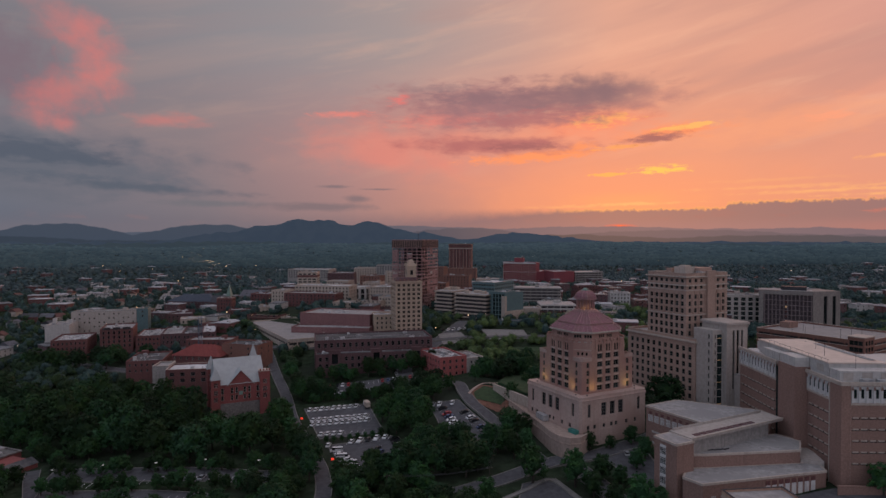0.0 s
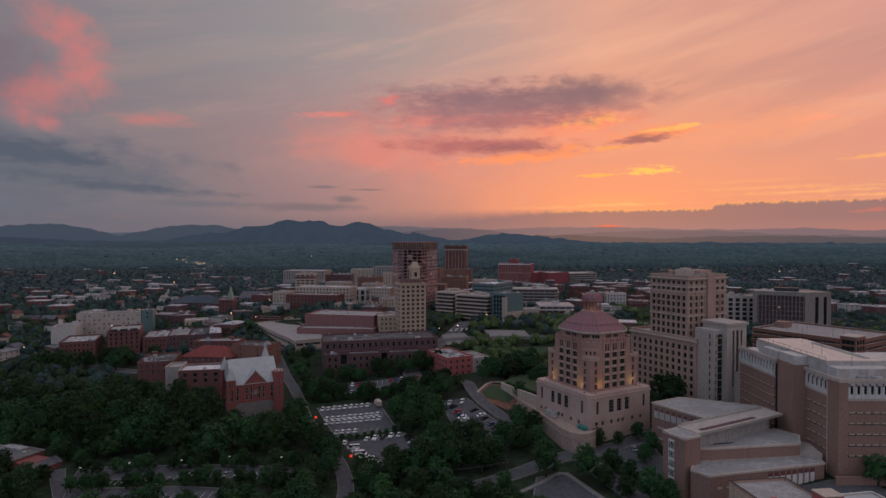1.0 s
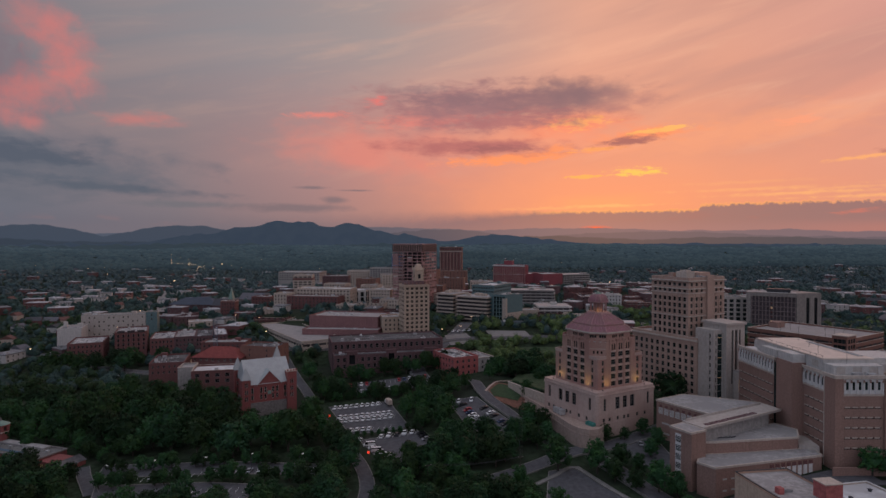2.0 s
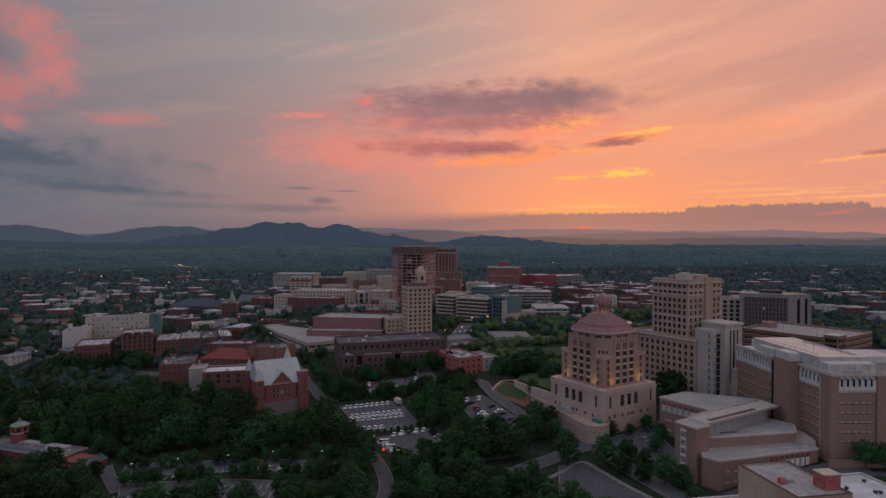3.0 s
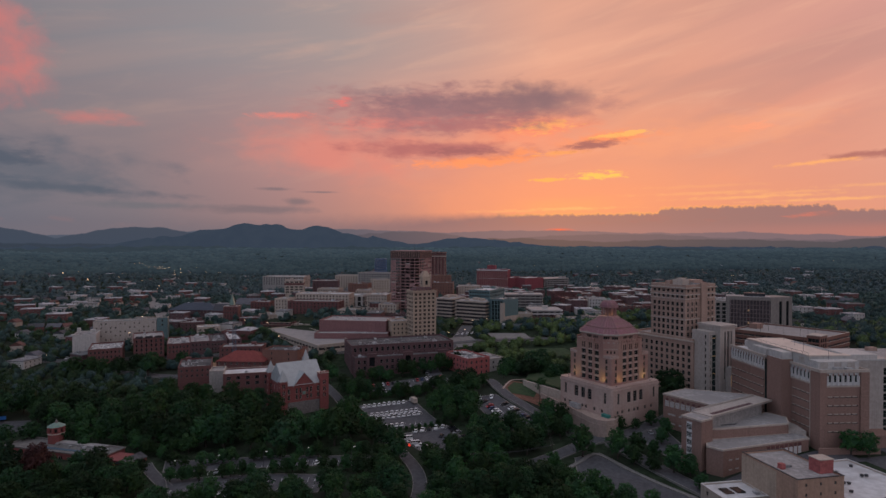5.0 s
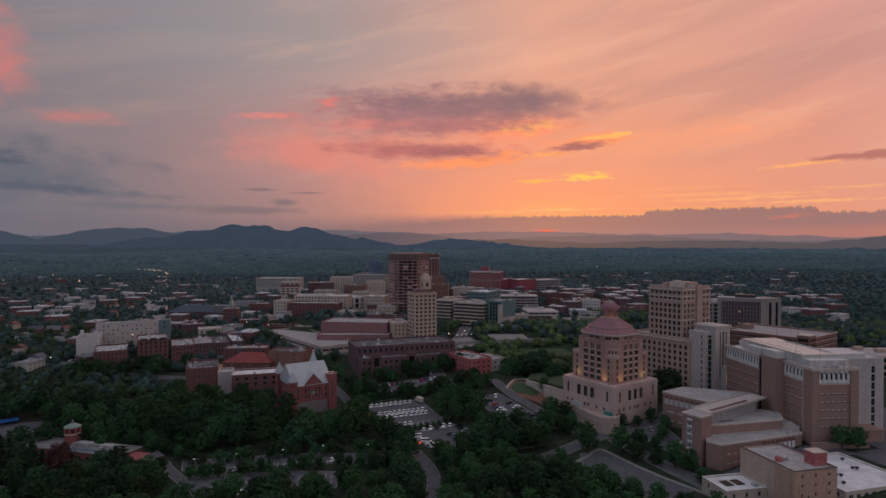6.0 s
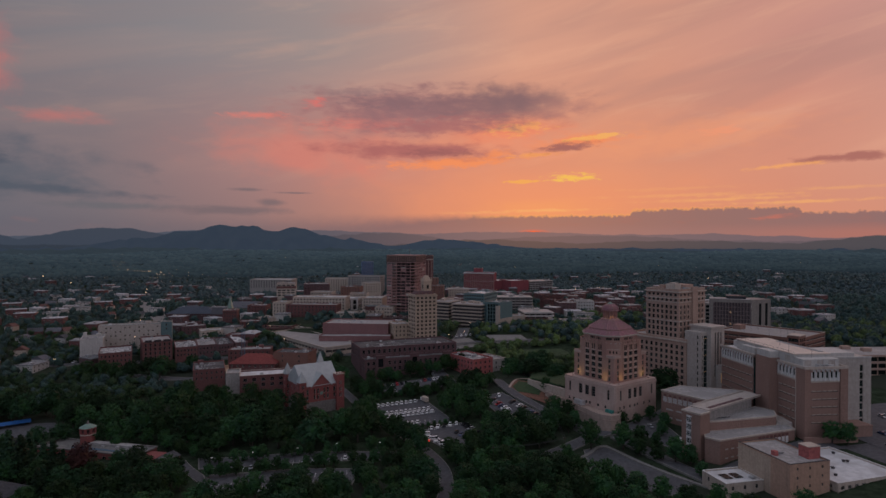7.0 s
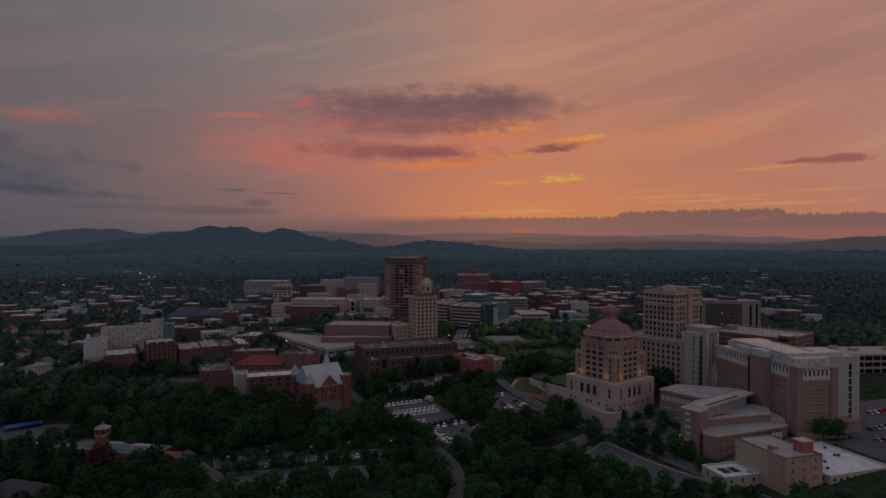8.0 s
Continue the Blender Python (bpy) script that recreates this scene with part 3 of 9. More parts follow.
def strip(name, label, pts, width, material, lift=0.15, category="road", kerb=True, steps=6):
    """A road draped on the ground along a smooth line."""
    P = [Vector((*p, 0)) for p in pts]
    line = []
    for i in range(len(P) - 1):
        a, b, c, d = P[max(0, i - 1)], P[i], P[i + 1], P[min(len(P) - 1, i + 2)]
        for k in range(steps):
            t = k / steps
            line.append(0.5 * ((2 * b) + (c - a) * t + (2 * a - 5 * b + 4 * c - d) * t * t + (3 * b - a - 3 * c + d) * t ** 3))
    line.append(P[-1])
    sh, ks = Shape(), Shape()
    rows = []
    for i, p in enumerate(line):
        d = (line[min(i + 1, len(line) - 1)] - line[max(i - 1, 0)]).normalized()
        n = Vector((d.y, -d.x, 0))
        z = max(ground(*(p + n * w)[:2]) for w in (-width / 2, 0, width / 2)) + lift
        rows.append((p, n, z))
        PAVED.append((p.x, p.y, width / 2 + 1.5))
    for (p, n, z), (q, o, y) in zip(rows, rows[1:]):
        def pt(b, s, w, h):
            r = b + s * w
            return (r.x, r.y, h)
        sh.face([pt(p, n, -width / 2, z), pt(p, n, width / 2, z), pt(q, o, width / 2, y), pt(q, o, -width / 2, y)])
        if kerb:
            for s in (-1, 1):
                a, b = s * width / 2, s * (width / 2 + 0.28)
                ks.face([pt(p, n, a, z + 0.15), pt(p, n, b, z + 0.15), pt(q, o, b, y + 0.15), pt(q, o, a, y + 0.15)])
                ks.face([pt(p, n, a, z), pt(p, n, a, z + 0.15), pt(q, o, a, y + 0.15), pt(q, o, a, y)])
                ks.face([pt(p, n, b, z - 1), pt(p, n, b, z + 0.15), pt(q, o, b, y + 0.15), pt(q, o, b, y - 1)])
    ob = tagged(new(name, sh.mesh(name, material)), label, category, kind="structure")
    if kerb:
        part("kerb", ks, KERB, ob)
    return rows


def lot(name, label, ring, material=ASPHALT, lift=0.12, category="car park", border=None, flat=None):
    """A paved or planted patch, cut into cells that lie on the ground."""
    xs, ys = [p[0] for p in ring], [p[1] for p in ring]

    def inside(x, y):
        c = False
        for (x0, y0), (x1, y1) in zip(ring, ring[1:] + ring[:1]):
            if (y0 > y) != (y1 > y) and x < (x1 - x0) * (y - y0) / (y1 - y0) + x0:
                c = not c
        return c
    bm = bmesh.new()
    bm.faces.new([bm.verts.new((x, y, 0)) for x, y in ring])
    for axis, lo, hi in ((0, min(xs), max(xs)), (1, min(ys), max(ys))):
        c = lo + 6
        while c < hi:
            co = (c, 0, 0) if axis == 0 else (0, c, 0)
            no = (1, 0, 0) if axis == 0 else (0, 1, 0)
            bmesh.ops.bisect_plane(bm, geom=bm.verts[:] + bm.edges[:] + bm.faces[:], plane_co=co, plane_no=no)
            c += 6
    for v in bm.verts:
        v.co.z = (ground(v.co.x, v.co.y) if flat is None else flat) + lift
    me = bpy.data.meshes.new(name)
    bm.to_mesh(me)
    bm.free()
    me.materials.append(material)
    ob = tagged(new(name, me), label, category, kind="structure")
    x = min(xs)
    while x < max(xs):
        y = min(ys)
        while y < max(ys):
            if inside(x, y):
                PAVED.append((x, y, 3.2))
            y += 4
        x += 4
    if border:
        sh = Shape()
        for (x0, y0), (x1, y1) in zip(ring, ring[1:] + ring[:1]):
            a, b = Vector((x0, y0, 0)), Vector((x1, y1, 0))
            n = max(1, int((b - a).length / 6))
            d = (b - a).normalized()
            o = Vector((d.y, -d.x, 0)) * 0.4
            for i in range(n):
                p, q = a.lerp(b, i / n), a.lerp(b, (i + 1) / n)
                zp, zq = ground(p.x, p.y) + lift + 0.14, ground(q.x, q.y) + lift + 0.14
                for s, u, k in ((0, 1, 0), ):
                    sh.face([(p.x, p.y, zp), (q.x, q.y, zq), (q.x + o.x, q.y + o.y, zq), (p.x + o.x, p.y + o.y, zp)])
                    sh.face([(p.x, p.y, zp - 0.4), (q.x, q.y, zq - 0.4), (q.x, q.y, zq), (p.x, p.y, zp)])
                    sh.face([(p.x + o.x, p.y + o.y, zp - 0.4), (q.x + o.x, q.y + o.y, zq - 0.4), (q.x + o.x, q.y + o.y, zq), (p.x + o.x, p.y + o.y, zp)])
        part("kerb", sh, border, ob)
    return ob


make_ground()


# ------------------------------------------------------------------ buildings
WINDOWS = {}
WINDOW_SHAPES = {}
JOIN = [None]      # while a far building is made: the shape that takes its windows


def sash(s, w, h, b, bars, deep):
    """Frame, glazing bars and panes as one folded sheet: bars stand proud, panes lie behind."""
    def cuts(half, n, t):
        c = [(-half, -half + b)] + [(-half + 2 * half * i / (n + 1) - t, -half + 2 * half * i / (n + 1) + t) for i in range(1, n + 1)] + [(half - b, half)]
        flat = [v for p in c for v in p]
        return [(p, q, i % 2 == 1) for i, (p, q) in enumerate(zip(flat, flat[1:]))]
    index = {}

    def at(x, y, z):
        k = (round(x, 4), y, round(z, 4))
        if k not in index:
            index[k] = len(s.v)
            s.v.append((x, y, z))
        return index[k]

    def quad(pts, slot):
        s.f.append(tuple(at(*p) for p in pts))
        s.m.append(slot)
    for x0, x1, ox in cuts(w / 2, bars[0], 0.04):
        for z0, z1, oz in cuts(h / 2, bars[1], 0.05):
            y = 0.0 if ox and oz else -deep
            quad([(x0, y, z0), (x1, y, z0), (x1, y, z1), (x0, y, z1)], 1 if ox and oz else 0)
            if ox and oz:
                for (ax, az), (bx, bz) in (((x0, z0), (x1, z0)), ((x1, z0), (x1, z1)), ((x1, z1), (x0, z1)), ((x0, z1), (x0, z0))):
                    quad([(ax, -deep, az), (bx, -deep, bz), (bx, 0.0, bz), (ax, 0.0, az)], 0)


def window_mesh(w, h, frame_mat, glass, bars=(1, 1)):
    key = (round(w, 2), round(h, 2), frame_mat.name, glass.name, bars)
    if key not in WINDOWS:
        s, b = Shape(), min(0.14, 0.1 * w)
        sash(s, w, h, b, bars, 0.07)
        WINDOWS[key] = s.mesh("window", frame_mat, glass)
        far = Shape()          # plainer, for windows far off
        far.face([(-w / 2, 0, -h / 2), (w / 2, 0, -h / 2), (w / 2, 0, h / 2), (-w / 2, 0, h / 2)], 1)
        for x0, z0, x1, z1 in ((-w / 2, -h / 2, -w / 2 + b, h / 2), (w / 2 - b, -h / 2, w / 2, h / 2), (-w / 2 + b, h / 2 - b, w / 2 - b, h / 2), (-w / 2 + b, -0.06, w / 2 - b, 0.06)):
            far.face([(x0, -0.05, z0), (x1, -0.05, z0), (x1, -0.05, z1), (x0, -0.05, z1)], 0)
        WINDOW_SHAPES[key] = far
    return WINDOWS[key] if JOIN[0] is None else WINDOW_SHAPES[key]


def facade(sh, at, length, z0, z1, cols, rows, parent, frame_mat=FRAME, glass=GLASS, depth=0.28, bars=(0, 1), skip=None, lit=0.0, name="window", slot=0):
    """One wall in the plane y = 0 of the pose `at` (x along it, -y outwards), with real openings, and a window set back in each."""
    def q(x, y, z):
        return at @ Vector((x, y, z))

    def quad(a, b, c, d):
        if b - a > 1e-4 and d - c > 1e-4:
            sh.face([q(a, 0, c), q(b, 0, c), q(b, 0, d), q(a, 0, d)], slot)
    z = z0
    for j, (c, d) in enumerate(rows):
        quad(0, length, z, c)
        x = 0
        for i, (a, b) in enumerate(cols):
            if skip and skip(i, j):
                continue
            quad(x, a, c, d)
            x = b
            for p in ([(a, 0, c), (b, 0, c), (b, depth, c), (a, depth, c)], [(b, 0, d), (a, 0, d), (a, depth, d), (b, depth, d)],
                      [(a, 0, d), (a, 0, c), (a, depth, c), (a, depth, d)], [(b, 0, c), (b, 0, d), (b, depth, d), (b, depth, c)]):
                sh.face([q(*k) for k in p], slot)
            gl = GLASS_LIT if lit and random.random() < lit else glass
            wm, wat = window_mesh(b - a, d - c, frame_mat, gl, bars), at @ Matrix.Translation(((a + b) / 2, depth, (c + d) / 2))
            if JOIN[0] is None:
                part(name, wm, None, parent, at=wat)
            else:
                n = len(JOIN[0].v)
                JOIN[0].v += [tuple(wat @ Vector(p)) for p in wm.v]
                JOIN[0].f += [tuple(n + k for k in f) for f in wm.f]
                JOIN[0].m += wm.m
        quad(x, length, c, d)
        z = d
    quad(0, length, z, z1)


def even(length, n, w, inset=0.0):
    """n openings of width w spread over a wall."""
    if n < 1:
        return []
    s = (length - 2 * inset) / n
    return [(inset + s * (i + 0.5) - w / 2, inset + s * (i + 0.5) + w / 2) for i in range(n)]


def floors(first, step, n, h):
    return [(first + step * i, first + step * i + h) for i in range(n)]


def sides(W, D):
    """Poses of the four walls of a box W x D whose near-left corner is the origin: front, right, back, left."""
    return [(pose(0, 0, 0), W), (pose(W, 0, 0, 0, 0, 90), D), (pose(W, D, 0, 0, 0, 180), W), (pose(0, D, 0, 0, 0, -90), D)]


def roof_top(e, W, D, z, roof, wall, parapet=0.9, units=3, t=0.35, coping=TRIM, seed=0, x0=0, y0=0):
    """A flat roof with a parapet, a coping and its machines."""
    part("roof", Shape().box(x0 + t, y0 + t, z - 0.4, x0 + W - t, y0 + D - t, z), roof, e)
    s = Shape()
    for a, b, c, d in ((0, 0, W, t), (0, D - t, W, D), (0, t, t, D - t), (W - t, t, W, D - t)):
        s.box(x0 + a, y0 + b, z - 0.4, x0 + c, y0 + d, z + parapet, bottom=False)
    part("parapet", s, wall, e)
    s = Shape()
    for a, b, c, d in ((-0.12, -0.12, W + 0.12, t + 0.1), (-0.12, D - t - 0.1, W + 0.12, D + 0.12), (-0.12, t + 0.1, t + 0.1, D - t - 0.1), (W - t - 0.1, t + 0.1, W + 0.12, D - t - 0.1)):
        s.box(x0 + a, y0 + b, z + parapet, x0 + c, y0 + d, z + parapet + 0.15)
    part("coping", s, coping, e)
    rnd = random.Random(seed + int(W * 13 + D * 7))
    for i in range(units):
        w, d, h = rnd.uniform(1.4, 3.4), rnd.uniform(1.2, 2.6), rnd.uniform(0.8, 1.8)
        x, y = x0 + rnd.uniform(1.5, max(1.6, W - w - 1.5)), y0 + rnd.uniform(1.5, max(1.6, D - d - 1.5))
        u = Shape().box(x, y, z + 0.15, x + w, y + d, z + h)
        u.box(x + 0.15, y + 0.15, z, x + w - 0.15, y + d - 0.15, z + 0.15)
        u.box(x + 0.3, y + 0.3, z + h, x + w - 0.5, y + d - 0.4, z + h + 0.18)
        part("roof_unit", u, UNIT, e)
    if units >= 2:
        s = Shape()
        for i in range(units * 2):
            x, y = x0 + rnd.uniform(1, W - 1.6), y0 + rnd.uniform(1, D - 1.6)
            k = rnd.uniform(0.25, 0.6)
            s.box(x, y, z, x + k, y + k, z + rnd.uniform(0.4, 1.1))
        for i in range(units):
            x, y, l = x0 + rnd.uniform(1, max(1.1, W * 0.6)), y0 + rnd.uniform(1, D - 1.2), rnd.uniform(0.15, 0.35) * W
            s.box(x, y, z + 0.1, min(x + l, x0 + W - 1), y + 0.22, z + 0.34)
        part("roof_clutter", s, UNIT, e)["kind"] = "stuff"
        if W > 15 and D > 13 and rnd.random() < 0.6:
            x, y = x0 + rnd.uniform(1.5, W - 6), y0 + D - rnd.uniform(5, 8)
            part("stair_head", Shape().box(x, y, z, x + 3.6, y + 3.0, z + 2.5).box(x - 0.15, y - 0.15, z + 2.5, x + 3.75, y + 3.15, z + 2.65), wall, e)


def block(name, label, x, y, ang, W, D, z1, wall, roof=ROOF_GREY, cols=(6, 4), w=1.3, h=1.7, step=3.6, first=1.2, n=None, z0=None, units=3, parapet=0.9, coping=TRIM,
          frame_mat=FRAME, glass=GLASS, bars=(0, 1), cornice=0.0, bands=None, category="building", skip=None, lit=0.0, group="", depth=0.28):
    """An oblong building: near-left corner, turn, width, depth and the level of its roof."""
    FOOT.append((x, y, ang, W, D))
    if z0 is None:
        u, v = Vector((math.cos(radians(ang)), math.sin(radians(ang)))), Vector((-math.sin(radians(ang)), math.cos(radians(ang))))
        z0 = min(ground(x + u.x * a + v.x * b, y + u.y * a + v.y * b) for a in (0, W) for b in (0, D)) - 0.3
    e = thing(name, label, category, pose(x, y, z0, 0, 0, ang), group)
    H = z1 - z0
    if n is None:
        n = max(0, int((H - first - h - 0.3) / step) + 1)
    lid = H - (parapet if parapet > 0.5 else 0) - 0.4
    top = lid - 0.5 - h
    base = top - step * (n - 1) if n else 0
    sh = Shape()
    if math.hypot(x, y) > 440:
        JOIN[0] = Shape()
    for k, (at, L) in enumerate(sides(W, D)):
        c = cols[0] if k % 2 == 0 else cols[1]
        facade(sh, at, L, 0, lid, even(L, c, w, 0.6) if k != 2 else [], floors(max(base, 0.5), step, n, h) if k != 2 else [], e, frame_mat, glass, depth, bars, skip, lit)
    part("wall", sh, wall, e)
    if JOIN[0] is not None:
        if JOIN[0].f:
            part("glazing", JOIN[0], (frame_mat, glass), e)["kind"] = "stuff"
        JOIN[0] = None
    roof_top(e, W, D, H - parapet if parapet > 0.5 else H, roof, wall, parapet, units, coping=coping, seed=int(abs(x)))
    if cornice:
        s = Shape()
        for a, b, c, d in ((-cornice, -cornice, W + cornice, -0.003), (-cornice, 0, -0.003, D), (W + 0.003, 0, W + cornice, D)):
            s.box(a, b, H - 1.5, c, d, H - 0.75)
        part("cornice", s, coping, e)
    if bands:
        for b in bands:
            s = Shape()
            for a0, b0, c0, d0 in ((-0.1, -0.1, W + 0.1, -0.003), (-0.1, 0, -0.003, D), (W + 0.003, 0, W + 0.1, D)):
                s.box(a0, b0, b, c0, d0, b + 0.35)
            part("string_course", s, coping, e)
    return e


# ------------------------------------------------------------------ streets and car parks
strip("road_church", "grey asphalt street running downhill past the brick church", [(-128, 430), (-106, 375), (-91, 340), (-76.5, 300), (-60.5, 265), (-48.5, 235), (-43.5, 207), (-48, 178), (-60, 150)], 5.6, ASPHALT)
strip("road_city_hall", "grey asphalt street curving round the foot of the city hall", [(4, 216), (22, 226), (42, 236), (62, 240), (84, 252), (100, 262)], 8.0, ASPHALT)
strip("road_court", "grey asphalt street beside the brick low building", [(52, 232), (60, 212), (68, 190), (74, 168), (78, 140)], 8.0, ASPHALT, lift=0.2)
strip("road_hill", "narrow asphalt street climbing beside the car park", [(40, 238), (33, 259), (27, 273), (21, 285), (15, 297), (11, 312), (7, 332), (-8, 352)], 6.0, ASPHALT, lift=0.35)
strip("path_mound", "pale gravel path round the grass mound", [(12, 306), (17, 315), (22, 321), (30, 322), (40, 330)], 1.4, TERRACE, lift=0.55, category="path", kerb=False)
strip("pavement_corner", "pale concrete pavement along the empty car park", [(20, 209), (31, 217), (41, 223), (49, 207), (57, 192), (66, 175), (74, 158)], 1.5, PAVING, lift=0.3, category="pavement")
strip("road_square", "asphalt street along the square", [(-20, 350), (-25, 385), (-5, 430), (10, 470), (20, 510)], 10, ASPHALT)
strip("road_main", "asphalt downtown street", [(-420, 470), (-300, 460), (-215, 452), (-150, 440), (-60, 428), (30, 440), (150, 420)], 9, ASPHALT)
strip("road_west", "asphalt side street among low brick shops", [(-270, 425), (-215, 400), (-160, 392), (-110, 385)], 8, ASPHALT)
strip("road_station", "short asphalt drive to the fire station", [(-152, 216), (-159, 226), (-166, 236), (-172, 246)], 5, ASPHALT)
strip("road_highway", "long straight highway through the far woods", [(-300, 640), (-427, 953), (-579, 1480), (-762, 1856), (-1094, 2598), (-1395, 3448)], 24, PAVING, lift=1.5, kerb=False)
lot("car_park_upper", "asphalt car park full of white fleet cars", [(-75, 317), (-41, 322), (-28, 281), (-58, 275)], border=KERB)
lot("car_park_lower", "asphalt car park with white vans and cars", [(-53, 267), (-24, 276), (-15, 248), (-25, 230), (-39, 237)], border=KERB)
lot("car_park_hill", "sloping asphalt car park with a few cars", [(-8, 308), (8, 304), (14, 289), (26, 266), (22, 256), (10, 257), (-1, 278)], border=KERB, lift=0.3)
lot("car_park_brick", "asphalt car park beside the dark brick block", [(-74, 354), (-18, 365), (-13, 342), (-62, 335)])
lot("car_park_corner", "empty asphalt car park with a kerb round it", [(30, 222), (43, 224), (64, 178), (48, 168), (22, 190)], border=KERB)
lot("car_park_field", "asphalt car park with marked bays under young trees", [(-164, 249), (-110, 243), (-62, 237), (-62, 225), (-112, 229), (-160, 234)], border=KERB)
lot("car_park_near", "asphalt car park in two strips with bay lines", [(-156, 226), (-112, 221), (-82, 216), (-86, 198), (-146, 202)], border=KERB)
lot("car_park_low_building", "small asphalt forecourt with parked cars", [(64, 240), (84, 246), (84, 212), (72, 214)], border=KERB)
lot("forecourt_right", "large asphalt car park behind the white roofs", [(146, 190), (166, 192), (215, 200), (240, 130), (152, 138)])
lot("rear_car_park", "asphalt car park behind the detention centre", [(163, 178), (163, 226), (196, 240), (236, 240), (232, 200), (200, 178)], lift=0.3)
lot("service_yard", "asphalt service yard between brick annex and stucco block", [(84, 188), (100, 193), (134, 200), (146, 194), (146, 186), (108, 184), (86, 179)], lift=0.3)
lot("lawn_city_hall", "sloping lawn below the pale retaining wall", [(17, 301), (16, 309), (22, 317), (29, 313), (32, 300), (29, 294)], GRASS, category="lawn", lift=0.6)
lot("square_lawn", "mown lawn of the city square among trees", [(46, 412), (82, 406), (86, 386), (52, 388)], GRASS, category="lawn", lift=0.3)
lot("square_court", "pale paved court among the square trees", [(30, 462), (62, 456), (64, 430), (34, 432)], PAVING, category="plaza", lift=0.35)
lot("square_paving", "pale paving of the city square", [(-4, 452), (14, 455), (20, 428), (0, 424)], PAVING, category="plaza", lift=0.35)


lot("earth_bank", "bare red clay bank with mulch above the street", [(20, 294), (15, 301), (14, 310), (20, 320), (31, 315), (34, 300), (37, 289), (30, 283)], EARTH, category="bank", lift=0.4)


# ------------------------------------------------------------------ city hall
def octagon(r, cut=0.414):
    """A square of half-width r with cut corners (cut of the half-width)."""
    c = r * (1 - cut)
    return [(-c, -r), (c, -r), (r, -c), (r, c), (c, r), (-c, r), (-r, c), (-r, -c)]


def ring_walls(ring):
    out = []
    for (x0, y0), (x1, y1) in zip(ring, ring[1:] + ring[:1]):
        out.append((pose(x0, y0, 0, 0, 0, math.degrees(math.atan2(y1 - y0, x1 - x0))), math.hypot(x1 - x0, y1 - y0)))
    return out


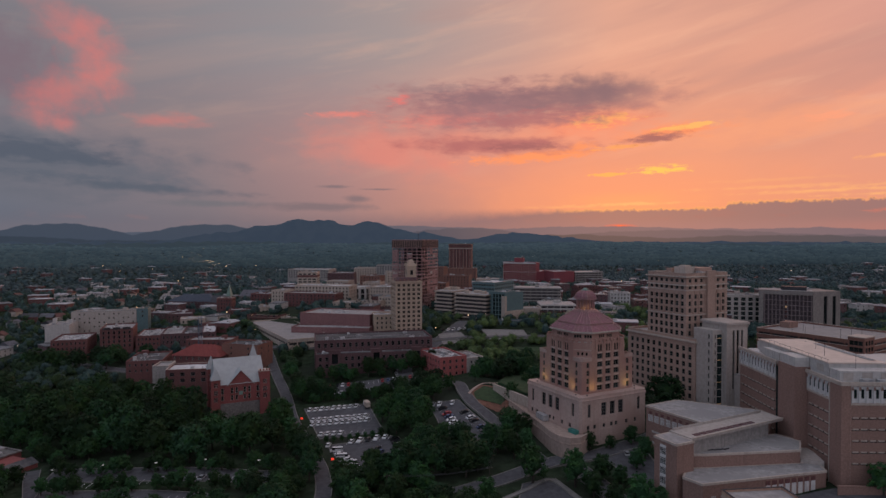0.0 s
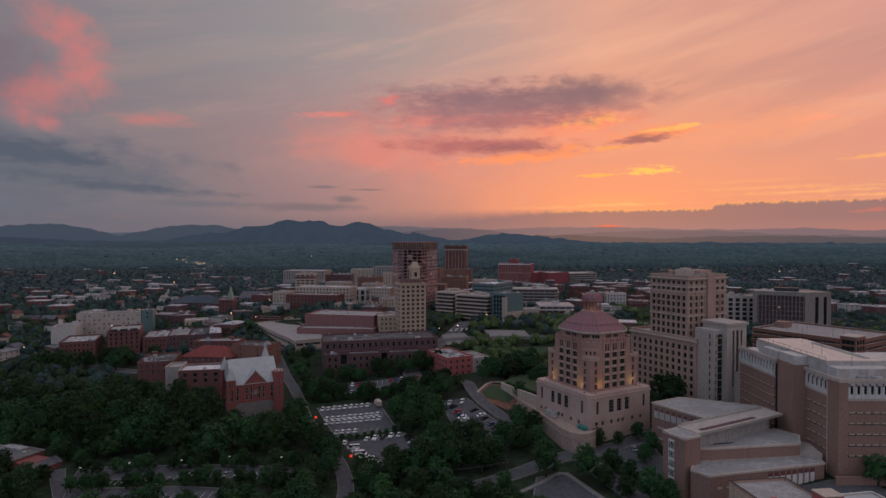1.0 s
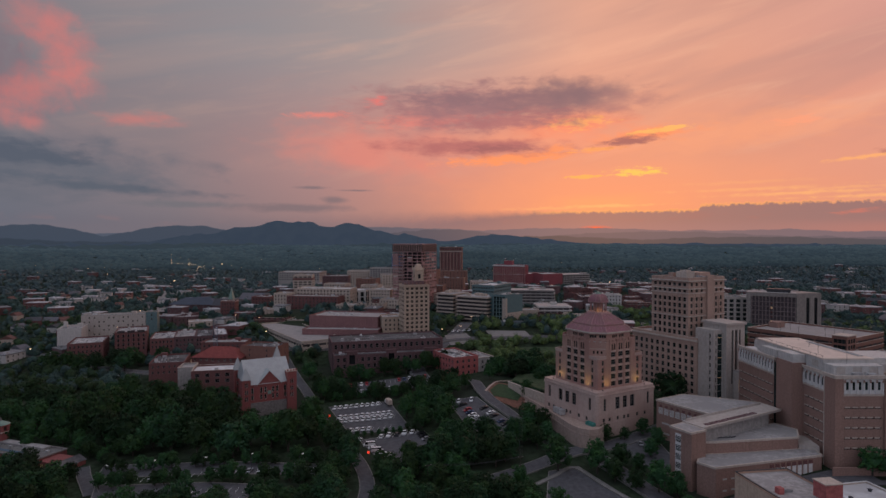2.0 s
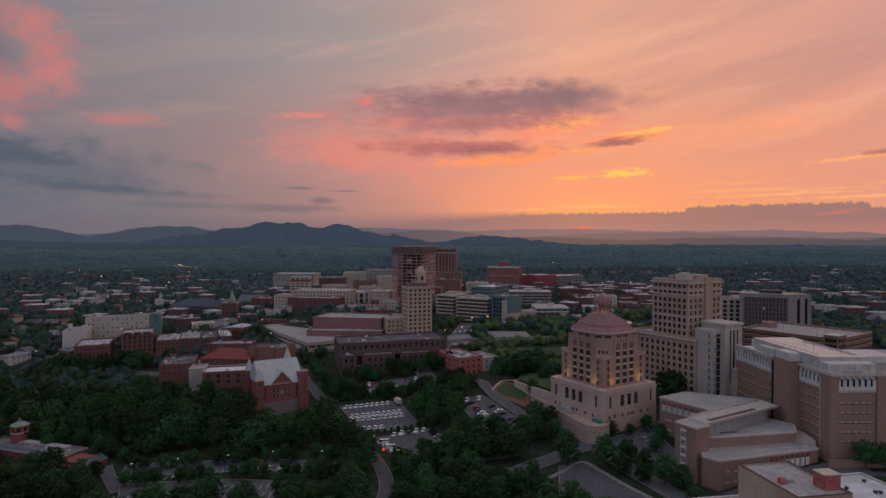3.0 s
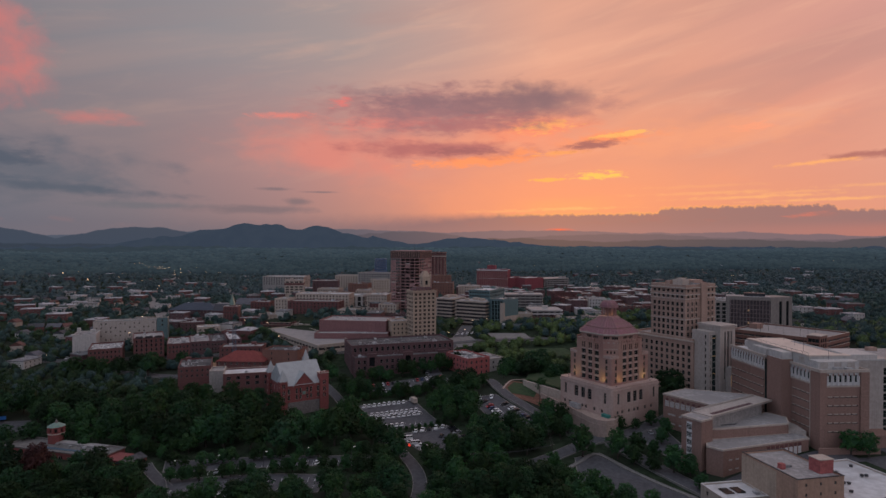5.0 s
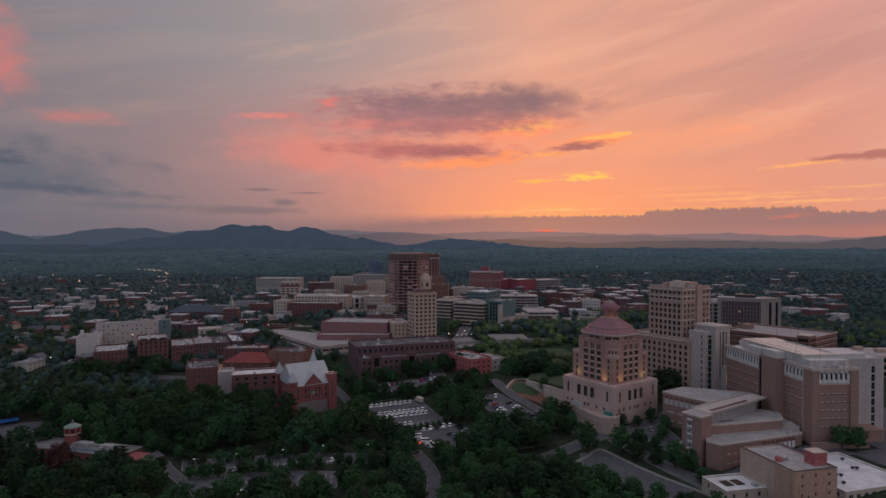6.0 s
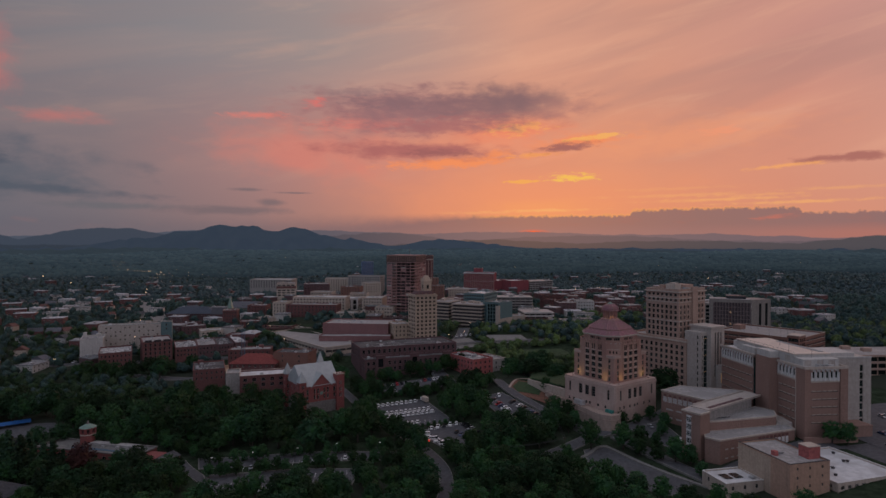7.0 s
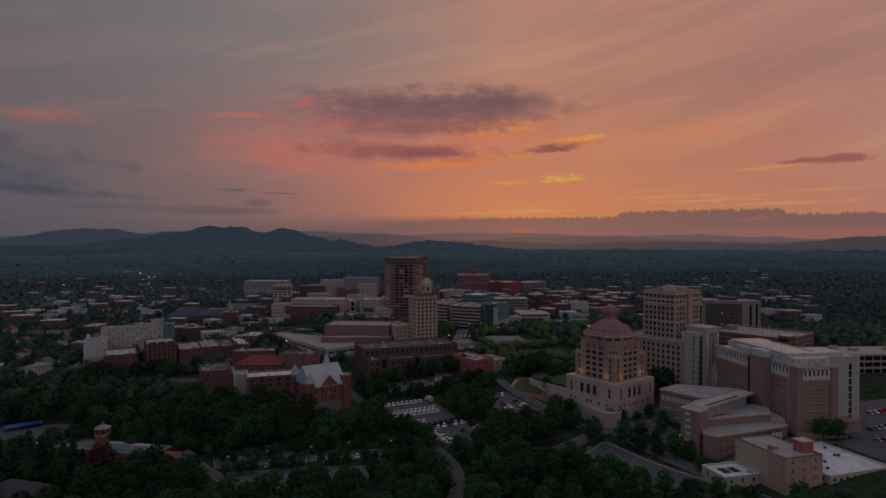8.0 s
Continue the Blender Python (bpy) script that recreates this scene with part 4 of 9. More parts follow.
def city_hall(x, y, ang):
    z0 = -10.0
    e = thing("city_hall", "pink marble and brick city hall with rose tiled octagonal crown", "city hall", pose(x, y, z0, 0, 0, ang))
    FOOT.append((x - 24 * math.cos(radians(ang)) + 24 * math.sin(radians(ang)), y - 24 * math.sin(radians(ang)) - 24 * math.cos(radians(ang)), ang, 48, 48))

    def Z(v):
        return v - z0
    # rusticated base with chamfered corners
    R = 19.0
    sh = Shape()
    for k, (at, L) in enumerate(ring_walls(octagon(R, 0.05))):
        if L > 12:
            facade(sh, at, L, 0, Z(9), [(a, a + 1.5) for a in (2.6, 6.2, 11.4, 15.6, 18.2, 24.2, 29.4)], [(Z(4.3), Z(6.0))], e, FRAME, GLASS, 0.4)
            facade(sh, at, L, Z(9), Z(16.4), [(3.1, 4.7), (10.6, 13.4), (15.4, 18.2), (20.2, 23.0), (L - 4.7, L - 3.1)], [(Z(9.4), Z(15.0))], e, FRAME, GLASS, 0.5, (1, 3))
        else:
            facade(sh, at, L, 0, Z(16.4), [], [], e)
    part("base_wall", sh, PINK_MARBLE, e, "pink marble base with tall windows")
    part("base_cornice", Shape().prism(octagon(R + 0.3, 0.05), Z(16.4), Z(17.0), bottom=True), PINK_MARBLE, e)
    part("base_parapet", Shape().prism(octagon(R - 0.1, 0.05), Z(17.0), Z(18.2)), PINK_MARBLE, e)
    s = Shape()
    for k in range(3):
        zc = Z(0.5 + 3 * k)
        for at, L in ring_walls(octagon(R + 0.12, 0.05)):
            s.box(0, 0, zc, L, 0.14, zc + 0.22, m=at)
    part("plinth_course", s, PINK_MARBLE, e)
    # shaft: square below, its corners cut away above a balcony
    r = 14.9
    low_ring, ring = octagon(r, 0.03), octagon(r, 0.37)
    sh = Shape()
    split = Z(32.4)
    for (lat, LL), (at, L) in zip(ring_walls(low_ring), ring_walls(ring)):
        if L > 12:
            cols = [(L / 2 + d - 1.5, L / 2 + d + 1.5) for d in (-4.7, 0, 4.7)]
            off = (LL - L) / 2
            facade(sh, lat, LL, Z(18.2), split, [(2.3, 3.8)] + [(a + off, b + off) for a, b in cols] + [(LL - 3.8, LL - 2.3)], floors(Z(19.1), 3.4, 4, 2.3), e, FRAME, GLASS_GREEN, 0.45, (1, 1))
            facade(sh, at, L, split, Z(35.6), cols, [(Z(32.8), Z(35.1))], e, FRAME, GLASS_GREEN, 0.45, (1, 1))
            tw = [(c + d, c + d + 0.95) for a, b in cols for c, d in (((a + b) / 2, -1.2), ((a + b) / 2, 0.25))]
            facade(sh, at, L, Z(35.6), Z(40.0), tw, [(Z(36.0), Z(39.1))], e, DARK_METAL, GLASS_GREEN, 0.45, (0, 1))
            for k in range(4):                    # shallow piers that rise past the wall head
                px = L / 2 - 7.05 + k * 4.7
                p = Shape().box(px - 0.5, -0.12, Z(18.2), px + 0.5, -0.003, Z(40.3), m=at)
                p.box(px - 0.35, -0.35, Z(37.5), px + 0.35, -0.123, Z(41.0), m=at)
                part("pier", p, ORANGE_STONE, e)
            for a, b in cols:
                part("spandrel", Shape().box(a, -0.15, Z(35.2), b, -0.003, Z(35.8), m=at), PINK_MARBLE, e)
                for zb in (21.55, 24.95, 28.35, 31.75):
                    part("spandrel", Shape().box(a + off, -0.06, Z(zb), b + off, -0.003, Z(zb + 0.75), m=lat), PINK_MARBLE, e)
            for a, b in ((0.0, off), (LL - off, LL)):
                part("balcony", Shape().box(a, -0.15, split - 0.2, b, 0.3, split + 1.0, m=lat).box(a, -0.3, split + 1.0, b, 0.4, split + 1.2, m=lat), PINK_MARBLE, e)
        else:
            facade(sh, lat, LL, Z(18.2), split, [], [], e)
            c = L / 2
            facade(sh, at, L, split, Z(40.0), [(c - 2.2, c - 1.4), (c - 0.4, c + 0.4), (c + 1.4, c + 2.2)], [(Z(34.4), Z(35.8))], e, DARK_METAL, GLASS_GREEN, 0.45, (0, 0))
            part("band", Shape().box(0.2, -0.12, Z(36.6), L - 0.2, -0.003, Z(37.0), m=at).box(0.2, -0.12, Z(33.2), L - 0.2, -0.003, Z(33.6), m=at), PINK_MARBLE, e)
    s = Shape()
    for (x0, y0), (x1, y1), (x2, y2), (x3, y3) in zip(low_ring, low_ring[1:] + low_ring[:1], ring[1:] + ring[:1], ring):
        s.face([(x0, y0, split), (x1, y1, split), (x2, y2, split), (x3, y3, split)])
    part("ledge", s, PINK_MARBLE, e)
    part("shaft_wall", sh, ORANGE_STONE, e, "buff brick shaft")
    part("shaft_roof", Shape().prism(octagon(r - 0.1, 0.37), Z(39.6), Z(40.0)), ROOF_GREY, e)
    # feathered parapet of pink and green stone
    for at, L in ring_walls(octagon(r + 0.05, 0.37)):
        n = max(3, int(L / 2.0))
        for i in range(n):
            a = L * (i + 0.5) / n
            h = 0.9 + 0.5 * (i % 2)
            part("parapet_block", Shape().box(a - 0.7, 0.0, Z(40.0), a + 0.7, 0.7, Z(40.0 + h), m=at), ORANGE_STONE, e)
    # attic storey under the roof
    sh = Shape()
    for at, L in ring_walls(octagon(13.2)):
        cols = [(L / 2 + d - 0.45, L / 2 + d + 0.45) for d in (-3.3, -2.2, -1.1, 1.1, 2.2, 3.3)]
        facade(sh, at, L, Z(39.9), Z(44.0), cols, [(Z(41.6), Z(43.0))], e, DARK_METAL, GLASS_GREEN, 0.35, (0, 0))
    part("attic_wall", sh, ORANGE_STONE, e)
    part("attic_cornice", Shape().prism(octagon(14.1), Z(43.7), Z(44.4), bottom=True), TRIM, e)
    # two tiers of tiled roof with ribs on the hips and between
    for r0, r1, za, zb, tag in ((13.9, 11.3, 44.4, 46.7, "lower_roof"), (10.9, 4.8, 47.6, 51.8, "upper_roof")):
        part(tag, Shape().prism(octagon(r0), Z(za), Z(zb), scale=r1 / r0), TILE_ROOF, e, "rose clay tile roof")
        o0, o1 = octagon(r0), octagon(r1)
        for i in range(8):
            for t in (0, 0.25, 0.5, 0.75):
                a = Vector(o0[i]).lerp(Vector(o0[(i + 1) % 8]), t)
                b = Vector(o1[i]).lerp(Vector(o1[(i + 1) % 8]), t)
                w = 0.2 if t == 0 else 0.11
                part("roof_rib", Shape().tube((a.x, a.y, Z(za) + 0.03), (b.x, b.y, Z(zb) + 0.03), w, w, 5), TILE_RIB, e)
    part("tier_wall", Shape().prism(octagon(11.0), Z(46.6), Z(47.6)), TILE_RIB, e)
    # open drum with columns, and the cap
    part("drum_skirt", Shape().prism(octagon(5.0), Z(51.8), Z(52.7), scale=0.86), TILE_RIB, e)
    part("drum_core", Shape().prism(octagon(2.2), Z(52.7), Z(57.4)), ORANGE_STONE, e, "lit buff drum inside the columns")
    for i in range(16):
        t = math.tau * (i + 0.5) / 16
        c = Shape().tube((3.9 * math.cos(t), 3.9 * math.sin(t), Z(52.6)), (3.9 * math.cos(t), 3.9 * math.sin(t), Z(57.4)), 0.28, 0.25, 6)
        part("column", c, TILE_RIB, e)
    part("drum_eave", Shape().prism(octagon(4.4), Z(57.3), Z(57.8), bottom=True), TILE_RIB, e)
    cap = Shape()
    prof = [(4.3, 57.8), (4.1, 58.8), (3.4, 60.1), (2.4, 61.0), (1.3, 61.5)]
    for (ra, za), (rb, zb) in zip(prof, prof[1:]):
        cap.prism(octagon(ra), Z(za), Z(zb), scale=rb / ra)
    part("cap_roof", cap, TILE_ROOF, e, "rose tiled cap roof")
    for i in range(8):
        for (ra, za), (rb, zb) in zip(prof[:-1], prof[1:-1]):
            a, b = octagon(ra)[i], octagon(rb)[i]
            part("cap_rib", Shape().tube((*a, Z(za)), (*b, Z(zb)), 0.16, 0.14, 5), TILE_RIB, e)
    part("finial", Shape().prism(octagon(1.7), Z(61.2), Z(61.5)).prism(octagon(1.2), Z(61.5), Z(62.4), scale=0.5), METAL_GREEN, e, "green copper finial")
    # flood lamps at the foot of the shaft
    for k in range(4):
        for sx, sy in ((-13.6, -17.0), (13.6, -17.0)):
            m = pose(0, 0, 0, 0, 0, 90 * k)
            p = m @ Vector((sx, sy, Z(18.2)))
            fx = Shape().box(p.x - 0.25, p.y - 0.25, p.z, p.x + 0.25, p.y + 0.25, p.z + 0.35)
            part("flood_lamp", fx, DARK_METAL, e)
    return e


hall = city_hall(65.5, 271, 27.5)
for k, (sx, sy) in enumerate(((-10.2, -18.2), (11.8, -18.0), (-18.2, -10.2), (-18.0, 11.8))):
    for lift, sp in ((0.9, 0.5),):
        lamp = new("flood_light", bpy.data.lights.new("flood_light", "SPOT"))
        lamp.data.energy, lamp.data.color, lamp.data.shadow_soft_size, lamp.data.spot_size, lamp.data.spot_blend = 460, (1.0, 0.80, 0.22), 0.2, radians(92), 1.0
        ca, sa = math.cos(radians(27.5)), math.sin(radians(27.5))
        px, py = 65.5 + sx * ca - sy * sa, 271 + sx * sa + sy * ca
        tx, ty = 65.5 + (sx * 0.80) * ca - (sy * 0.80) * sa, 271 + (sx * 0.80) * sa + (sy * 0.80) * ca
        lamp.matrix_world = look((px, py, 18.8), (tx, ty, 23.0))
for a in (200, 250, 300):
    dl = new("drum_light", bpy.data.lights.new("drum_light", "POINT"))
    dl.data.energy, dl.data.color, dl.data.shadow_soft_size = 14, (1.0, 0.70, 0.22), 0.2
    dl.location = (65.5 + 3.1 * math.cos(radians(a)), 271 + 3.1 * math.sin(radians(a)), 53.2)


def terrace():
    """Curved retaining terrace in front of the city hall, and the pale wall that follows the lawn."""
    ring = [(60, 243.5), (56, 238.5), (51.5, 237.5), (48, 240), (45.5, 245), (42.5, 258), (39, 272), (36, 284), (33, 294), (42, 296), (52, 275), (60, 255)]
    e = tagged(new("terrace_wall", Shape().prism(ring, -12, 3.0).mesh("terrace_wall", TERRACE)), "curved buff stone retaining terrace below the city hall", "retaining wall", kind="structure")

    def follow(name, z0, z1, out, back):
        s = Shape()
        for (x0, y0), (x1, y1) in zip(ring[:8], ring[1:9]):
            d = math.hypot(x1 - x0, y1 - y0)
            s.box(-0.05, -back, z0, d + 0.05, out, z1, m=pose(x0, y0, 0, 0, 0, math.degrees(math.atan2(y1 - y0, x1 - x0))))
        part(name, s, TERRACE, e)
    follow("parapet", 3.0, 4.1, 0.1, 0.4)
    follow("coping", 4.1, 4.3, 0.2, 0.5)
    follow("ledge", 1.5, 1.8, 0.35, 0.1)
    part("awning", Shape().box(0, 0, 3.1, 4.5, 2.0, 4.6, m=pose(57, 246, 0, 0, 0, 120)), mat("green_canvas", (0.05, 0.20, 0.17), var=0.2), e, "green canvas cover")
    u = thing("generator", "grey generator box on the terrace", "generator", pose(47.5, 264, 3.0, 0, 0, 110))
    part("casing", Shape().box(0, 0, 0.2, 7, 2.6, 2.6), UNIT, u)
    part("skid", Shape().box(0.2, 0.1, 0, 6.8, 2.5, 0.2), DARK_METAL, u)
    at = pose(42.5, 282.5, 0, 0, 0, 118)
    w = tagged(new("retaining_wall", Shape().box(0, 0, -4, 33, 0.6, 7.9, m=at).mesh("retaining_wall", LIMESTONE)), "pale stone retaining wall stepping up the hill", "retaining wall", kind="structure")
    part("coping", Shape().box(-0.1, -0.15, 7.9, 33.1, 0.75, 8.2, m=at), TRIM, w)
    part("planting_bed", Shape().prism([(43, 283.5), (27.5, 312), (36, 333), (60, 330), (66, 305), (52, 290)], -2, 7.5), GRASS, w, "grass bed behind the wall")
    for k in range(9):
        part("hedge", leaf_cloud(random.Random(k), [(0.7 * i, 0.2 * math.sin(i + k), 0.7, 0.8) for i in range(5)], 34, 0.26), LEAF_DARK, w, "clipped dark hedge", at=Matrix.Translation((0, 0, 7.5)) @ at @ Matrix.Translation((1.5 + 3.4 * k, -2.4, 0)))


terrace()


# ------------------------------------------------------------------ courthouse and its neighbours
def courthouse():
    z0 = 2.0
    e = thing("courthouse", "tall buff brick county courthouse stepped above a wide base", "courthouse", pose(120.5, 281.5, z0, 0, 0, 27.5))
    FOOT.append((120.5, 281.5, 27.5, 34, 43))
    W, D, H = 34, 43, 34.0
    sh = Shape()
    for k, (at, L) in enumerate(sides(W, D)):
        n = 9 if k % 2 == 0 else 11
        facade(sh, at, L, 0, H - 1.0, even(L, n, 1.9, 1.0), floors(2.0, 3.75, 8, 2.4) if k != 2 else [], e, FRAME, GLASS_GREEN, 0.35, (0, 1))
    part("base_wall", sh, TAN_BRICK, e, "buff brick base block")
    part("base_cornice", Shape().prism([(-0.8, -0.8), (W + 0.8, -0.8), (W + 0.8, D + 0.8), (-0.8, D + 0.8)], H - 1.0, H - 0.1, bottom=True), TRIM, e)
    roof_top(e, W, D, H, ROOF_GREY, TAN_BRICK, 1.0, 5)
    for i in range(9):
        part("dentil", Shape().box(1.6 + i * 3.5, -0.55, H - 1.7, 2.6 + i * 3.5, -0.003, H - 1.0), TRIM, e)
    # tower
    ox, oy, w, d, T = 0.3, 5.5, 30.0, 24.0, 65.0
    base = pose(ox, oy, 0)
    sh = Shape()
    for k, (at, L) in enumerate(sides(w, d)):
        at = base @ at
        if k == 2:
            facade(sh, at, L, H, T - 1, [], [], e)
            continue
        n = 7
        cols = even(L, n, 1.9, 0.8)
        lo = floors(H + 1.4, 3.6, 3, 2.4)
        facade(sh, at, L, H, H + 11.8, cols, lo, e, FRAME, GLASS_GREEN, 0.35, (0, 1))
        facade(sh, at, L, H + 11.8, H + 23.6, cols, floors(H + 12.6, 3.4, 3, 2.3), e, FRAME, GLASS_GREEN, 0.55, (0, 1))
        facade(sh, at, L, H + 23.6, T - 1, cols, floors(H + 24.2, 3.3, 2, 1.7), e, FRAME, GLASS_GREEN, 0.35, (0, 1))
        for i in range(1, n):                     # engaged columns of the arcade
            x = 0.8 + (L - 1.6) * i / n
            if 1 < i < n - 1 or i in (1, n - 1):
                part("engaged_column", Shape().tube(at @ Vector((x, -0.15, H + 12.0)), at @ Vector((x, -0.15, H + 21.5)), 0.42, 0.36, 6), TAN_BRICK, e)
        for i in range(1, n - 1):                 # arches over it
            a, b = cols[i]
            part("arch", Shape().box(a - 0.3, -0.28, H + 21.6, b + 0.3, -0.003, H + 23.3, m=at), TAN_BRICK, e)
        for zb, hb, pr in ((H + 11.3, 0.5, 0.35), (H + 23.5, 0.45, 0.3), (T - 5.2, 0.6, 0.5)):
            part("string_course", Shape().box(-pr, -pr, zb, L + pr if k != 3 else L, -0.004, zb + hb, m=at), TRIM, e)
    part("tower_wall", sh, TAN_BRICK, e, "buff brick tower")
    part("pier", Shape().box(ox + 14.0, oy - 1.3, H, ox + 19.5, oy - 0.003, T + 2.2), TAN_BRICK, e, "plain projecting pier rising past the roof")
    part("tower_cornice", Shape().prism([(ox - 0.9, oy - 0.9), (ox + w + 0.9, oy - 0.9), (ox + w + 0.9, oy + d + 0.9), (ox - 0.9, oy + d + 0.9)], T - 1, T - 0.4, bottom=True), TRIM, e)
    roof_top(e, w, d, T, ROOF_GREY, TAN_BRICK, 1.1, 4, x0=ox, y0=oy)
    part("penthouse", Shape().box(ox + 17, oy + 6, T, ox + 26, oy + 15, T + 3.2), TAN_BRICK, e)
    part("penthouse", Shape().box(ox + 10, oy + 9, T, ox + 16.9, oy + 16, T + 3.6).box(ox + 11, oy + 10, T + 3.6, ox + 15, oy + 14, T + 4.4), TRIM, e, "pale stair head")
    return e


courthouse()


def jail_tower():
    e = thing("jail_tower", "pale grey jail tower with tall dark window slots", "building", pose(130.8, 271.2, 2.0, 0, 0, 20))
    FOOT.append((117, 266, 20, 30, 16))
    sh = Shape()
    for at, L, H, cols in ((pose(-5.2, 3, 0), 5.2, 40.5, [(1.2, 1.9)]), (pose(-5.2, 15, 0, 0, 0, -90), 12, 40.5, [(9, 10)])):
        facade(sh, at, L, 0, H, cols, floors(3, 3.7, 10, 2.2), e, FRAME, GLASS_GREEN, 0.3, (0, 0))
    sh.box(-5.19, 3.01, 39.9, -0.01, 15, 40.5)
    part("stair_wing", sh, GREY_WALL, e)
    part("glass_strip", Shape().box(-2.7, 2.9, 6, -0.1, 2.997, 38.5), GLASS_GREEN, e, "tall green glass stair strip")
    for j in range(10):
        part("glass_bar", Shape().box(-2.7, 2.84, 6 + j * 3.4, -0.1, 2.897, 6.25 + j * 3.4), FRAME_PALE if j % 3 else GLASS_LIT, e)
    s2 = Shape()
    facade(s2, pose(0, 0, 0), 12.5, 0, 43, [(3.6, 4.9), (6.0, 7.6), (8.7, 9.9)], [(13, 40.5)], e, FRAME, GLASS, 0.6, (0, 9))
    facade(s2, pose(12.5, 0, 0, 0, 0, 90), 15, 0, 43, [(4, 6), (9, 11)], [(12, 39.5)], e, FRAME, GLASS, 0.6, (0, 9))
    facade(s2, pose(0, 15, 0, 0, 0, -90), 15, 0, 43, [], [], e)
    facade(s2, pose(12.5, 15, 0, 0, 0, 180), 12.5, 0, 43, [], [], e)
    part("tower_wall", s2, GREY_WALL, e)
    part("roof", Shape().prism([(-0.7, -0.7), (13.2, -0.7), (13.2, 15.7), (-0.7, 15.7)], 43, 44.2, bottom=True), GREY_WALL, e)
    part("link_wing", Shape().box(4.6, -12, 0, 20.6, -0.2, 20), GREY_WALL, e)
    part("link_roof", Shape().box(4.4, -12.2, 20, 20.8, 0, 20.4), ROOF_GREY, e)
    part("amber_window", Shape().box(4.5, -5.6, 10, 4.58, -3.6, 16), GLASS_LIT, e, "amber lit stair window")
    return e


jail_tower()


def slit_wall(sh, e, at, L, z1, pilasters, slits=5, start=3.2):
    """Detention wall: bands of narrow windows with pale heads, and a top storey of white fins."""
    facade(sh, at, L, 0, z1 - 1.3, [], [], e)
    n = max(2, int(L / 3.2))
    for j in range(slits):
        z = start + j * 3.9
        for a, b in even(L, n, L / n * 0.80, 0.8):
            part("slit_window", Shape().box(a, -0.06, z, b, -0.003, z + 0.75, m=at), GLASS, e)
            part("slit_head", Shape().box(a + 0.1, -0.22, z + 0.3, b - 0.4, -0.063, z + 0.8, m=at), LIMESTONE, e)
    if pilasters:
        zt = z1 - 7.2
        part("top_glazing", Shape().box(0.6, -0.08, zt, L - 0.6, -0.003, z1 - 1.6, m=at), WHITE_TRIM, e)
        part("sill_band", Shape().box(0, -0.3, zt - 0.8, L, -0.004, zt - 0.1, m=at), TRIM, e)
        k = max(3, int(L / 2.5))
        for i in range(k + 1):
            a = 0.7 + (L - 1.4) * i / k
            part("fin", Shape().box(a - 0.28, -0.6, zt, a + 0.28, -0.083, z1 - 1.7, m=at), WHITE_TRIM, e)
            part("fin_cap", Shape().box(a - 0.36, -0.68, z1 - 2.9, a + 0.36, -0.603, z1 - 1.7, m=at), BRICK_BROWN, e)
        for a, b in even(L, k, L / k * 0.34, 0.7):
            part("top_window", Shape().box(a, -0.14, zt + 1.5, b, -0.083, z1 - 2.6, m=at), GLASS_GREEN, e)


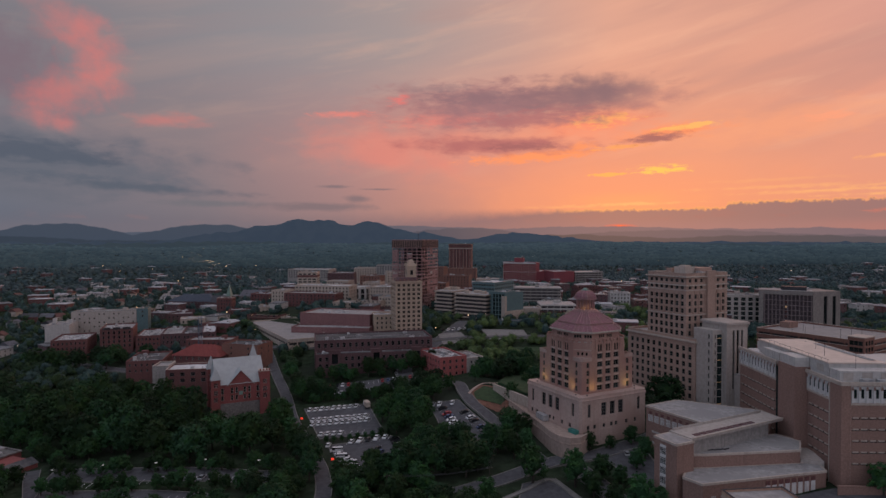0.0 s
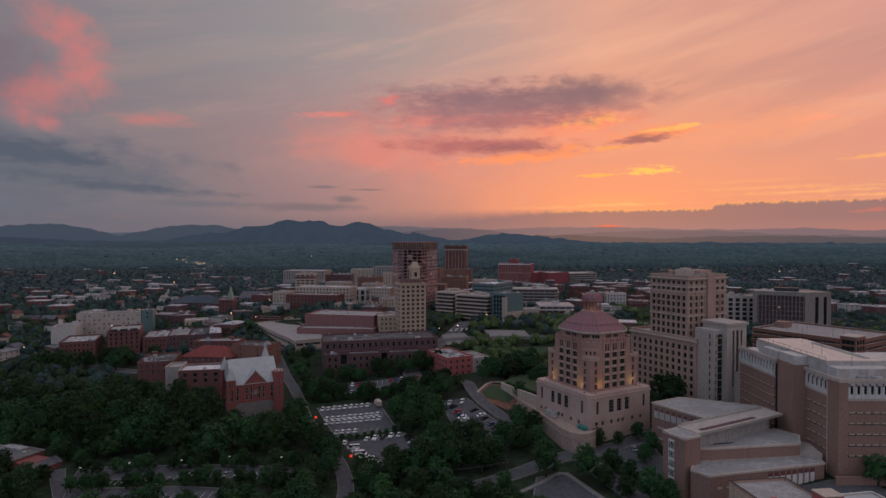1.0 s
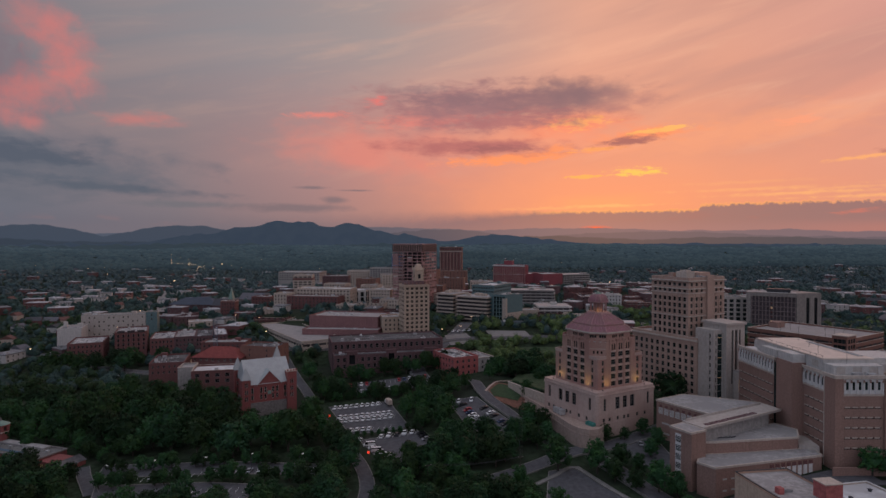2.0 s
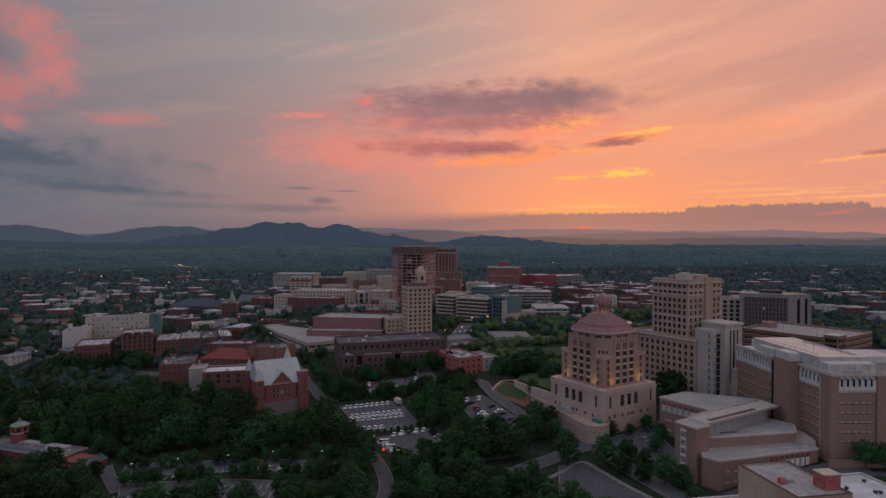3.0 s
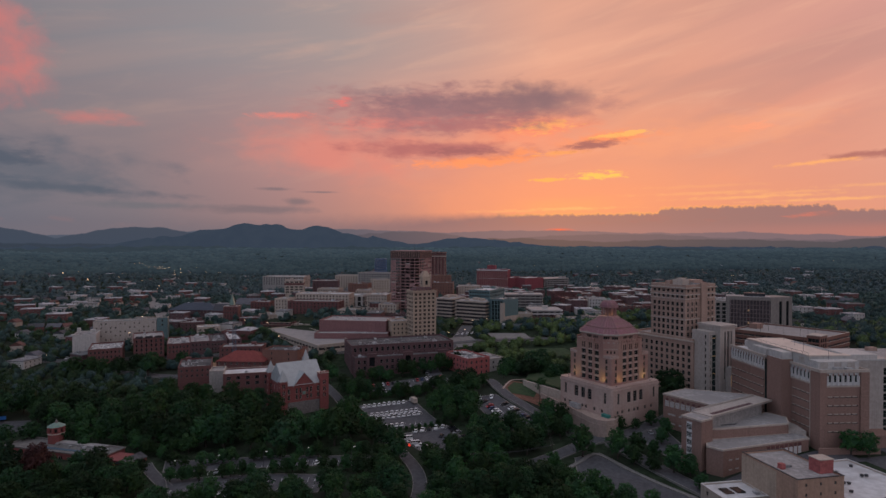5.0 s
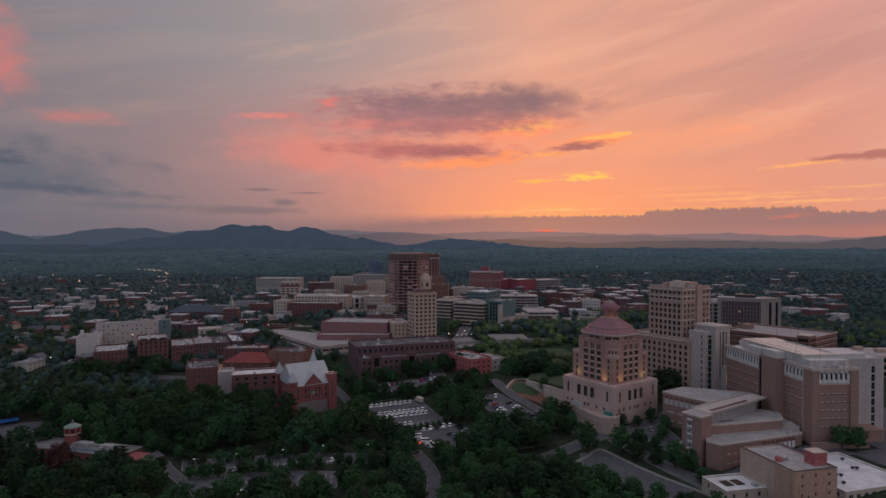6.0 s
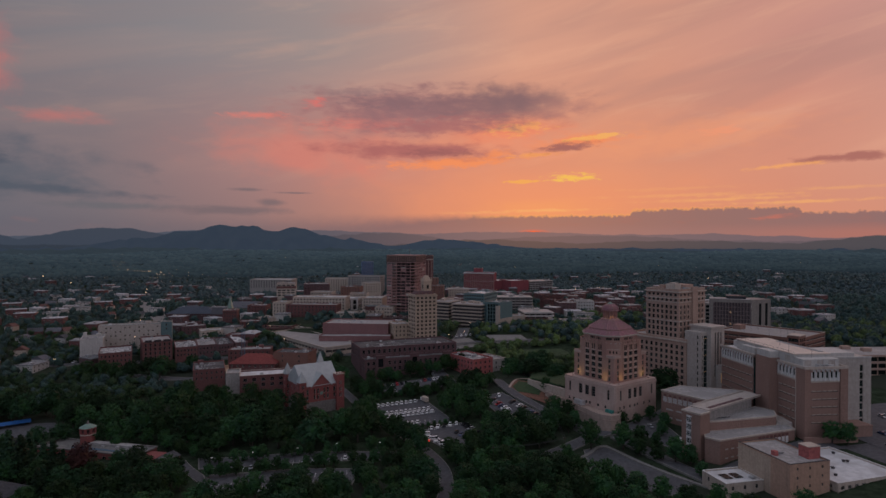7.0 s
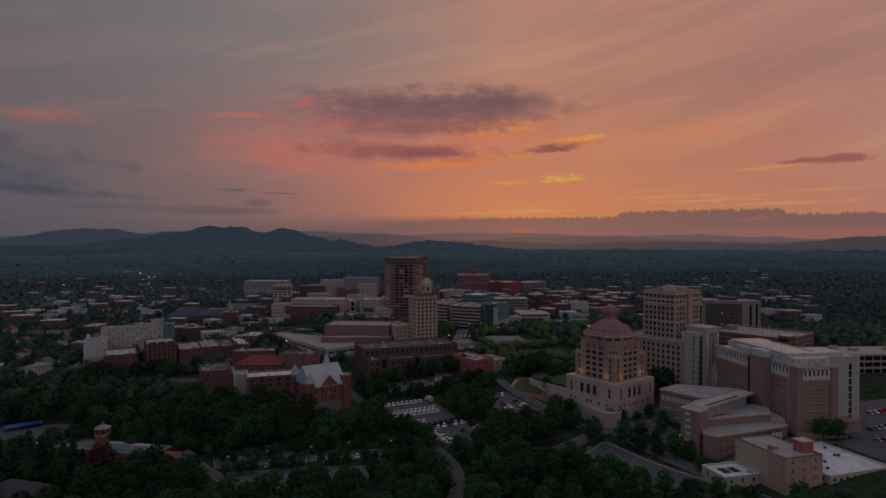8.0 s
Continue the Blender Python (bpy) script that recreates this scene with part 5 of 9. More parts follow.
def detention_centre():
    z0 = 0.0
    e = thing("detention_centre", "brown brick detention centre with slit windows and white roof plant", "building", pose(135.5, 199.5, z0, 0, 0, -2))
    FOOT.append((129, 199, -2, 54, 70))
    H = 36.5
    W, D = 22.5, 67.0
    sh = Shape()
    slit_wall(sh, e, pose(2.5, 0, 0), 16.0, H, True, start=8.0)
    part("corner_pier", Shape().box(-0.6, -0.8, 0, 2.5, 5.5, H - 1.3), BRICK_BROWN, e)
    part("corner_pier", Shape().box(18.5, -0.8, 0, W, 5.5, H - 1.3), BRICK_BROWN, e)
    slit_wall(sh, e, pose(0, 20.0, 0, 0, 0, -90), 14.5, H, True, start=8.0)
    facade(sh, pose(W, 0, 0, 0, 0, 90), D, 0, H - 1.3, [], [], e)
    facade(sh, pose(W, D, 0, 0, 0, 180), W, 0, H - 1.3, [], [], e)
    part("stair_shaft", Shape().box(-4.8, 20.0, 0, 3, 31.5, H + 0.6), BRICK_BROWN, e)
    part("far_wing", Shape().box(-3.45, 34.6, 0, 0.5, 66.0, H - 1.3), BRICK_BROWN, e)
    slit_wall(sh, e, pose(-3.5, 66, 0, 0, 0, -90), 31.0, H, True, start=8.0)
    part("wall", sh, BRICK_BROWN, e)
    part("glazed_slot", Shape().box(-4.0, 31.55, 6, -0.2, 34.55, H - 2), GLASS_GREEN, e)
    part("downpipe", Shape().box(-0.75, 5.6, 0, -0.45, 5.9, H - 2), TRIM, e)
    part("downpipe", Shape().box(2.55, -0.3, 0, 2.85, -0.05, H - 2), TRIM, e)
    part("roof", Shape().box(0.1, 0.1, H - 1.35, W - 0.1, D - 0.1, H - 1.0), ROOF_WHITE, e)
    part("coping", Shape().box(-0.9, -0.95, H - 1.3, W + 0.1, -0.45, H).box(-0.9, -0.45, H - 1.3, -0.2, 19.9, H).box(W - 0.4, -0.45, H - 1.3, W + 0.1, D, H).box(-4.1, 34.6, H - 1.3, -3.4, D, H), TRIM, e)
    part("plant_room", Shape().box(1.0, 9.0, H - 1, 20.5, 58.0, H + 4.2), WHITE_WALL, e, "white roof plant enclosure")
    part("plant_roof", Shape().box(0.6, 8.6, H + 4.2, 20.9, 58.4, H + 4.7), mat("cream_membrane_roof", (0.60, 0.50, 0.43), var=0.08, scale=0.3), e)
    part("plant_room", Shape().box(1.2, 3.0, H - 1, 20.5, 8.9, H + 2.9), WHITE_WALL, e)
    for x, y, w, d, h in ((-4.4, 20.4, 5.2, 10.6, 4.0), (-2.6, 35.5, 3.4, 12, 3.0), (4, 59, 14, 7, 2.5)):
        part("parapet_box", Shape().box(x, y, H - 1, x + w, y + d, H + h), WHITE_WALL, e)
    for i in range(3):
        part("louvre", Shape().box(2.2 + i * 6.4, 2.85, H - 0.3, 5.6 + i * 6.4, 2.98, H + 2.4), GREY_WALL, e)
    for i in range(3):
        part("louvre", Shape().box(0.9, 12 + i * 14, H + 0.6, 0.98, 16 + i * 14, H + 3.2), GREY_WALL, e)
    for a, b, h in ((6, 20, 7), (11, 34, 5), (16, 50, 6.5), (9, 7, 5)):
        part("mast", Shape().tube((a, b, H + 2.5), (a, b, H + 4.7 + h), 0.08, 0.04, 5), DARK_METAL, e)
    for a, b, w, d, h in ((7.5, 0.6, 3.4, 2.0, 1.6), (13, 0.6, 3.0, 1.9, 1.4), (16, 60, 5, 5, 3.0)):
        part("roof_unit", Shape().box(a, b, H - 1, a + w, b + d, H - 1 + h).box(a + 0.2, b - 0.04, H - 0.6, a + w - 0.2, b - 0.003, H - 1.3 + h), UNIT, e)
    for k in range(5):
        part("roof_pipe", Shape().tube((17.2 + k * 0.5, 12, H + 4.95), (17.2 + k * 0.5, 46, H + 4.95), 0.12, 0.12, 5), UNIT, e)
    for k in range(13):
        part("rail_post", Shape().box(0.7, 9 + k * 4, H + 4.7, 0.78, 9.08 + k * 4, H + 5.7), DARK_METAL, e)
    part("rail", Shape().box(0.68, 9, H + 5.7, 0.8, 57.1, H + 5.78), DARK_METAL, e)
    # grey stair wing behind
    g2 = Shape()
    facade(g2, pose(W + 0.05, 11, 0), 23, 0, 38, [(3.6, 6.4), (16.5, 18.5)], floors(3, 4.0, 8, 3.4), e, FRAME, GLASS_GREEN, 0.4, (0, 1))
    facade(g2, pose(W + 23.05, 11, 0, 0, 0, 90), 20, 0, 38, [], [], e)
    g2.box(W + 0.1, 11.05, 37.4, W + 23, 31, 38)
    part("stair_wing", g2, GREY_WALL, e)
    part("wing_box", Shape().box(W - 0.5, 14, 37.95, W + 16, 30, 40.2).box(W + 0.2, 10.8, 37.95, W + 23.2, 11.4, 38.7), WHITE_WALL, e)
    part("low_wing", Shape().box(W + 2, 1, 0, W + 15, 10.5, 5.5).box(W + 1.8, 0.8, 5.5, W + 15.2, 10.6, 6.0), BRICK_BROWN, e)
    part("yard_wall", Shape().box(-4, -5, -1, W + 2, -4.5, 2.6).box(-4.1, -5.15, 2.6, W + 2.1, -4.35, 2.85), BRICK_BROWN, e)
    return e


detention_centre()


def low_building():
    z0 = -9.0
    e = thing("law_annex", "brown brick annex in steps with pale flat roofs", "building", pose(0, 0, z0))
    FOOT.extend([(72, 184, 0, 60, 32), (84, 212, 0, 47, 42)])

    def Z(v):
        return v - z0

    def bx(name, ring, z, wall, roof, lip=0.75, over=0.25):
        part(name, Shape().prism(ring, 0, Z(z) - lip), wall, e)
        cx, cy = sum(p[0] for p in ring) / len(ring), sum(p[1] for p in ring) / len(ring)

        def grown(d):
            return [(x + d * (1 if x > cx else -1), y + d * (1 if y > cy else -1)) for x, y in ring]
        part(name + "_fascia", Shape().prism(grown(over), Z(z) - lip, Z(z) - 0.25, bottom=True), TRIM, e)
        part(name + "_deck", Shape().prism(grown(-0.35), Z(z) - 0.25, Z(z) - 0.15), roof, e)
        s = Shape()
        for (x0, y0), (x1, y1) in zip(grown(over), grown(over)[1:] + grown(over)[:1]):
            s.box(0, 0, Z(z) - 0.25, math.hypot(x1 - x0, y1 - y0), 0.6, Z(z), m=pose(x0, y0, 0, 0, 0, math.degrees(math.atan2(y1 - y0, x1 - x0))))
        part(name + "_edge", s, TRIM, e)
    bx("rear_block", [(85.5, 247), (102.5, 217.2), (129, 230.5), (130, 240), (102, 255.5)], 15.0, BRICK_BROWN, ROOF_GREY)
    bx("stair_tower", [(74.6, 207), (79, 198), (86.2, 201.6), (81.6, 211)], 15.6, BRICK_BROWN, ROOF_GREY)
    bx("middle_block", [(84, 204.6), (91.8, 204.3), (127, 208.5), (132.6, 217.5), (128, 226), (86, 210)], 10, BRICK_BROWN, ROOF_GREY)
    bx("front_block", [(80.4, 196.5), (84.6, 190.6), (131.8, 201.6), (134.5, 214), (127.5, 208.7), (84.9, 203.6)], 5.3, BRICK_BROWN, ROOF_GREY)
    STAIR = pose(74.6, 207, 0, 0, 0, -64)
    FRONT = pose(84.6, 190.6, 0, 0, 0, 13.1)
    # white glazed strip on the stair tower and along the rear block
    for zz in range(6):
        part("stair_window", window_mesh(2.6, 2.5, WHITE_TRIM, GLASS_GREEN, (2, 3)), None, e, at=STAIR @ Matrix.Translation((4.0, -0.08, Z(-5.5 + zz * 3.4))))
        part("stair_panel", Shape().box(2.7, -0.16, Z(-4.2 + zz * 3.4), 5.3, -0.003, Z(-3.4 + zz * 3.4), m=STAIR), WHITE_TRIM, e)
    at = pose(85.5, 247, 0, 0, 0, -60.3)
    for i in range(11):
        part("clerestory_window", window_mesh(2.3, 2.8, WHITE_TRIM, GREY_WALL, (2, 1)), None, e, at=at @ Matrix.Translation((2.4 + i * 2.95, -0.06, Z(10.3))))
        part("red_panel", Shape().box(1.7 + i * 2.95, -0.1, Z(11.95), 3.1 + i * 2.95, -0.003, Z(13.1), m=at), BRICK_RED, e)
    for zz in (-4.5, 0, 4.5):
        for i in range(5):
            part("window", Shape().box(3 + i * 6, -0.08, Z(zz), 7 + i * 6, -0.003, Z(zz + 0.8), m=at), FRAME_PALE, e)
    # skylight spine with red panels, running up to the brown tower
    part("skylight_wall", Shape().prism([(84.4, 206), (85.6, 204), (124, 223.6), (123, 226)], Z(9), Z(15.2)), CONCRETE, e)
    part("skylight_roof", Shape().prism([(81.4, 211.4), (86.2, 202.2), (130.6, 225.4), (128.4, 235.4)], Z(15.2), Z(16.0), bottom=True), GREY_WALL, e)
    for i in range(9):
        a = Vector((88, 205.8)).lerp(Vector((117, 221.0)), i / 9)
        part("red_skylight", Shape().box(0, -0.9, Z(16.0), 3.0, 0.9, Z(16.2), m=pose(a.x, a.y, 0, 0, 0, 27.5)), BRICK_DARK, e)
    for i in range(4):
        part("roof_pipe", Shape().tube((94 + i * 2, 208 + i * 0.3, Z(9.95)), (96 + i * 2, 208.3 + i * 0.3, Z(10.2)), 0.2, 0.2, 5), DARK_METAL, e)
    for i in range(8):
        part("window", Shape().box(24 + i * 2.6, -0.14, Z(-2.5), 25.7 + i * 2.6, -0.003, Z(2.4), m=FRONT), WHITE_TRIM, e)
        part("red_panel", Shape().box(24 + i * 2.6, -0.2, Z(2.45), 25.7 + i * 2.6, -0.003, Z(3.9), m=FRONT), BRICK_RED, e)
    part("door", Shape().box(8, -0.12, 0.2, 10, -0.003, 3.4, m=FRONT), FRAME_PALE, e)
    part("terrace", Shape().prism([(127.6, 209), (134, 206), (137.5, 222), (131, 224)], 0, Z(6.8)), GREY_WALL, e)
    part("spine_edge", Shape().box(0, -0.35, Z(16.0), 50, 0.0, Z(16.35), m=pose(86.2, 202.4, 0, 0, 0, 27.6)), TRIM, e)
    part("spine_rail", Shape().box(0, -0.1, Z(16.0), 49, 0.1, Z(16.9), m=pose(82.6, 211.0, 0, 0, 0, 27.1)), GREY_WALL, e)
    for i in range(3):
        part("slit_window", Shape().box(3 + i * 3.6, -0.1, Z(-4.0 + i * 0.2), 4.8 + i * 3.6, -0.003, Z(-3.4 + i * 0.2), m=FRONT), FRAME_PALE, e)
        part("slit_window", Shape().box(3 + i * 3.6, -0.1, Z(0.2), 4.8 + i * 3.6, -0.003, Z(0.8), m=FRONT), FRAME_PALE, e)
    return e


low_building()


def cream_building():
    e = block("stucco_block", "cream and peach stucco block with a red lift house", 87.2, 148.6, 6, 19.5, 28.5, 9.2, CREAM_ORANGE, ROOF_GREY, cols=(3, 0), w=0.9, h=1.2, step=3.6, n=3, z0=-12, units=1, parapet=0.7, coping=DARK_METAL)
    part("cream_paint", Shape().box(-0.06, 10, 4, -0.003, 28.45, 20.4), BUFF, e, "cream painted half of the side wall")
    part("lift_house", Shape().box(13.5, 4.5, 20.5, 19.4, 9.5, 25.4), PAINT_RED, e, "red painted lift house")
    part("lift_roof", Shape().box(13.3, 4.3, 25.4, 19.6, 9.7, 25.7), CREAM, e)
    part("red_hatch", Shape().box(3, 11, 20.5, 4.8, 13, 22.4), PAINT_RED, e)
    a = block("white_roof_wing", "low peach wing under a white membrane roof", 108.5, 148.5, 9, 36, 34, 0.6, CREAM, ROOF_WHITE, cols=(9, 5), w=2.2, h=1.6, step=3.6, n=2, z0=-12, units=0, parapet=0.55, coping=WHITE_TRIM, frame_mat=FRAME_PALE, bars=(2, 0))
    for vx, vy in ((6, 6), (9, 14), (10.5, 13), (12, 12.2), (17, 22), (24, 17), (25.6, 16.4), (29, 26)):
        part("roof_vent", Shape().box(vx, vy, 12.55, vx + 0.9, vy + 0.9, 13.3).box(vx - 0.15, vy - 0.15, 13.3, vx + 1.05, vy + 1.05, 13.45), DARK_METAL, a)
    b = block("white_roof_annex", "low annex with a white roof and dark skylights", 67.5, 160.5, 5, 18.5, 15, -2.2, CREAM, ROOF_WHITE, cols=(3, 2), z0=-13, n=1, units=1, parapet=0.55, coping=WHITE_TRIM)
    for i in range(2):
        part("skylight", Shape().box(4 + i * 5, 5, 10.4, 7.5 + i * 5, 10, 10.65), GLASS, b)


cream_building()


# ------------------------------------------------------------------ towers of downtown
def stripped_tower():
    e = thing("stripped_tower", "tall office tower stripped to its red frame under renovation", "tower", pose(-52.5, 611, 14, 0, 0, -25))
    FOOT.append((-52.5, 611, -25, 35, 37))
    W, D, H = 34.6, 37.0, 70.0
    # dark core colour stands for the shade of the open floors
    part("core", Shape().box(9, 9, 0, W - 9, D - 9, H - 8), DARK_GLAZING_SHADE, e)
    for i in range(18):
        z = 3 + i * 3.42
        part("floor_slab", Shape().box(-0.1, -0.1, z, W + 0.1, D + 0.1, z + 0.75), RED_STEEL, e)
    for k, (at, L) in enumerate(sides(W, D)):
        if k == 2:
            continue
        n = 6
        for i in range(n + 1):
            x = 0.35 + (L - 0.7) * i / n
            part("column", Shape().box(x - 0.34, -0.05, 0, x + 0.34, 0.6, H - 8, m=at), RED_STEEL, e)
        rnd = random.Random(k)
        for i in range(n):
            for j in range(17):
                z = 3.55 + j * 3.42
                x0, x1 = 0.35 + (L - 0.7) * i / n + 0.4, 0.35 + (L - 0.7) * (i + 1) / n - 0.4
                if k == 1 and i >= 2 or rnd.random() < 0.16 or (k == 0 and i < 1):
                    part("infill_panel", Shape().box(x0, 0.12, z, x1, 0.25, z + (2.8 if rnd.random() < 0.3 else 1.3), m=at), RED_STEEL if rnd.random() < 0.85 else GREY_WALL, e)
    part("crown_band", Shape().box(-0.3, -0.3, H - 8, W + 0.3, D + 0.3, H - 0.8), RUST_BAND, e, "bare brown crown band")
    for k, (at, L) in enumerate(sides(W, D)):
        for i in range(13):
            x = L * (i + 0.5) / 13
            part("crown_stud", Shape().box(x - 0.2, -0.5, H - 7.6, x + 0.2, -0.31, H - 1, m=at), RED_STEEL, e)
    part("roof_rail", Shape().box(-0.3, -0.3, H - 0.8, W + 0.3, D + 0.3, H), RED_STEEL, e)
    part("mast", Shape().tube((20, 20, H), (20, 20, H + 9), 0.25, 0.12, 5), DARK_METAL, e)
    return e


stripped_tower()


def terracotta_tower():
    e = block("terracotta_tower", "slender buff terracotta tower with a stepped gothic top", -35.5, 441.4, 17.5, 20.5, 16, 53, BUFF, ROOF_DARK, cols=(5, 4), w=2.3, h=1.9, step=3.35, n=11, z0=10, units=2, parapet=1.2, cornice=0.5, coping=BUFF, frame_mat=BUFF, bars=(1, 1))
    s = Shape()
    facade(s, pose(10, 4, 0), 7, 43, 54, [(2.4, 4.6)], [(47.5, 51)], e, FRAME, GLASS)
    facade(s, pose(17, 4, 0, 0, 0, 90), 7, 43, 54, [(2.4, 4.6)], [(47.5, 51)], e, FRAME, GLASS)
    facade(s, pose(10, 11, 0, 0, 0, -90), 7, 43, 54, [(2.4, 4.6)], [(47.5, 51)], e, FRAME, GLASS)
    facade(s, pose(17, 11, 0, 0, 0, 180), 7, 43, 54, [], [], e)
    part("belfry", s, BUFF, e, "buff belfry on the roof")
    part("belfry_roof", Shape().prism([(9.7, 3.7), (17.3, 3.7), (17.3, 11.3), (9.7, 11.3)], 54, 59, scale=0.35, bottom=True), BUFF, e)
    for x, y in ((10, 4), (17, 4), (10, 11), (17, 11)):
        part("pinnacle", Shape().prism([(x - 0.6, y - 0.6), (x + 0.6, y - 0.6), (x + 0.6, y + 0.6), (x - 0.6, y + 0.6)], 54, 57.5, scale=0.15), BUFF, e)
    for i in range(7):
        part("pinnacle", Shape().box(0.2 + i * 3.2, -0.2, 43, 0.9 + i * 3.2, 0.4, 44.6), BRICK_ORANGE, e)
    part("tile_skirt", Shape().prism([(0.9, 0.9), (19.6, 0.9), (19.6, 15.1), (0.9, 15.1)], 41.5, 45.6, scale=0.66), BRICK_DARK, e, "red tile skirt roof")


terracotta_tower()


def striped(name, label, x, y, ang, W, D, z1, z0, n, wall=LIMESTONE, dark=DARK_GLAZING_SHADE, step=3.4):
    """An office or deck of alternating pale bands and dark recessed strips."""
    FOOT.append((x, y, ang, W, D))
    e = thing(name, label, "building", pose(x, y, z0, 0, 0, ang))
    H = z1 - z0
    # glazing of the offices; in open decks this dark box stands for shade
    part("glazing", Shape().box(1.3, 1.3, 0, W - 1.3, D - 1.3, H - 0.5), dark, e)
    for i in range(n):
        z = H - 1.3 - i * step
        part("band", Shape().box(0, 0, z, W, D, z + 1.3), wall, e)
    for i in range(int(W / 6) + 1 if name != "banded_office" else 0):
        part("column", Shape().box(min(W - 1.3, 0.5 + i * 6), 0.3, 0, min(W - 0.8, 1.0 + i * 6), 0.85, H - 1.5), wall, e)
    part("roof", Shape().box(0.4, 0.4, H, W - 0.4, D - 0.4, H + 0.08), ROOF_GREY, e)
    rnd = random.Random(int(W))
    for i in range(3):
        a, b = rnd.uniform(2, W - 9), rnd.uniform(2, D - 7)
        part("roof_unit", Shape().box(a, b, H + 0.08, a + rnd.uniform(3, 6), b + rnd.uniform(2, 5), H + 2.4), wall, e)
    return e


striped("banded_office", "pale banded office block with dark ribbon windows", 10, 533, -36, 34, 24, 36, 6, 8)
striped("banded_office", "pale banded office block with dark ribbon windows", -8, 549, -36, 20, 28, 37, 6, 8)
striped("parking_deck", "pale concrete parking deck of open bands", 72, 652, -8, 58, 26, 31, 8, 6, CONCRETE)
striped("parking_deck", "white banded parking building", 90, 545, -3, 33, 30, 24, 10, 4, WHITE_WALL)
striped("parking_deck", "long concrete deck beside the red hall", 209, 930, 20, 52, 34, 32, 10, 5, CONCRETE)


def parking_garage():
    """Brick-banded garage: tall spandrels, thin dark openings, a pale top deck."""
    x, y, ang, W, D, z0, z1 = 221, 309, 31, 50, 58, 2, 31
    FOOT.append((x, y, ang, W, D))
    e = thing("parking_garage", "red-brown brick parking garage with a pale roof deck", "parking garage", pose(x, y, z0, 0, 0, ang))
    H = z1 - z0
    # solid dark box that stands for the shade inside the garage
    part("dark_inside", Shape().box(0.8, 0.8, 0, W - 0.8, D - 0.8, H - 1.4), DARK_GLAZING_SHADE, e)
    part("deck", Shape().box(0.3, 0.3, H - 1.35, W - 0.3, D - 0.3, H - 1.0), ROOF_DECK, e)
    for j in range(8):
        z = H - 2.1 - j * 3.5
        for a, b, c, d in ((0, 0, W, 0.4), (0, D - 0.4, W, D), (0, 0.4, 0.4, D - 0.4), (W - 0.4, 0.4, W, D - 0.4)):
            part("spandrel", Shape().box(a, b, z, c, d, z + 2.1), BRICK_ORANGE, e)
            part("ledge", Shape().box(a - 0.1, b - 0.1, z + 2.1, c + 0.1, d + 0.1, z + 2.25), TRIM, e)
    for i in range(8):
        part("column", Shape().box(0.45, 1 + i * 8, 0, 1.0, 1.8 + i * 8, H - 2), BRICK_ORANGE, e)
        part("column", Shape().box(1 + i * 6.8, 0.45, 0, 1.8 + i * 6.8, 1.0, H - 2), BRICK_ORANGE, e)
    t = Shape()
    for at, L in sides(11, 8):
        facade(t, pose(-0.6, -0.6, 0) @ at, L, 0, H + 1.6, even(L, 3, 2.2, 0.8), floors(2, 3.5, 8, 2.4), e, DARK_METAL, GLASS_GREEN, 0.2, (0, 1))
    part("stair_tower", t, BRICK_ORANGE, e, "brick and glass stair tower")
    part("stair_roof", Shape().box(-0.9, -0.9, H + 1.6, 10.7, 7.7, H + 2.1), TRIM, e)
    part("lift_house", Shape().box(20, D - 9, H - 1, 29, D - 3, H + 2.6), BRICK_BROWN, e)
    for i in range(4):
        for k in (14, 40):
            part("deck_lamp", Shape().tube((6 + i * 12, k, H - 1), (6 + i * 12, k, H + 4), 0.09, 0.06, 5).box(5.6 + i * 12, k - 0.15, H + 4, 6.4 + i * 12, k + 0.15, H + 4.2), DARK_METAL, e)


parking_garage()
striped("civic_wing", "tan office wing with glass bands behind the car park", 226, 284, -5, 74, 30, 24, 0, 5, TAN_BRICK, GLASS_GREEN, 4.4)


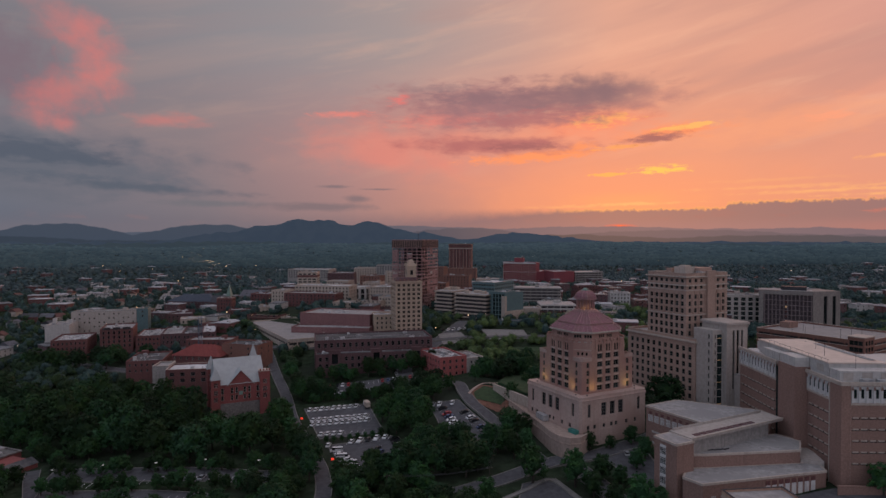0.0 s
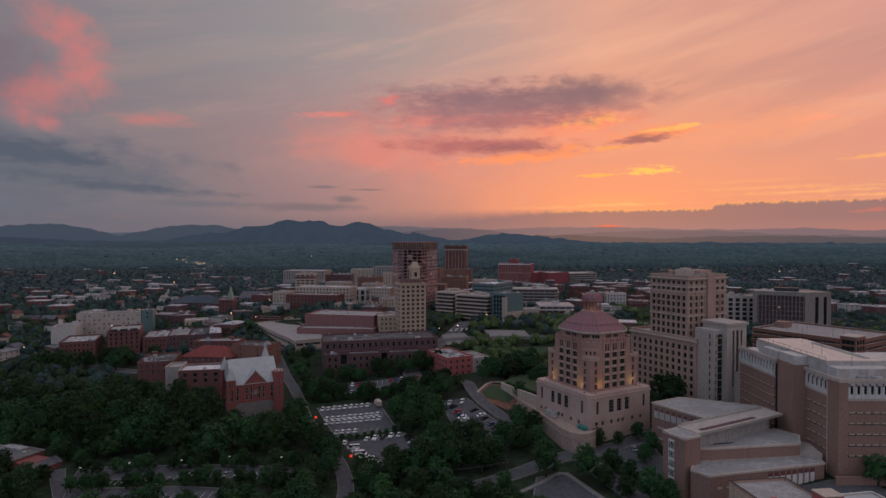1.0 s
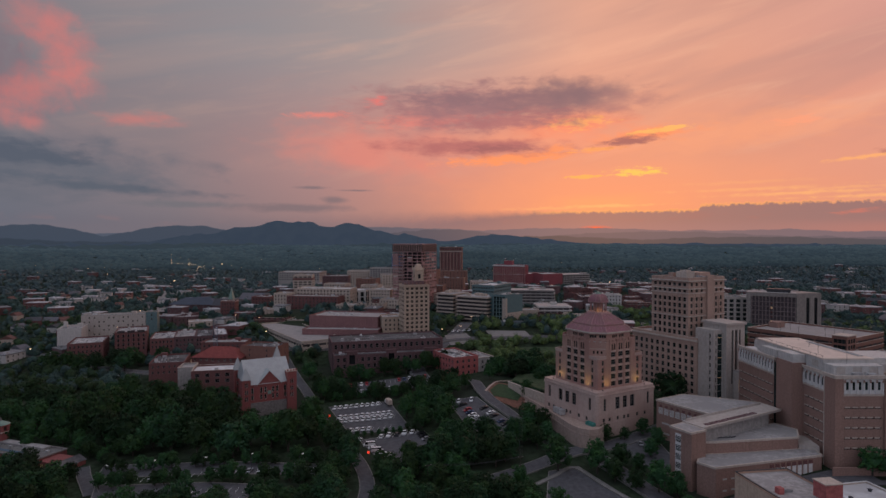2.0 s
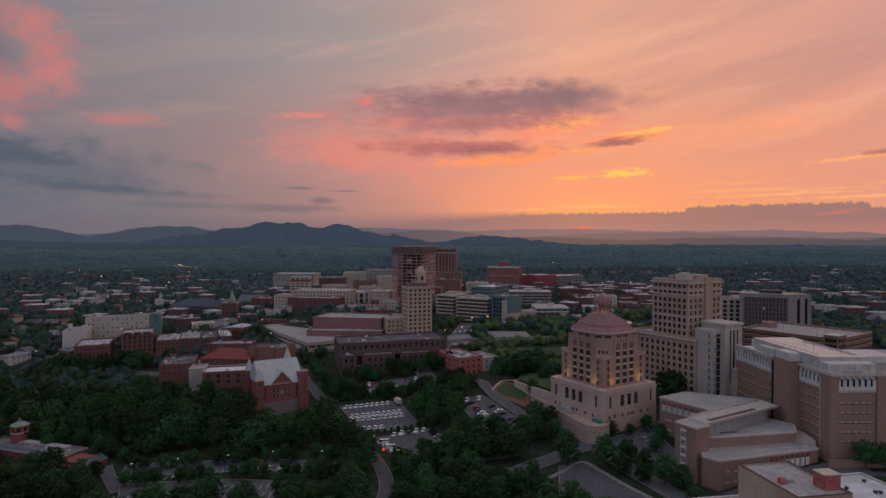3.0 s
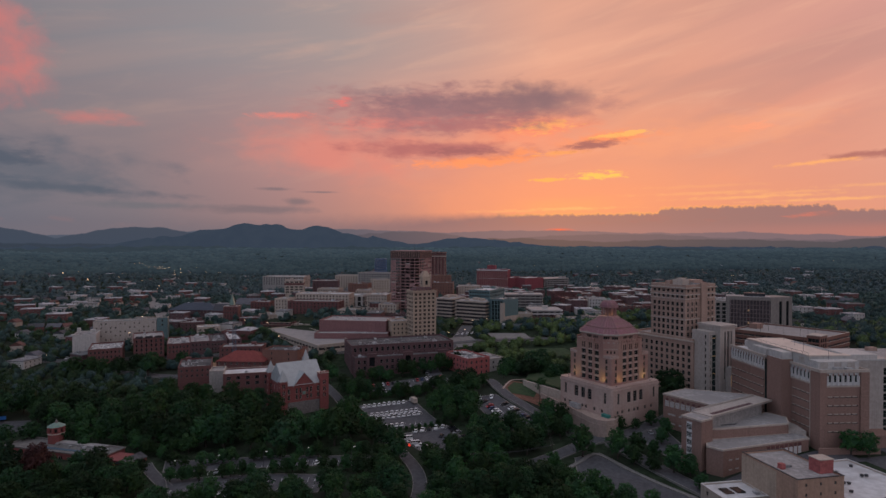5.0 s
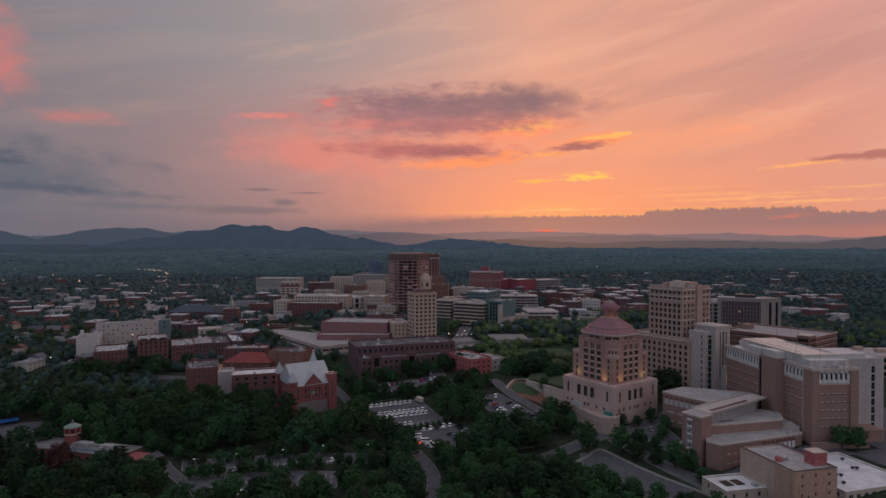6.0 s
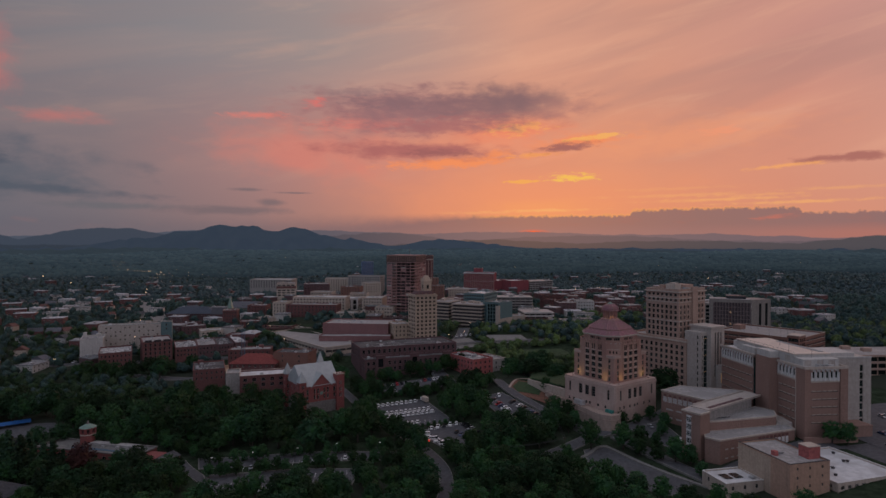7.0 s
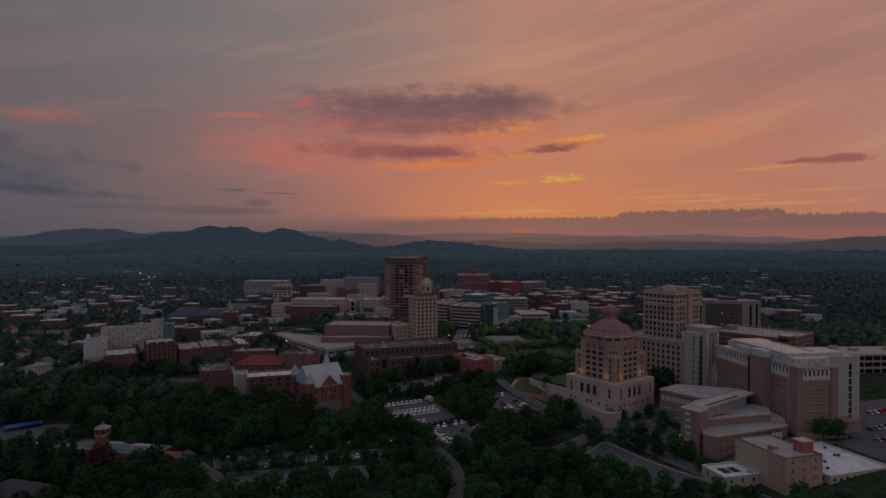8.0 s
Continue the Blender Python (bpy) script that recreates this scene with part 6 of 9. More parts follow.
def hotel_slab():
    e = thing("hotel_slab", "dark balconied hotel slab between plain grey end walls", "hotel", pose(262, 417, 10, 0, 0, -32))
    FOOT.append((230, 417, -32, 60, 25))
    H, L, D = 37.5, 34.0, 18.0
    part("core", Shape().box(-L + 3, 1.6, 0, -0.1, D, H - 3), mat("dusky_brown_recess", (0.11, 0.088, 0.092), var=0.2), e)
    part("end_wall", Shape().box(-L, 0, 0, -L + 3, D, H), mat("weathered_warm_concrete", (0.27, 0.235, 0.212), var=0.15, scale=0.8, streak=0.35), e)
    part("head_band", Shape().box(-L + 3, 0, H - 3, -0.1, D, H), mat("weathered_warm_concrete", (0.27, 0.235, 0.212), var=0.15, scale=0.8, streak=0.35), e)
    for i in range(13):
        x = -L + 3.4 + i * 2.45
        part("fin", Shape().box(x, 0.2, 0, x + 0.75, 1.6, H - 3), mat("dull_mauve_fin", (0.22, 0.17, 0.165), var=0.2), e)
    for j in range(9):
        part("balcony", Shape().box(-L + 3, 0.5, 2 + j * 3.5, -0.1, 1.55, 2.4 + j * 3.5), mat("dull_mauve_fin", (0.22, 0.17, 0.165), var=0.2), e)
    for j in range(8):
        part("lit_landing", Shape().box(-17.2, 0.9, 4 + j * 3.5, -15.8, 1.0, 5.6 + j * 3.5), GLASS_LIT if j % 3 == 0 else BRICK_RED, e)
    t = Shape()
    m = pose(0, 0, 0, 0, 0, 44)
    facade(t, m, 23, 0, H, [(9, 12), (16.5, 19.5)], [(3, H - 3.5)], e, DARK_METAL, GLASS, 0.5, (1, 9))
    t.box(0.01, 0.6, H - 1, 22.9, 18, H - 0.01, m=m)
    facade(t, m @ pose(23, 0, 0, 0, 0, 90), 18, 0, H, [], [], e)
    part("end_tower", t, mat("weathered_warm_concrete", (0.27, 0.235, 0.212), var=0.15, scale=0.8, streak=0.35), e, "warm grey end tower")
    part("roof_plant", Shape().box(-20, 5, H, -4, 14, H + 2.6), DARK_METAL, e)
    part("roof", Shape().box(-L + 0.4, 0.4, H, -0.5, D - 0.4, H + 0.1), ROOF_GREY, e)


hotel_slab()

B = block
FAR_TOWER = B("brick_hotel_tower", "red brick tower with a pale storey near the top", 10, 1000, -8, 38, 26, 76, BRICK_RED, ROOF_DARK, (9, 6), 1.6, 2.0, 3.6, n=13, units=3, cornice=0.8, coping=BRICK_BROWN)
for i in range(7):
    part("pier", Shape().box(1.2 + i * 5.7, -0.5, 20, 1.9 + i * 5.7, -0.003, 62), TAN_BRICK, FAR_TOWER)
part("crown", Shape().box(-0.9, -0.9, 60.5, 38.9, -0.01, 62.2), LIMESTONE, FAR_TOWER)
B("hotel_podium", "wide tan and red stepped podium of the brick tower", -6, 985, -8, 62, 14, 36, BRICK_ORANGE, ROOF_GREY, (10, 3), n=4, units=3)
B("white_hotel", "white hotel wall with small square windows and a teal eave", -312, 494, 13, 50, 14, 23.6, GREY_WALL, ROOF_GREY, (13, 3), 1.1, 1.3, 3.5, skip=lambda i, j: (i * 5 + j * 3) % 7 > 3, n=5, units=2, coping=TEAL_PANEL)
B("hotel_stair_tower", "pale stair tower with teal side of the white hotel", -263.0, 505.6, 13, 9, 10, 25.0, TEAL_PANEL, ROOF_GREY, (1, 0), n=2, units=1)
WHITE_SHED = B("white_warehouse", "plain white warehouse with a roof chimney", -314, 464, 18, 17, 24, 16.5, WHITE_WALL, ROOF_GREY, (0, 0), n=0, units=2, coping=WHITE_WALL)
part("chimney", Shape().box(1.0, 16, 10, 3.6, 19, 24), WHITE_WALL, WHITE_SHED, "white chimney block")
B("brick_shop", "dark red brick shop with a patched white roof", -283, 424, 20, 23, 34, 11.2, BRICK_RED, ROOF_PATCH, (8, 9), 1.2, 1.7, n=3, units=3, coping=BRICK_RED)
WAREHOUSE = B("brick_warehouse", "four-storey brick warehouse with wide attic openings", -256, 439, 22, 22, 32, 17.2, BRICK_RED, ROOF_GREY, (6, 7), 1.5, 2.2, 3.3, n=4, units=5, cornice=0.3, coping=BRICK_RED)
# dark sheets on the wall stand for shaded attic openings
for i in range(3):
    part("attic_opening", Shape().box(1.6 + i * 6.8, -0.12, 19.6, 6.8 + i * 6.8, -0.003, 22.2), DARK_GLAZING_SHADE, WAREHOUSE)
B("brick_row", "low brick row with a cluttered pale roof", -233, 446, 18, 17, 38, 11, BRICK_RED, ROOF_PATCH, (6, 8), n=2, units=9, coping=BRICK_RED)
B("brick_row", "low brick row with a long grey roof", -216.6, 451.4, 18, 15, 40, 11.6, BRICK_DARK, ROOF_GREY, (5, 8), n=2, units=8, coping=BRICK_DARK)
B("brick_row", "low brick row with a dark tar roof", -202.2, 456.2, 18, 13, 42, 11.2, BRICK_DARK, ROOF_DARK, (5, 8), n=2, units=9, coping=BRICK_DARK)
B("brick_row", "narrow brick row with a white roof", -188, 459, 20, 10, 54, 12, BRICK_DARK, ROOF_WHITE, (3, 8), n=2, units=5, coping=BRICK_DARK)
B("brick_row", "red brick shop row with a long pale roof", -188, 430, 0, 33, 16, 11, BRICK_RED, ROOF_GREY, (9, 4), n=2, units=4, coping=BRICK_RED)
B("long_brick_house", "long low brick building with a worn dark roof", -198, 367, 14, 21, 32, 8.2, BRICK_RED, ROOF_DARK, (6, 8), 1.2, 1.5, n=2, units=4, coping=BRICK_RED)
B("grey_shed", "grey metal shed behind the trees", -172, 348, 8, 9, 14, 9.5, CONCRETE, ROOF_GREY, (0, 0), n=0, units=0)
B("brick_school", "red brick hall with large windows and a pale flat roof", -162, 343, 10, 36, 18, 8.4, BRICK_RED, ROOF_WHITE, (6, 3), 2.6, 2.2, 3.6, n=2, units=2)
B("orange_brick_block", "plain orange brick block with a patched grey roof", -147, 391, -16, 27, 18, 15.4, BRICK_ORANGE, ROOF_DARK, (2, 2), 1.2, 1.6, n=2, units=4, coping=BRICK_RED)
B("museum_block", "windowless pink stone museum block", -116, 478, -14, 60, 34, 25, PINK_STONE, ROOF_GREY, (0, 0), n=0, units=4, coping=PINK_STONE)
B("museum_wing", "low pink stone museum wing", -118, 458, -8, 62, 16, 16.5, PINK_STONE, ROOF_GREY, (0, 0), n=0, units=2, coping=PINK_STONE)
POLICE = B("dark_brick_block", "dark maroon brick civic block, low front tier", -79, 366, 13, 73, 12, 12.6, BRICK_DARK, ROOF_DARK, (18, 3), 2.0, 2.6, 4.3, n=2, units=3, coping=BRICK_DARK)
B("dark_brick_block", "dark maroon brick civic block, higher rear tier", -82.3, 378.2, 13, 77, 32, 19.2, BRICK_DARK, ROOF_DARK, (19, 7), 2.0, 3.0, 4.4, n=2, units=7, coping=BRICK_DARK)
for i in range(3):
    part("entrance_bay", Shape().box(8 + i * 26, -1.2, 0, 15 + i * 26, -0.003, 17.5).box(7.8 + i * 26, -1.4, 17.5, 15.2 + i * 26, 0.3, 18.0), BRICK_DARK, POLICE, "projecting brick bay")
    part("bay_window", Shape().box(9.6 + i * 26, -1.26, 9.5, 13.4 + i * 26, -1.203, 15.5), GLASS, POLICE)
B("red_painted_house", "red painted corner building with a patched grey roof", -1.7, 353.7, 26, 18, 32, 13.2, PAINT_RED, ROOF_PATCH, (4, 8), 1.5, 1.9, 3.7, n=3, units=8, z0=-4, coping=PAINT_RED)
B("grey_annex", "grey rendered annex of the red corner building", 14.6, 361.6, 26, 12, 22, 11.5, CONCRETE, ROOF_GREY, (2, 3), n=2, units=3, z0=-4)
B("cream_annex", "cream annex at the foot of the slender tower", -53, 455, 12, 15, 20, 26, BUFF, ROOF_GREY, (4, 4), n=3, units=2)
TEAL = B("green_hotel", "teal glass hotel front with a buff corner strip", 42.5, 512, -31, 12.5, 20, 39, TEAL_PANEL, ROOF_GREY, (4, 0), 2.3, 3.0, 3.6, n=6, units=2, glass=GLASS_GREEN, frame_mat=TEAL_PANEL, coping=TEAL_PANEL)
part("corner_strip", Shape().box(9.2, -0.12, 0, 12.55, -0.003, 25.0), LIMESTONE, TEAL, "buff stone corner strip")
part("lit_shopfront", Shape().box(1.0, -0.16, 1.0, 8.5, -0.01, 3.6), GLASS_LIT, TEAL)
TEAL = B("green_hotel", "plain teal panelled hotel wing", 53.3, 505.6, 40, 23, 20, 38.5, TEAL_PANEL, ROOF_GREY, (0, 0), 2.0, 2.4, 3.6, n=0, units=3, coping=TEAL_PANEL)
part("corner_strip", Shape().box(-0.1, -0.12, 0, 2.0, -0.003, 25.6), LIMESTONE, TEAL, "buff stone corner strip")
part("lower_wall", Shape().box(2.0, -0.3, 0, 23.1, -0.003, 12.5), LIMESTONE, TEAL, "buff stone lower storeys")
B("green_hotel", "long teal hotel wing with a pale eave", 28, 563, -33, 24, 40, 44, TEAL_PANEL, ROOF_WHITE, (8, 10), 2.0, 1.7, 3.5, n=6, units=4, coping=CREAM)
B("buff_hall", "buff windowless hall beside the teal hotel", 59, 534, -2, 30, 16, 22, LIMESTONE, ROOF_GREY, (0, 0), n=0, units=2)
B("red_storefront", "red brick storefront by the square", 87, 521, -4, 21, 16, 18, BRICK_RED, ROOF_DARK, (5, 3), n=3, units=4)
B("buff_storefront", "buff rendered hall by the square", 109, 519, -4, 29, 20, 18, CREAM, ROOF_GREY, (0, 2), n=1, units=3)
RED_HOTEL = B("red_hotel", "dark red brick hotel slab with pale courses", 98, 959, -25, 54, 22, 47, HOTEL_RED, ROOF_WHITE, (14, 5), 1.5, 1.7, 3.4, n=8, units=2, coping=WHITE_TRIM, bands=(22.5, 9.0), frame_mat=FRAME_PALE)
for i in range(15):
    part("pier", Shape().box(0.3 + i * 3.78, -0.3, 8, 0.9 + i * 3.78, -0.004, 36), TAN_BRICK, RED_HOTEL)
part("cornice", Shape().box(-0.4, -0.6, 36.0, 54.4, -0.01, 37.6), WHITE_TRIM, RED_HOTEL, "white cornice")
B("hotel_penthouse", "red brick plant house above the hotel", 116, 958, -25, 14, 10, 54, HOTEL_RED, ROOF_GREY, (0, 0), n=0, units=1)
B("red_hall", "windowless red brick hall", 172, 915, 20, 37, 34, 34, HOTEL_RED, ROOF_WHITE, (0, 0), n=0, units=2)
B("red_hall", "long red brick hall with a white roof", 140, 940, 5, 40, 40, 33, HOTEL_RED, ROOF_WHITE, (0, 0), n=0, units=3)
B("grey_office", "large grey office with a pitched roof", -294, 1117, -8, 80, 46, 27, CONCRETE, ROOF_METAL, (16, 8), 2.2, 2.0, 3.8, n=4, units=2)
RED_TOP = B("red_top_hotel", "cream hotel with a red top storey", -204, 826, 4, 27, 30, 38, CREAM, ROOF_GREY, (4, 5), 4.5, 1.9, 3.6, n=5, units=2, coping=BRICK_RED)
part("red_top", Shape().box(-0.2, -0.2, 22, 27.2, -0.01, 25.2), BRICK_RED, RED_TOP, "red brick top storey")
part("red_top", Shape().box(27.01, -0.2, 22, 27.2, 30, 25.2), BRICK_RED, RED_TOP)
B("brown_office", "dark brown brick office", -168, 858, 0, 38, 30, 35, BRICK_DARK, ROOF_GREY, (8, 5), n=4, units=3)
B("long_red_block", "long red brick apartment block with pale sills", -164, 608, -14, 57, 20, 29.5, BRICK_RED, ROOF_GREY, (14, 4), 1.6, 1.6, 3.3, n=4, units=3)
B("cream_block", "cream office block above the red block", -160, 636, -12, 62, 24, 35, CREAM, ROOF_WHITE, (16, 5), 1.8, 1.7, 3.4, n=4, units=5)
B("cream_block", "cream corner block beside the red block", -180, 618, -14, 15, 22, 31, CREAM, ROOF_GREY, (4, 6), n=4, units=1)
B("cream_slab", "broad cream hotel slab of many windows", -140, 929, -4, 60, 28, 39, CREAM, ROOF_GREY, (15, 6), 1.6, 1.7, 3.3, n=6, units=3)
B("white_office", "white office with dark glazed bays", -120, 660, -14, 36, 26, 31, WHITE_WALL, ROOF_WHITE, (5, 4), 4.0, 5.0, 6.0, n=2, units=4)
B("cream_office", "cream office of five storeys", -80, 640, -14, 24, 26, 33, CREAM, ROOF_WHITE, (7, 5), n=5, units=3)
B("cream_office", "cream office beside the stripped tower", -66, 600, -14, 20, 22, 26, CREAM, ROOF_GREY, (6, 4), n=3, units=3)
B("small_house", "pale gabled front building among shops", -108, 575, -12, 20, 18, 23, CREAM, ROOF_GREY, (5, 4), n=2, units=1)
B("small_office", "grey stone shop front", -86, 570, -12, 26, 18, 23.5, LIMESTONE, ROOF_GREY, (6, 4), n=3, units=3)
B("small_shop", "low brick shop by the hill street", -60, 560, -12, 30, 16, 19, BRICK_DARK, ROOF_GREY, (7, 3), n=2, units=3)
B("grey_slab", "grey slab of balconies behind the stripped tower", -102, 900, -20, 54, 24, 45, CONCRETE, ROOF_GREY, (12, 5), 2.4, 1.8, 3.3, n=8, units=2)
B("blue_slab", "blue and white panelled apartment block", -80, 1150, 0, 24, 20, 60, BLUE_PANEL, ROOF_GREY, (9, 4), 2.2, 2.0, 3.5, n=9, units=2, frame_mat=WHITE_TRIM)
B("red_shop", "red brick shop with a pale coping by the parking roof", -178, 535, -12, 30, 16, 14, BRICK_RED, ROOF_GREY, (5, 3), 2.6, 1.4, n=2, units=2)
B("pale_shop", "low pale shop with a flat roof", -146, 530, -12, 34, 18, 14, LIMESTONE, ROOF_WHITE, (5, 3), n=1, units=3)
B("brick_house", "two-storey brick office with a white bay", -229, 596, 0, 15, 12, 25, BRICK_RED, ROOF_WHITE, (5, 4), n=4, units=2)
B("green_glass_office", "green glazed office behind the courthouse", 216, 452, -12, 42, 20, 42, GREY_WALL, ROOF_GREY, (8, 3), 3.2, 2.6, 3.6, n=6, units=3, glass=GLASS_GREEN)
B("red_office", "red brick office far behind the city hall", 145, 592, -6, 20, 24, 29, BRICK_DARK, ROOF_GREY, (5, 5), n=4, units=3)
B("white_office", "white office with a roof house", 170, 600, -10, 20, 20, 30, WHITE_WALL, ROOF_GREY, (6, 4), n=4, units=3)
B("red_row", "low red brick row", 182, 560, -10, 46, 22, 24, BRICK_RED, ROOF_WHITE, (10, 4), n=3, units=4)
B("white_shed", "long shed with a pale blue roof", 150, 470, -8, 44, 22, 16, WHITE_WALL, ROOF_METAL, (6, 3), n=1, units=4)

B("pavilion", "low dark pavilion beside the city square", 38, 478, -4, 26, 12, 18.5, TEAL_PANEL, ROOF_SLATE, (6, 3), 2.6, 2.0, 3.4, n=1, units=1, coping=DARK_METAL)
MIX = random.Random(21)
for x, y, W, D, z, wall, roof, label in (
        (-205, 500, 18, 14, 13, BRICK_RED, ROOF_GREY, "small brick shop below the parking deck"), (-232, 520, 20, 16, 14, CREAM, ROOF_WHITE, "small cream shop with a white roof"), (-256, 545, 22, 16, 15, BRICK_DARK, ROOF_GREY, "dark brick shop with a grey roof"),
        (-204, 560, 20, 15, 17, BRICK_RED, ROOF_PATCH, "red brick shop with a patched roof"), (-186, 576, 16, 16, 18, LIMESTONE, ROOF_GREY, "narrow stone shop front"), (-214, 655, 22, 18, 24, BRICK_RED, ROOF_GREY, "brick office near the churches"),
        (-130, 700, 26, 20, 30, BRICK_ORANGE, ROOF_GREY, "orange brick office behind the cream block"), (-96, 704, 22, 20, 33, CREAM, ROOF_DARK, "cream office of small windows"), (-66, 690, 20, 18, 30, BRICK_DARK, ROOF_GREY, "dark brick office by the tower"),
        (-150, 760, 30, 20, 31, LIMESTONE, ROOF_GREY, "stone office of five storeys"), (-110, 780, 28, 20, 36, BRICK_ORANGE, ROOF_DARK, "buff brick hotel of many windows"), (-76, 800, 24, 22, 40, CREAM, ROOF_GREY, "cream office in the old quarter"),
        (-2, 600, 24, 20, 30, LIMESTONE, ROOF_GREY, "stone office behind the banded block"), (20, 640, 26, 20, 31, BRICK_RED, ROOF_WHITE, "red brick hall with a pale roof"), (-20, 680, 24, 22, 34, BRICK_ORANGE, ROOF_GREY, "orange brick hotel wing"),
        (0, 760, 34, 24, 38, BRICK_ORANGE, ROOF_DARK, "broad orange brick hotel block"), (44, 780, 30, 20, 32, CREAM, ROOF_WHITE, "cream office with a white roof"), (-34, 860, 36, 24, 44, BRICK_ORANGE, ROOF_GREY, "stepped brick hotel podium"),
        (150, 640, 26, 20, 26, BRICK_RED, ROOF_GREY, "red brick loft beyond the city hall"), (182, 660, 28, 20, 25, BRICK_DARK, ROOF_PATCH, "dark brick loft with a patched roof"), (214, 640, 24, 18, 23, BRICK_RED, ROOF_GREY, "brick shop row beyond the courthouse"),
        (196, 610, 22, 16, 22, BRICK_ORANGE, ROOF_WHITE, "orange brick shop with a white roof"), (160, 700, 30, 18, 26, BRICK_RED, ROOF_WHITE, "brick warehouse with a white roof"), (250, 690, 26, 18, 23, BRICK_RED, ROOF_GREY, "low brick warehouse with a grey roof"),
        (-340, 560, 20, 14, 9, CREAM, ROOF_SLATE, "cream house behind the white hotel"), (-300, 575, 24, 16, 12, BRICK_RED, ROOF_GREY, "brick shop behind the white hotel"), (-330, 610, 26, 14, 12, LIMESTONE, ROOF_GREY, "low stone shop with a flat roof"), (-270, 580, 18, 16, 14, BRICK_DARK, ROOF_GREY, "brown brick shop with a grey roof")):
    B("small_office", label, x, y, MIX.choice((-14, -10, 12, 20)), W, D, z, wall, roof, (max(3, int(W / 3.6)), max(3, int(D / 4))), 1.4, 1.7, 3.4, n=4 if z > 25 else 2, units=4, coping=wall)


def parking_roof():
    e = thing("parking_roof", "pale concrete parking deck with a few cars on its roof", "parking deck", pose(-111, 420, 0, 0, 0, 31.5))
    FOOT.append((-111, 420, 31.5, 34, 116))
    part("deck", Shape().box(0, 0, 11.4, 34, 112, 12.0), ROOF_DECK, e)
    for a, b, c, d in ((0, 0, 34, 0.3), (0, 111.7, 34, 112), (0, 0.3, 0.3, 111.7), (33.7, 0.3, 34, 111.7)):
        part("parapet", Shape().box(a, b, 10.4, c, d, 13.0), CREAM, e)
        part("spandrel", Shape().box(a, b, 5.6, c, d, 8.6), CREAM, e)
    # solid dark box in place of the shaded parking floors
    part("dark_inside", Shape().box(1, 1, 0, 33, 111, 11.4), DARK_GLAZING_SHADE, e)
    for i in range(20):
        part("column", Shape().box(0.02, 0.4 + i * 5.8, 0, 0.6, 1.0 + i * 5.8, 10.4), CREAM, e)
    for i in range(6):
        part("column", Shape().box(0.5 + i * 6.4, 0.02, 0, 1.2 + i * 6.4, 0.6, 10.4), CREAM, e)


parking_roof()


# ------------------------------------------------------------------ churches, hip roofs and houses
def gable(sh, x0, y0, x1, y1, z0, z1, slot=0, along="x", over=0.4):
    """A solid gable roof over a rectangle."""
    x0, y0, x1, y1 = x0 - over, y0 - over, x1 + over, y1 + over
    if along == "x":
        ym = (y0 + y1) / 2
        a, b = (x0, ym, z1), (x1, ym, z1)
        sh.face([(x0, y0, z0), (x1, y0, z0), b, a], slot).face([(x1, y1, z0), (x0, y1, z0), a, b], slot)
        sh.face([(x0, y1, z0), (x0, y0, z0), a], slot).face([(x1, y0, z0), (x1, y1, z0), b], slot)
    else:
        xm = (x0 + x1) / 2
        a, b = (xm, y0, z1), (xm, y1, z1)
        sh.face([(x0, y1, z0), (x0, y0, z0), a, b], slot).face([(x1, y0, z0), (x1, y1, z0), b, a], slot)
        sh.face([(x0, y0, z0), (x1, y0, z0), a], slot).face([(x1, y1, z0), (x0, y1, z0), b], slot)
    sh.face([(x0, y1, z0), (x1, y1, z0), (x1, y0, z0), (x0, y0, z0)], slot)
    return sh


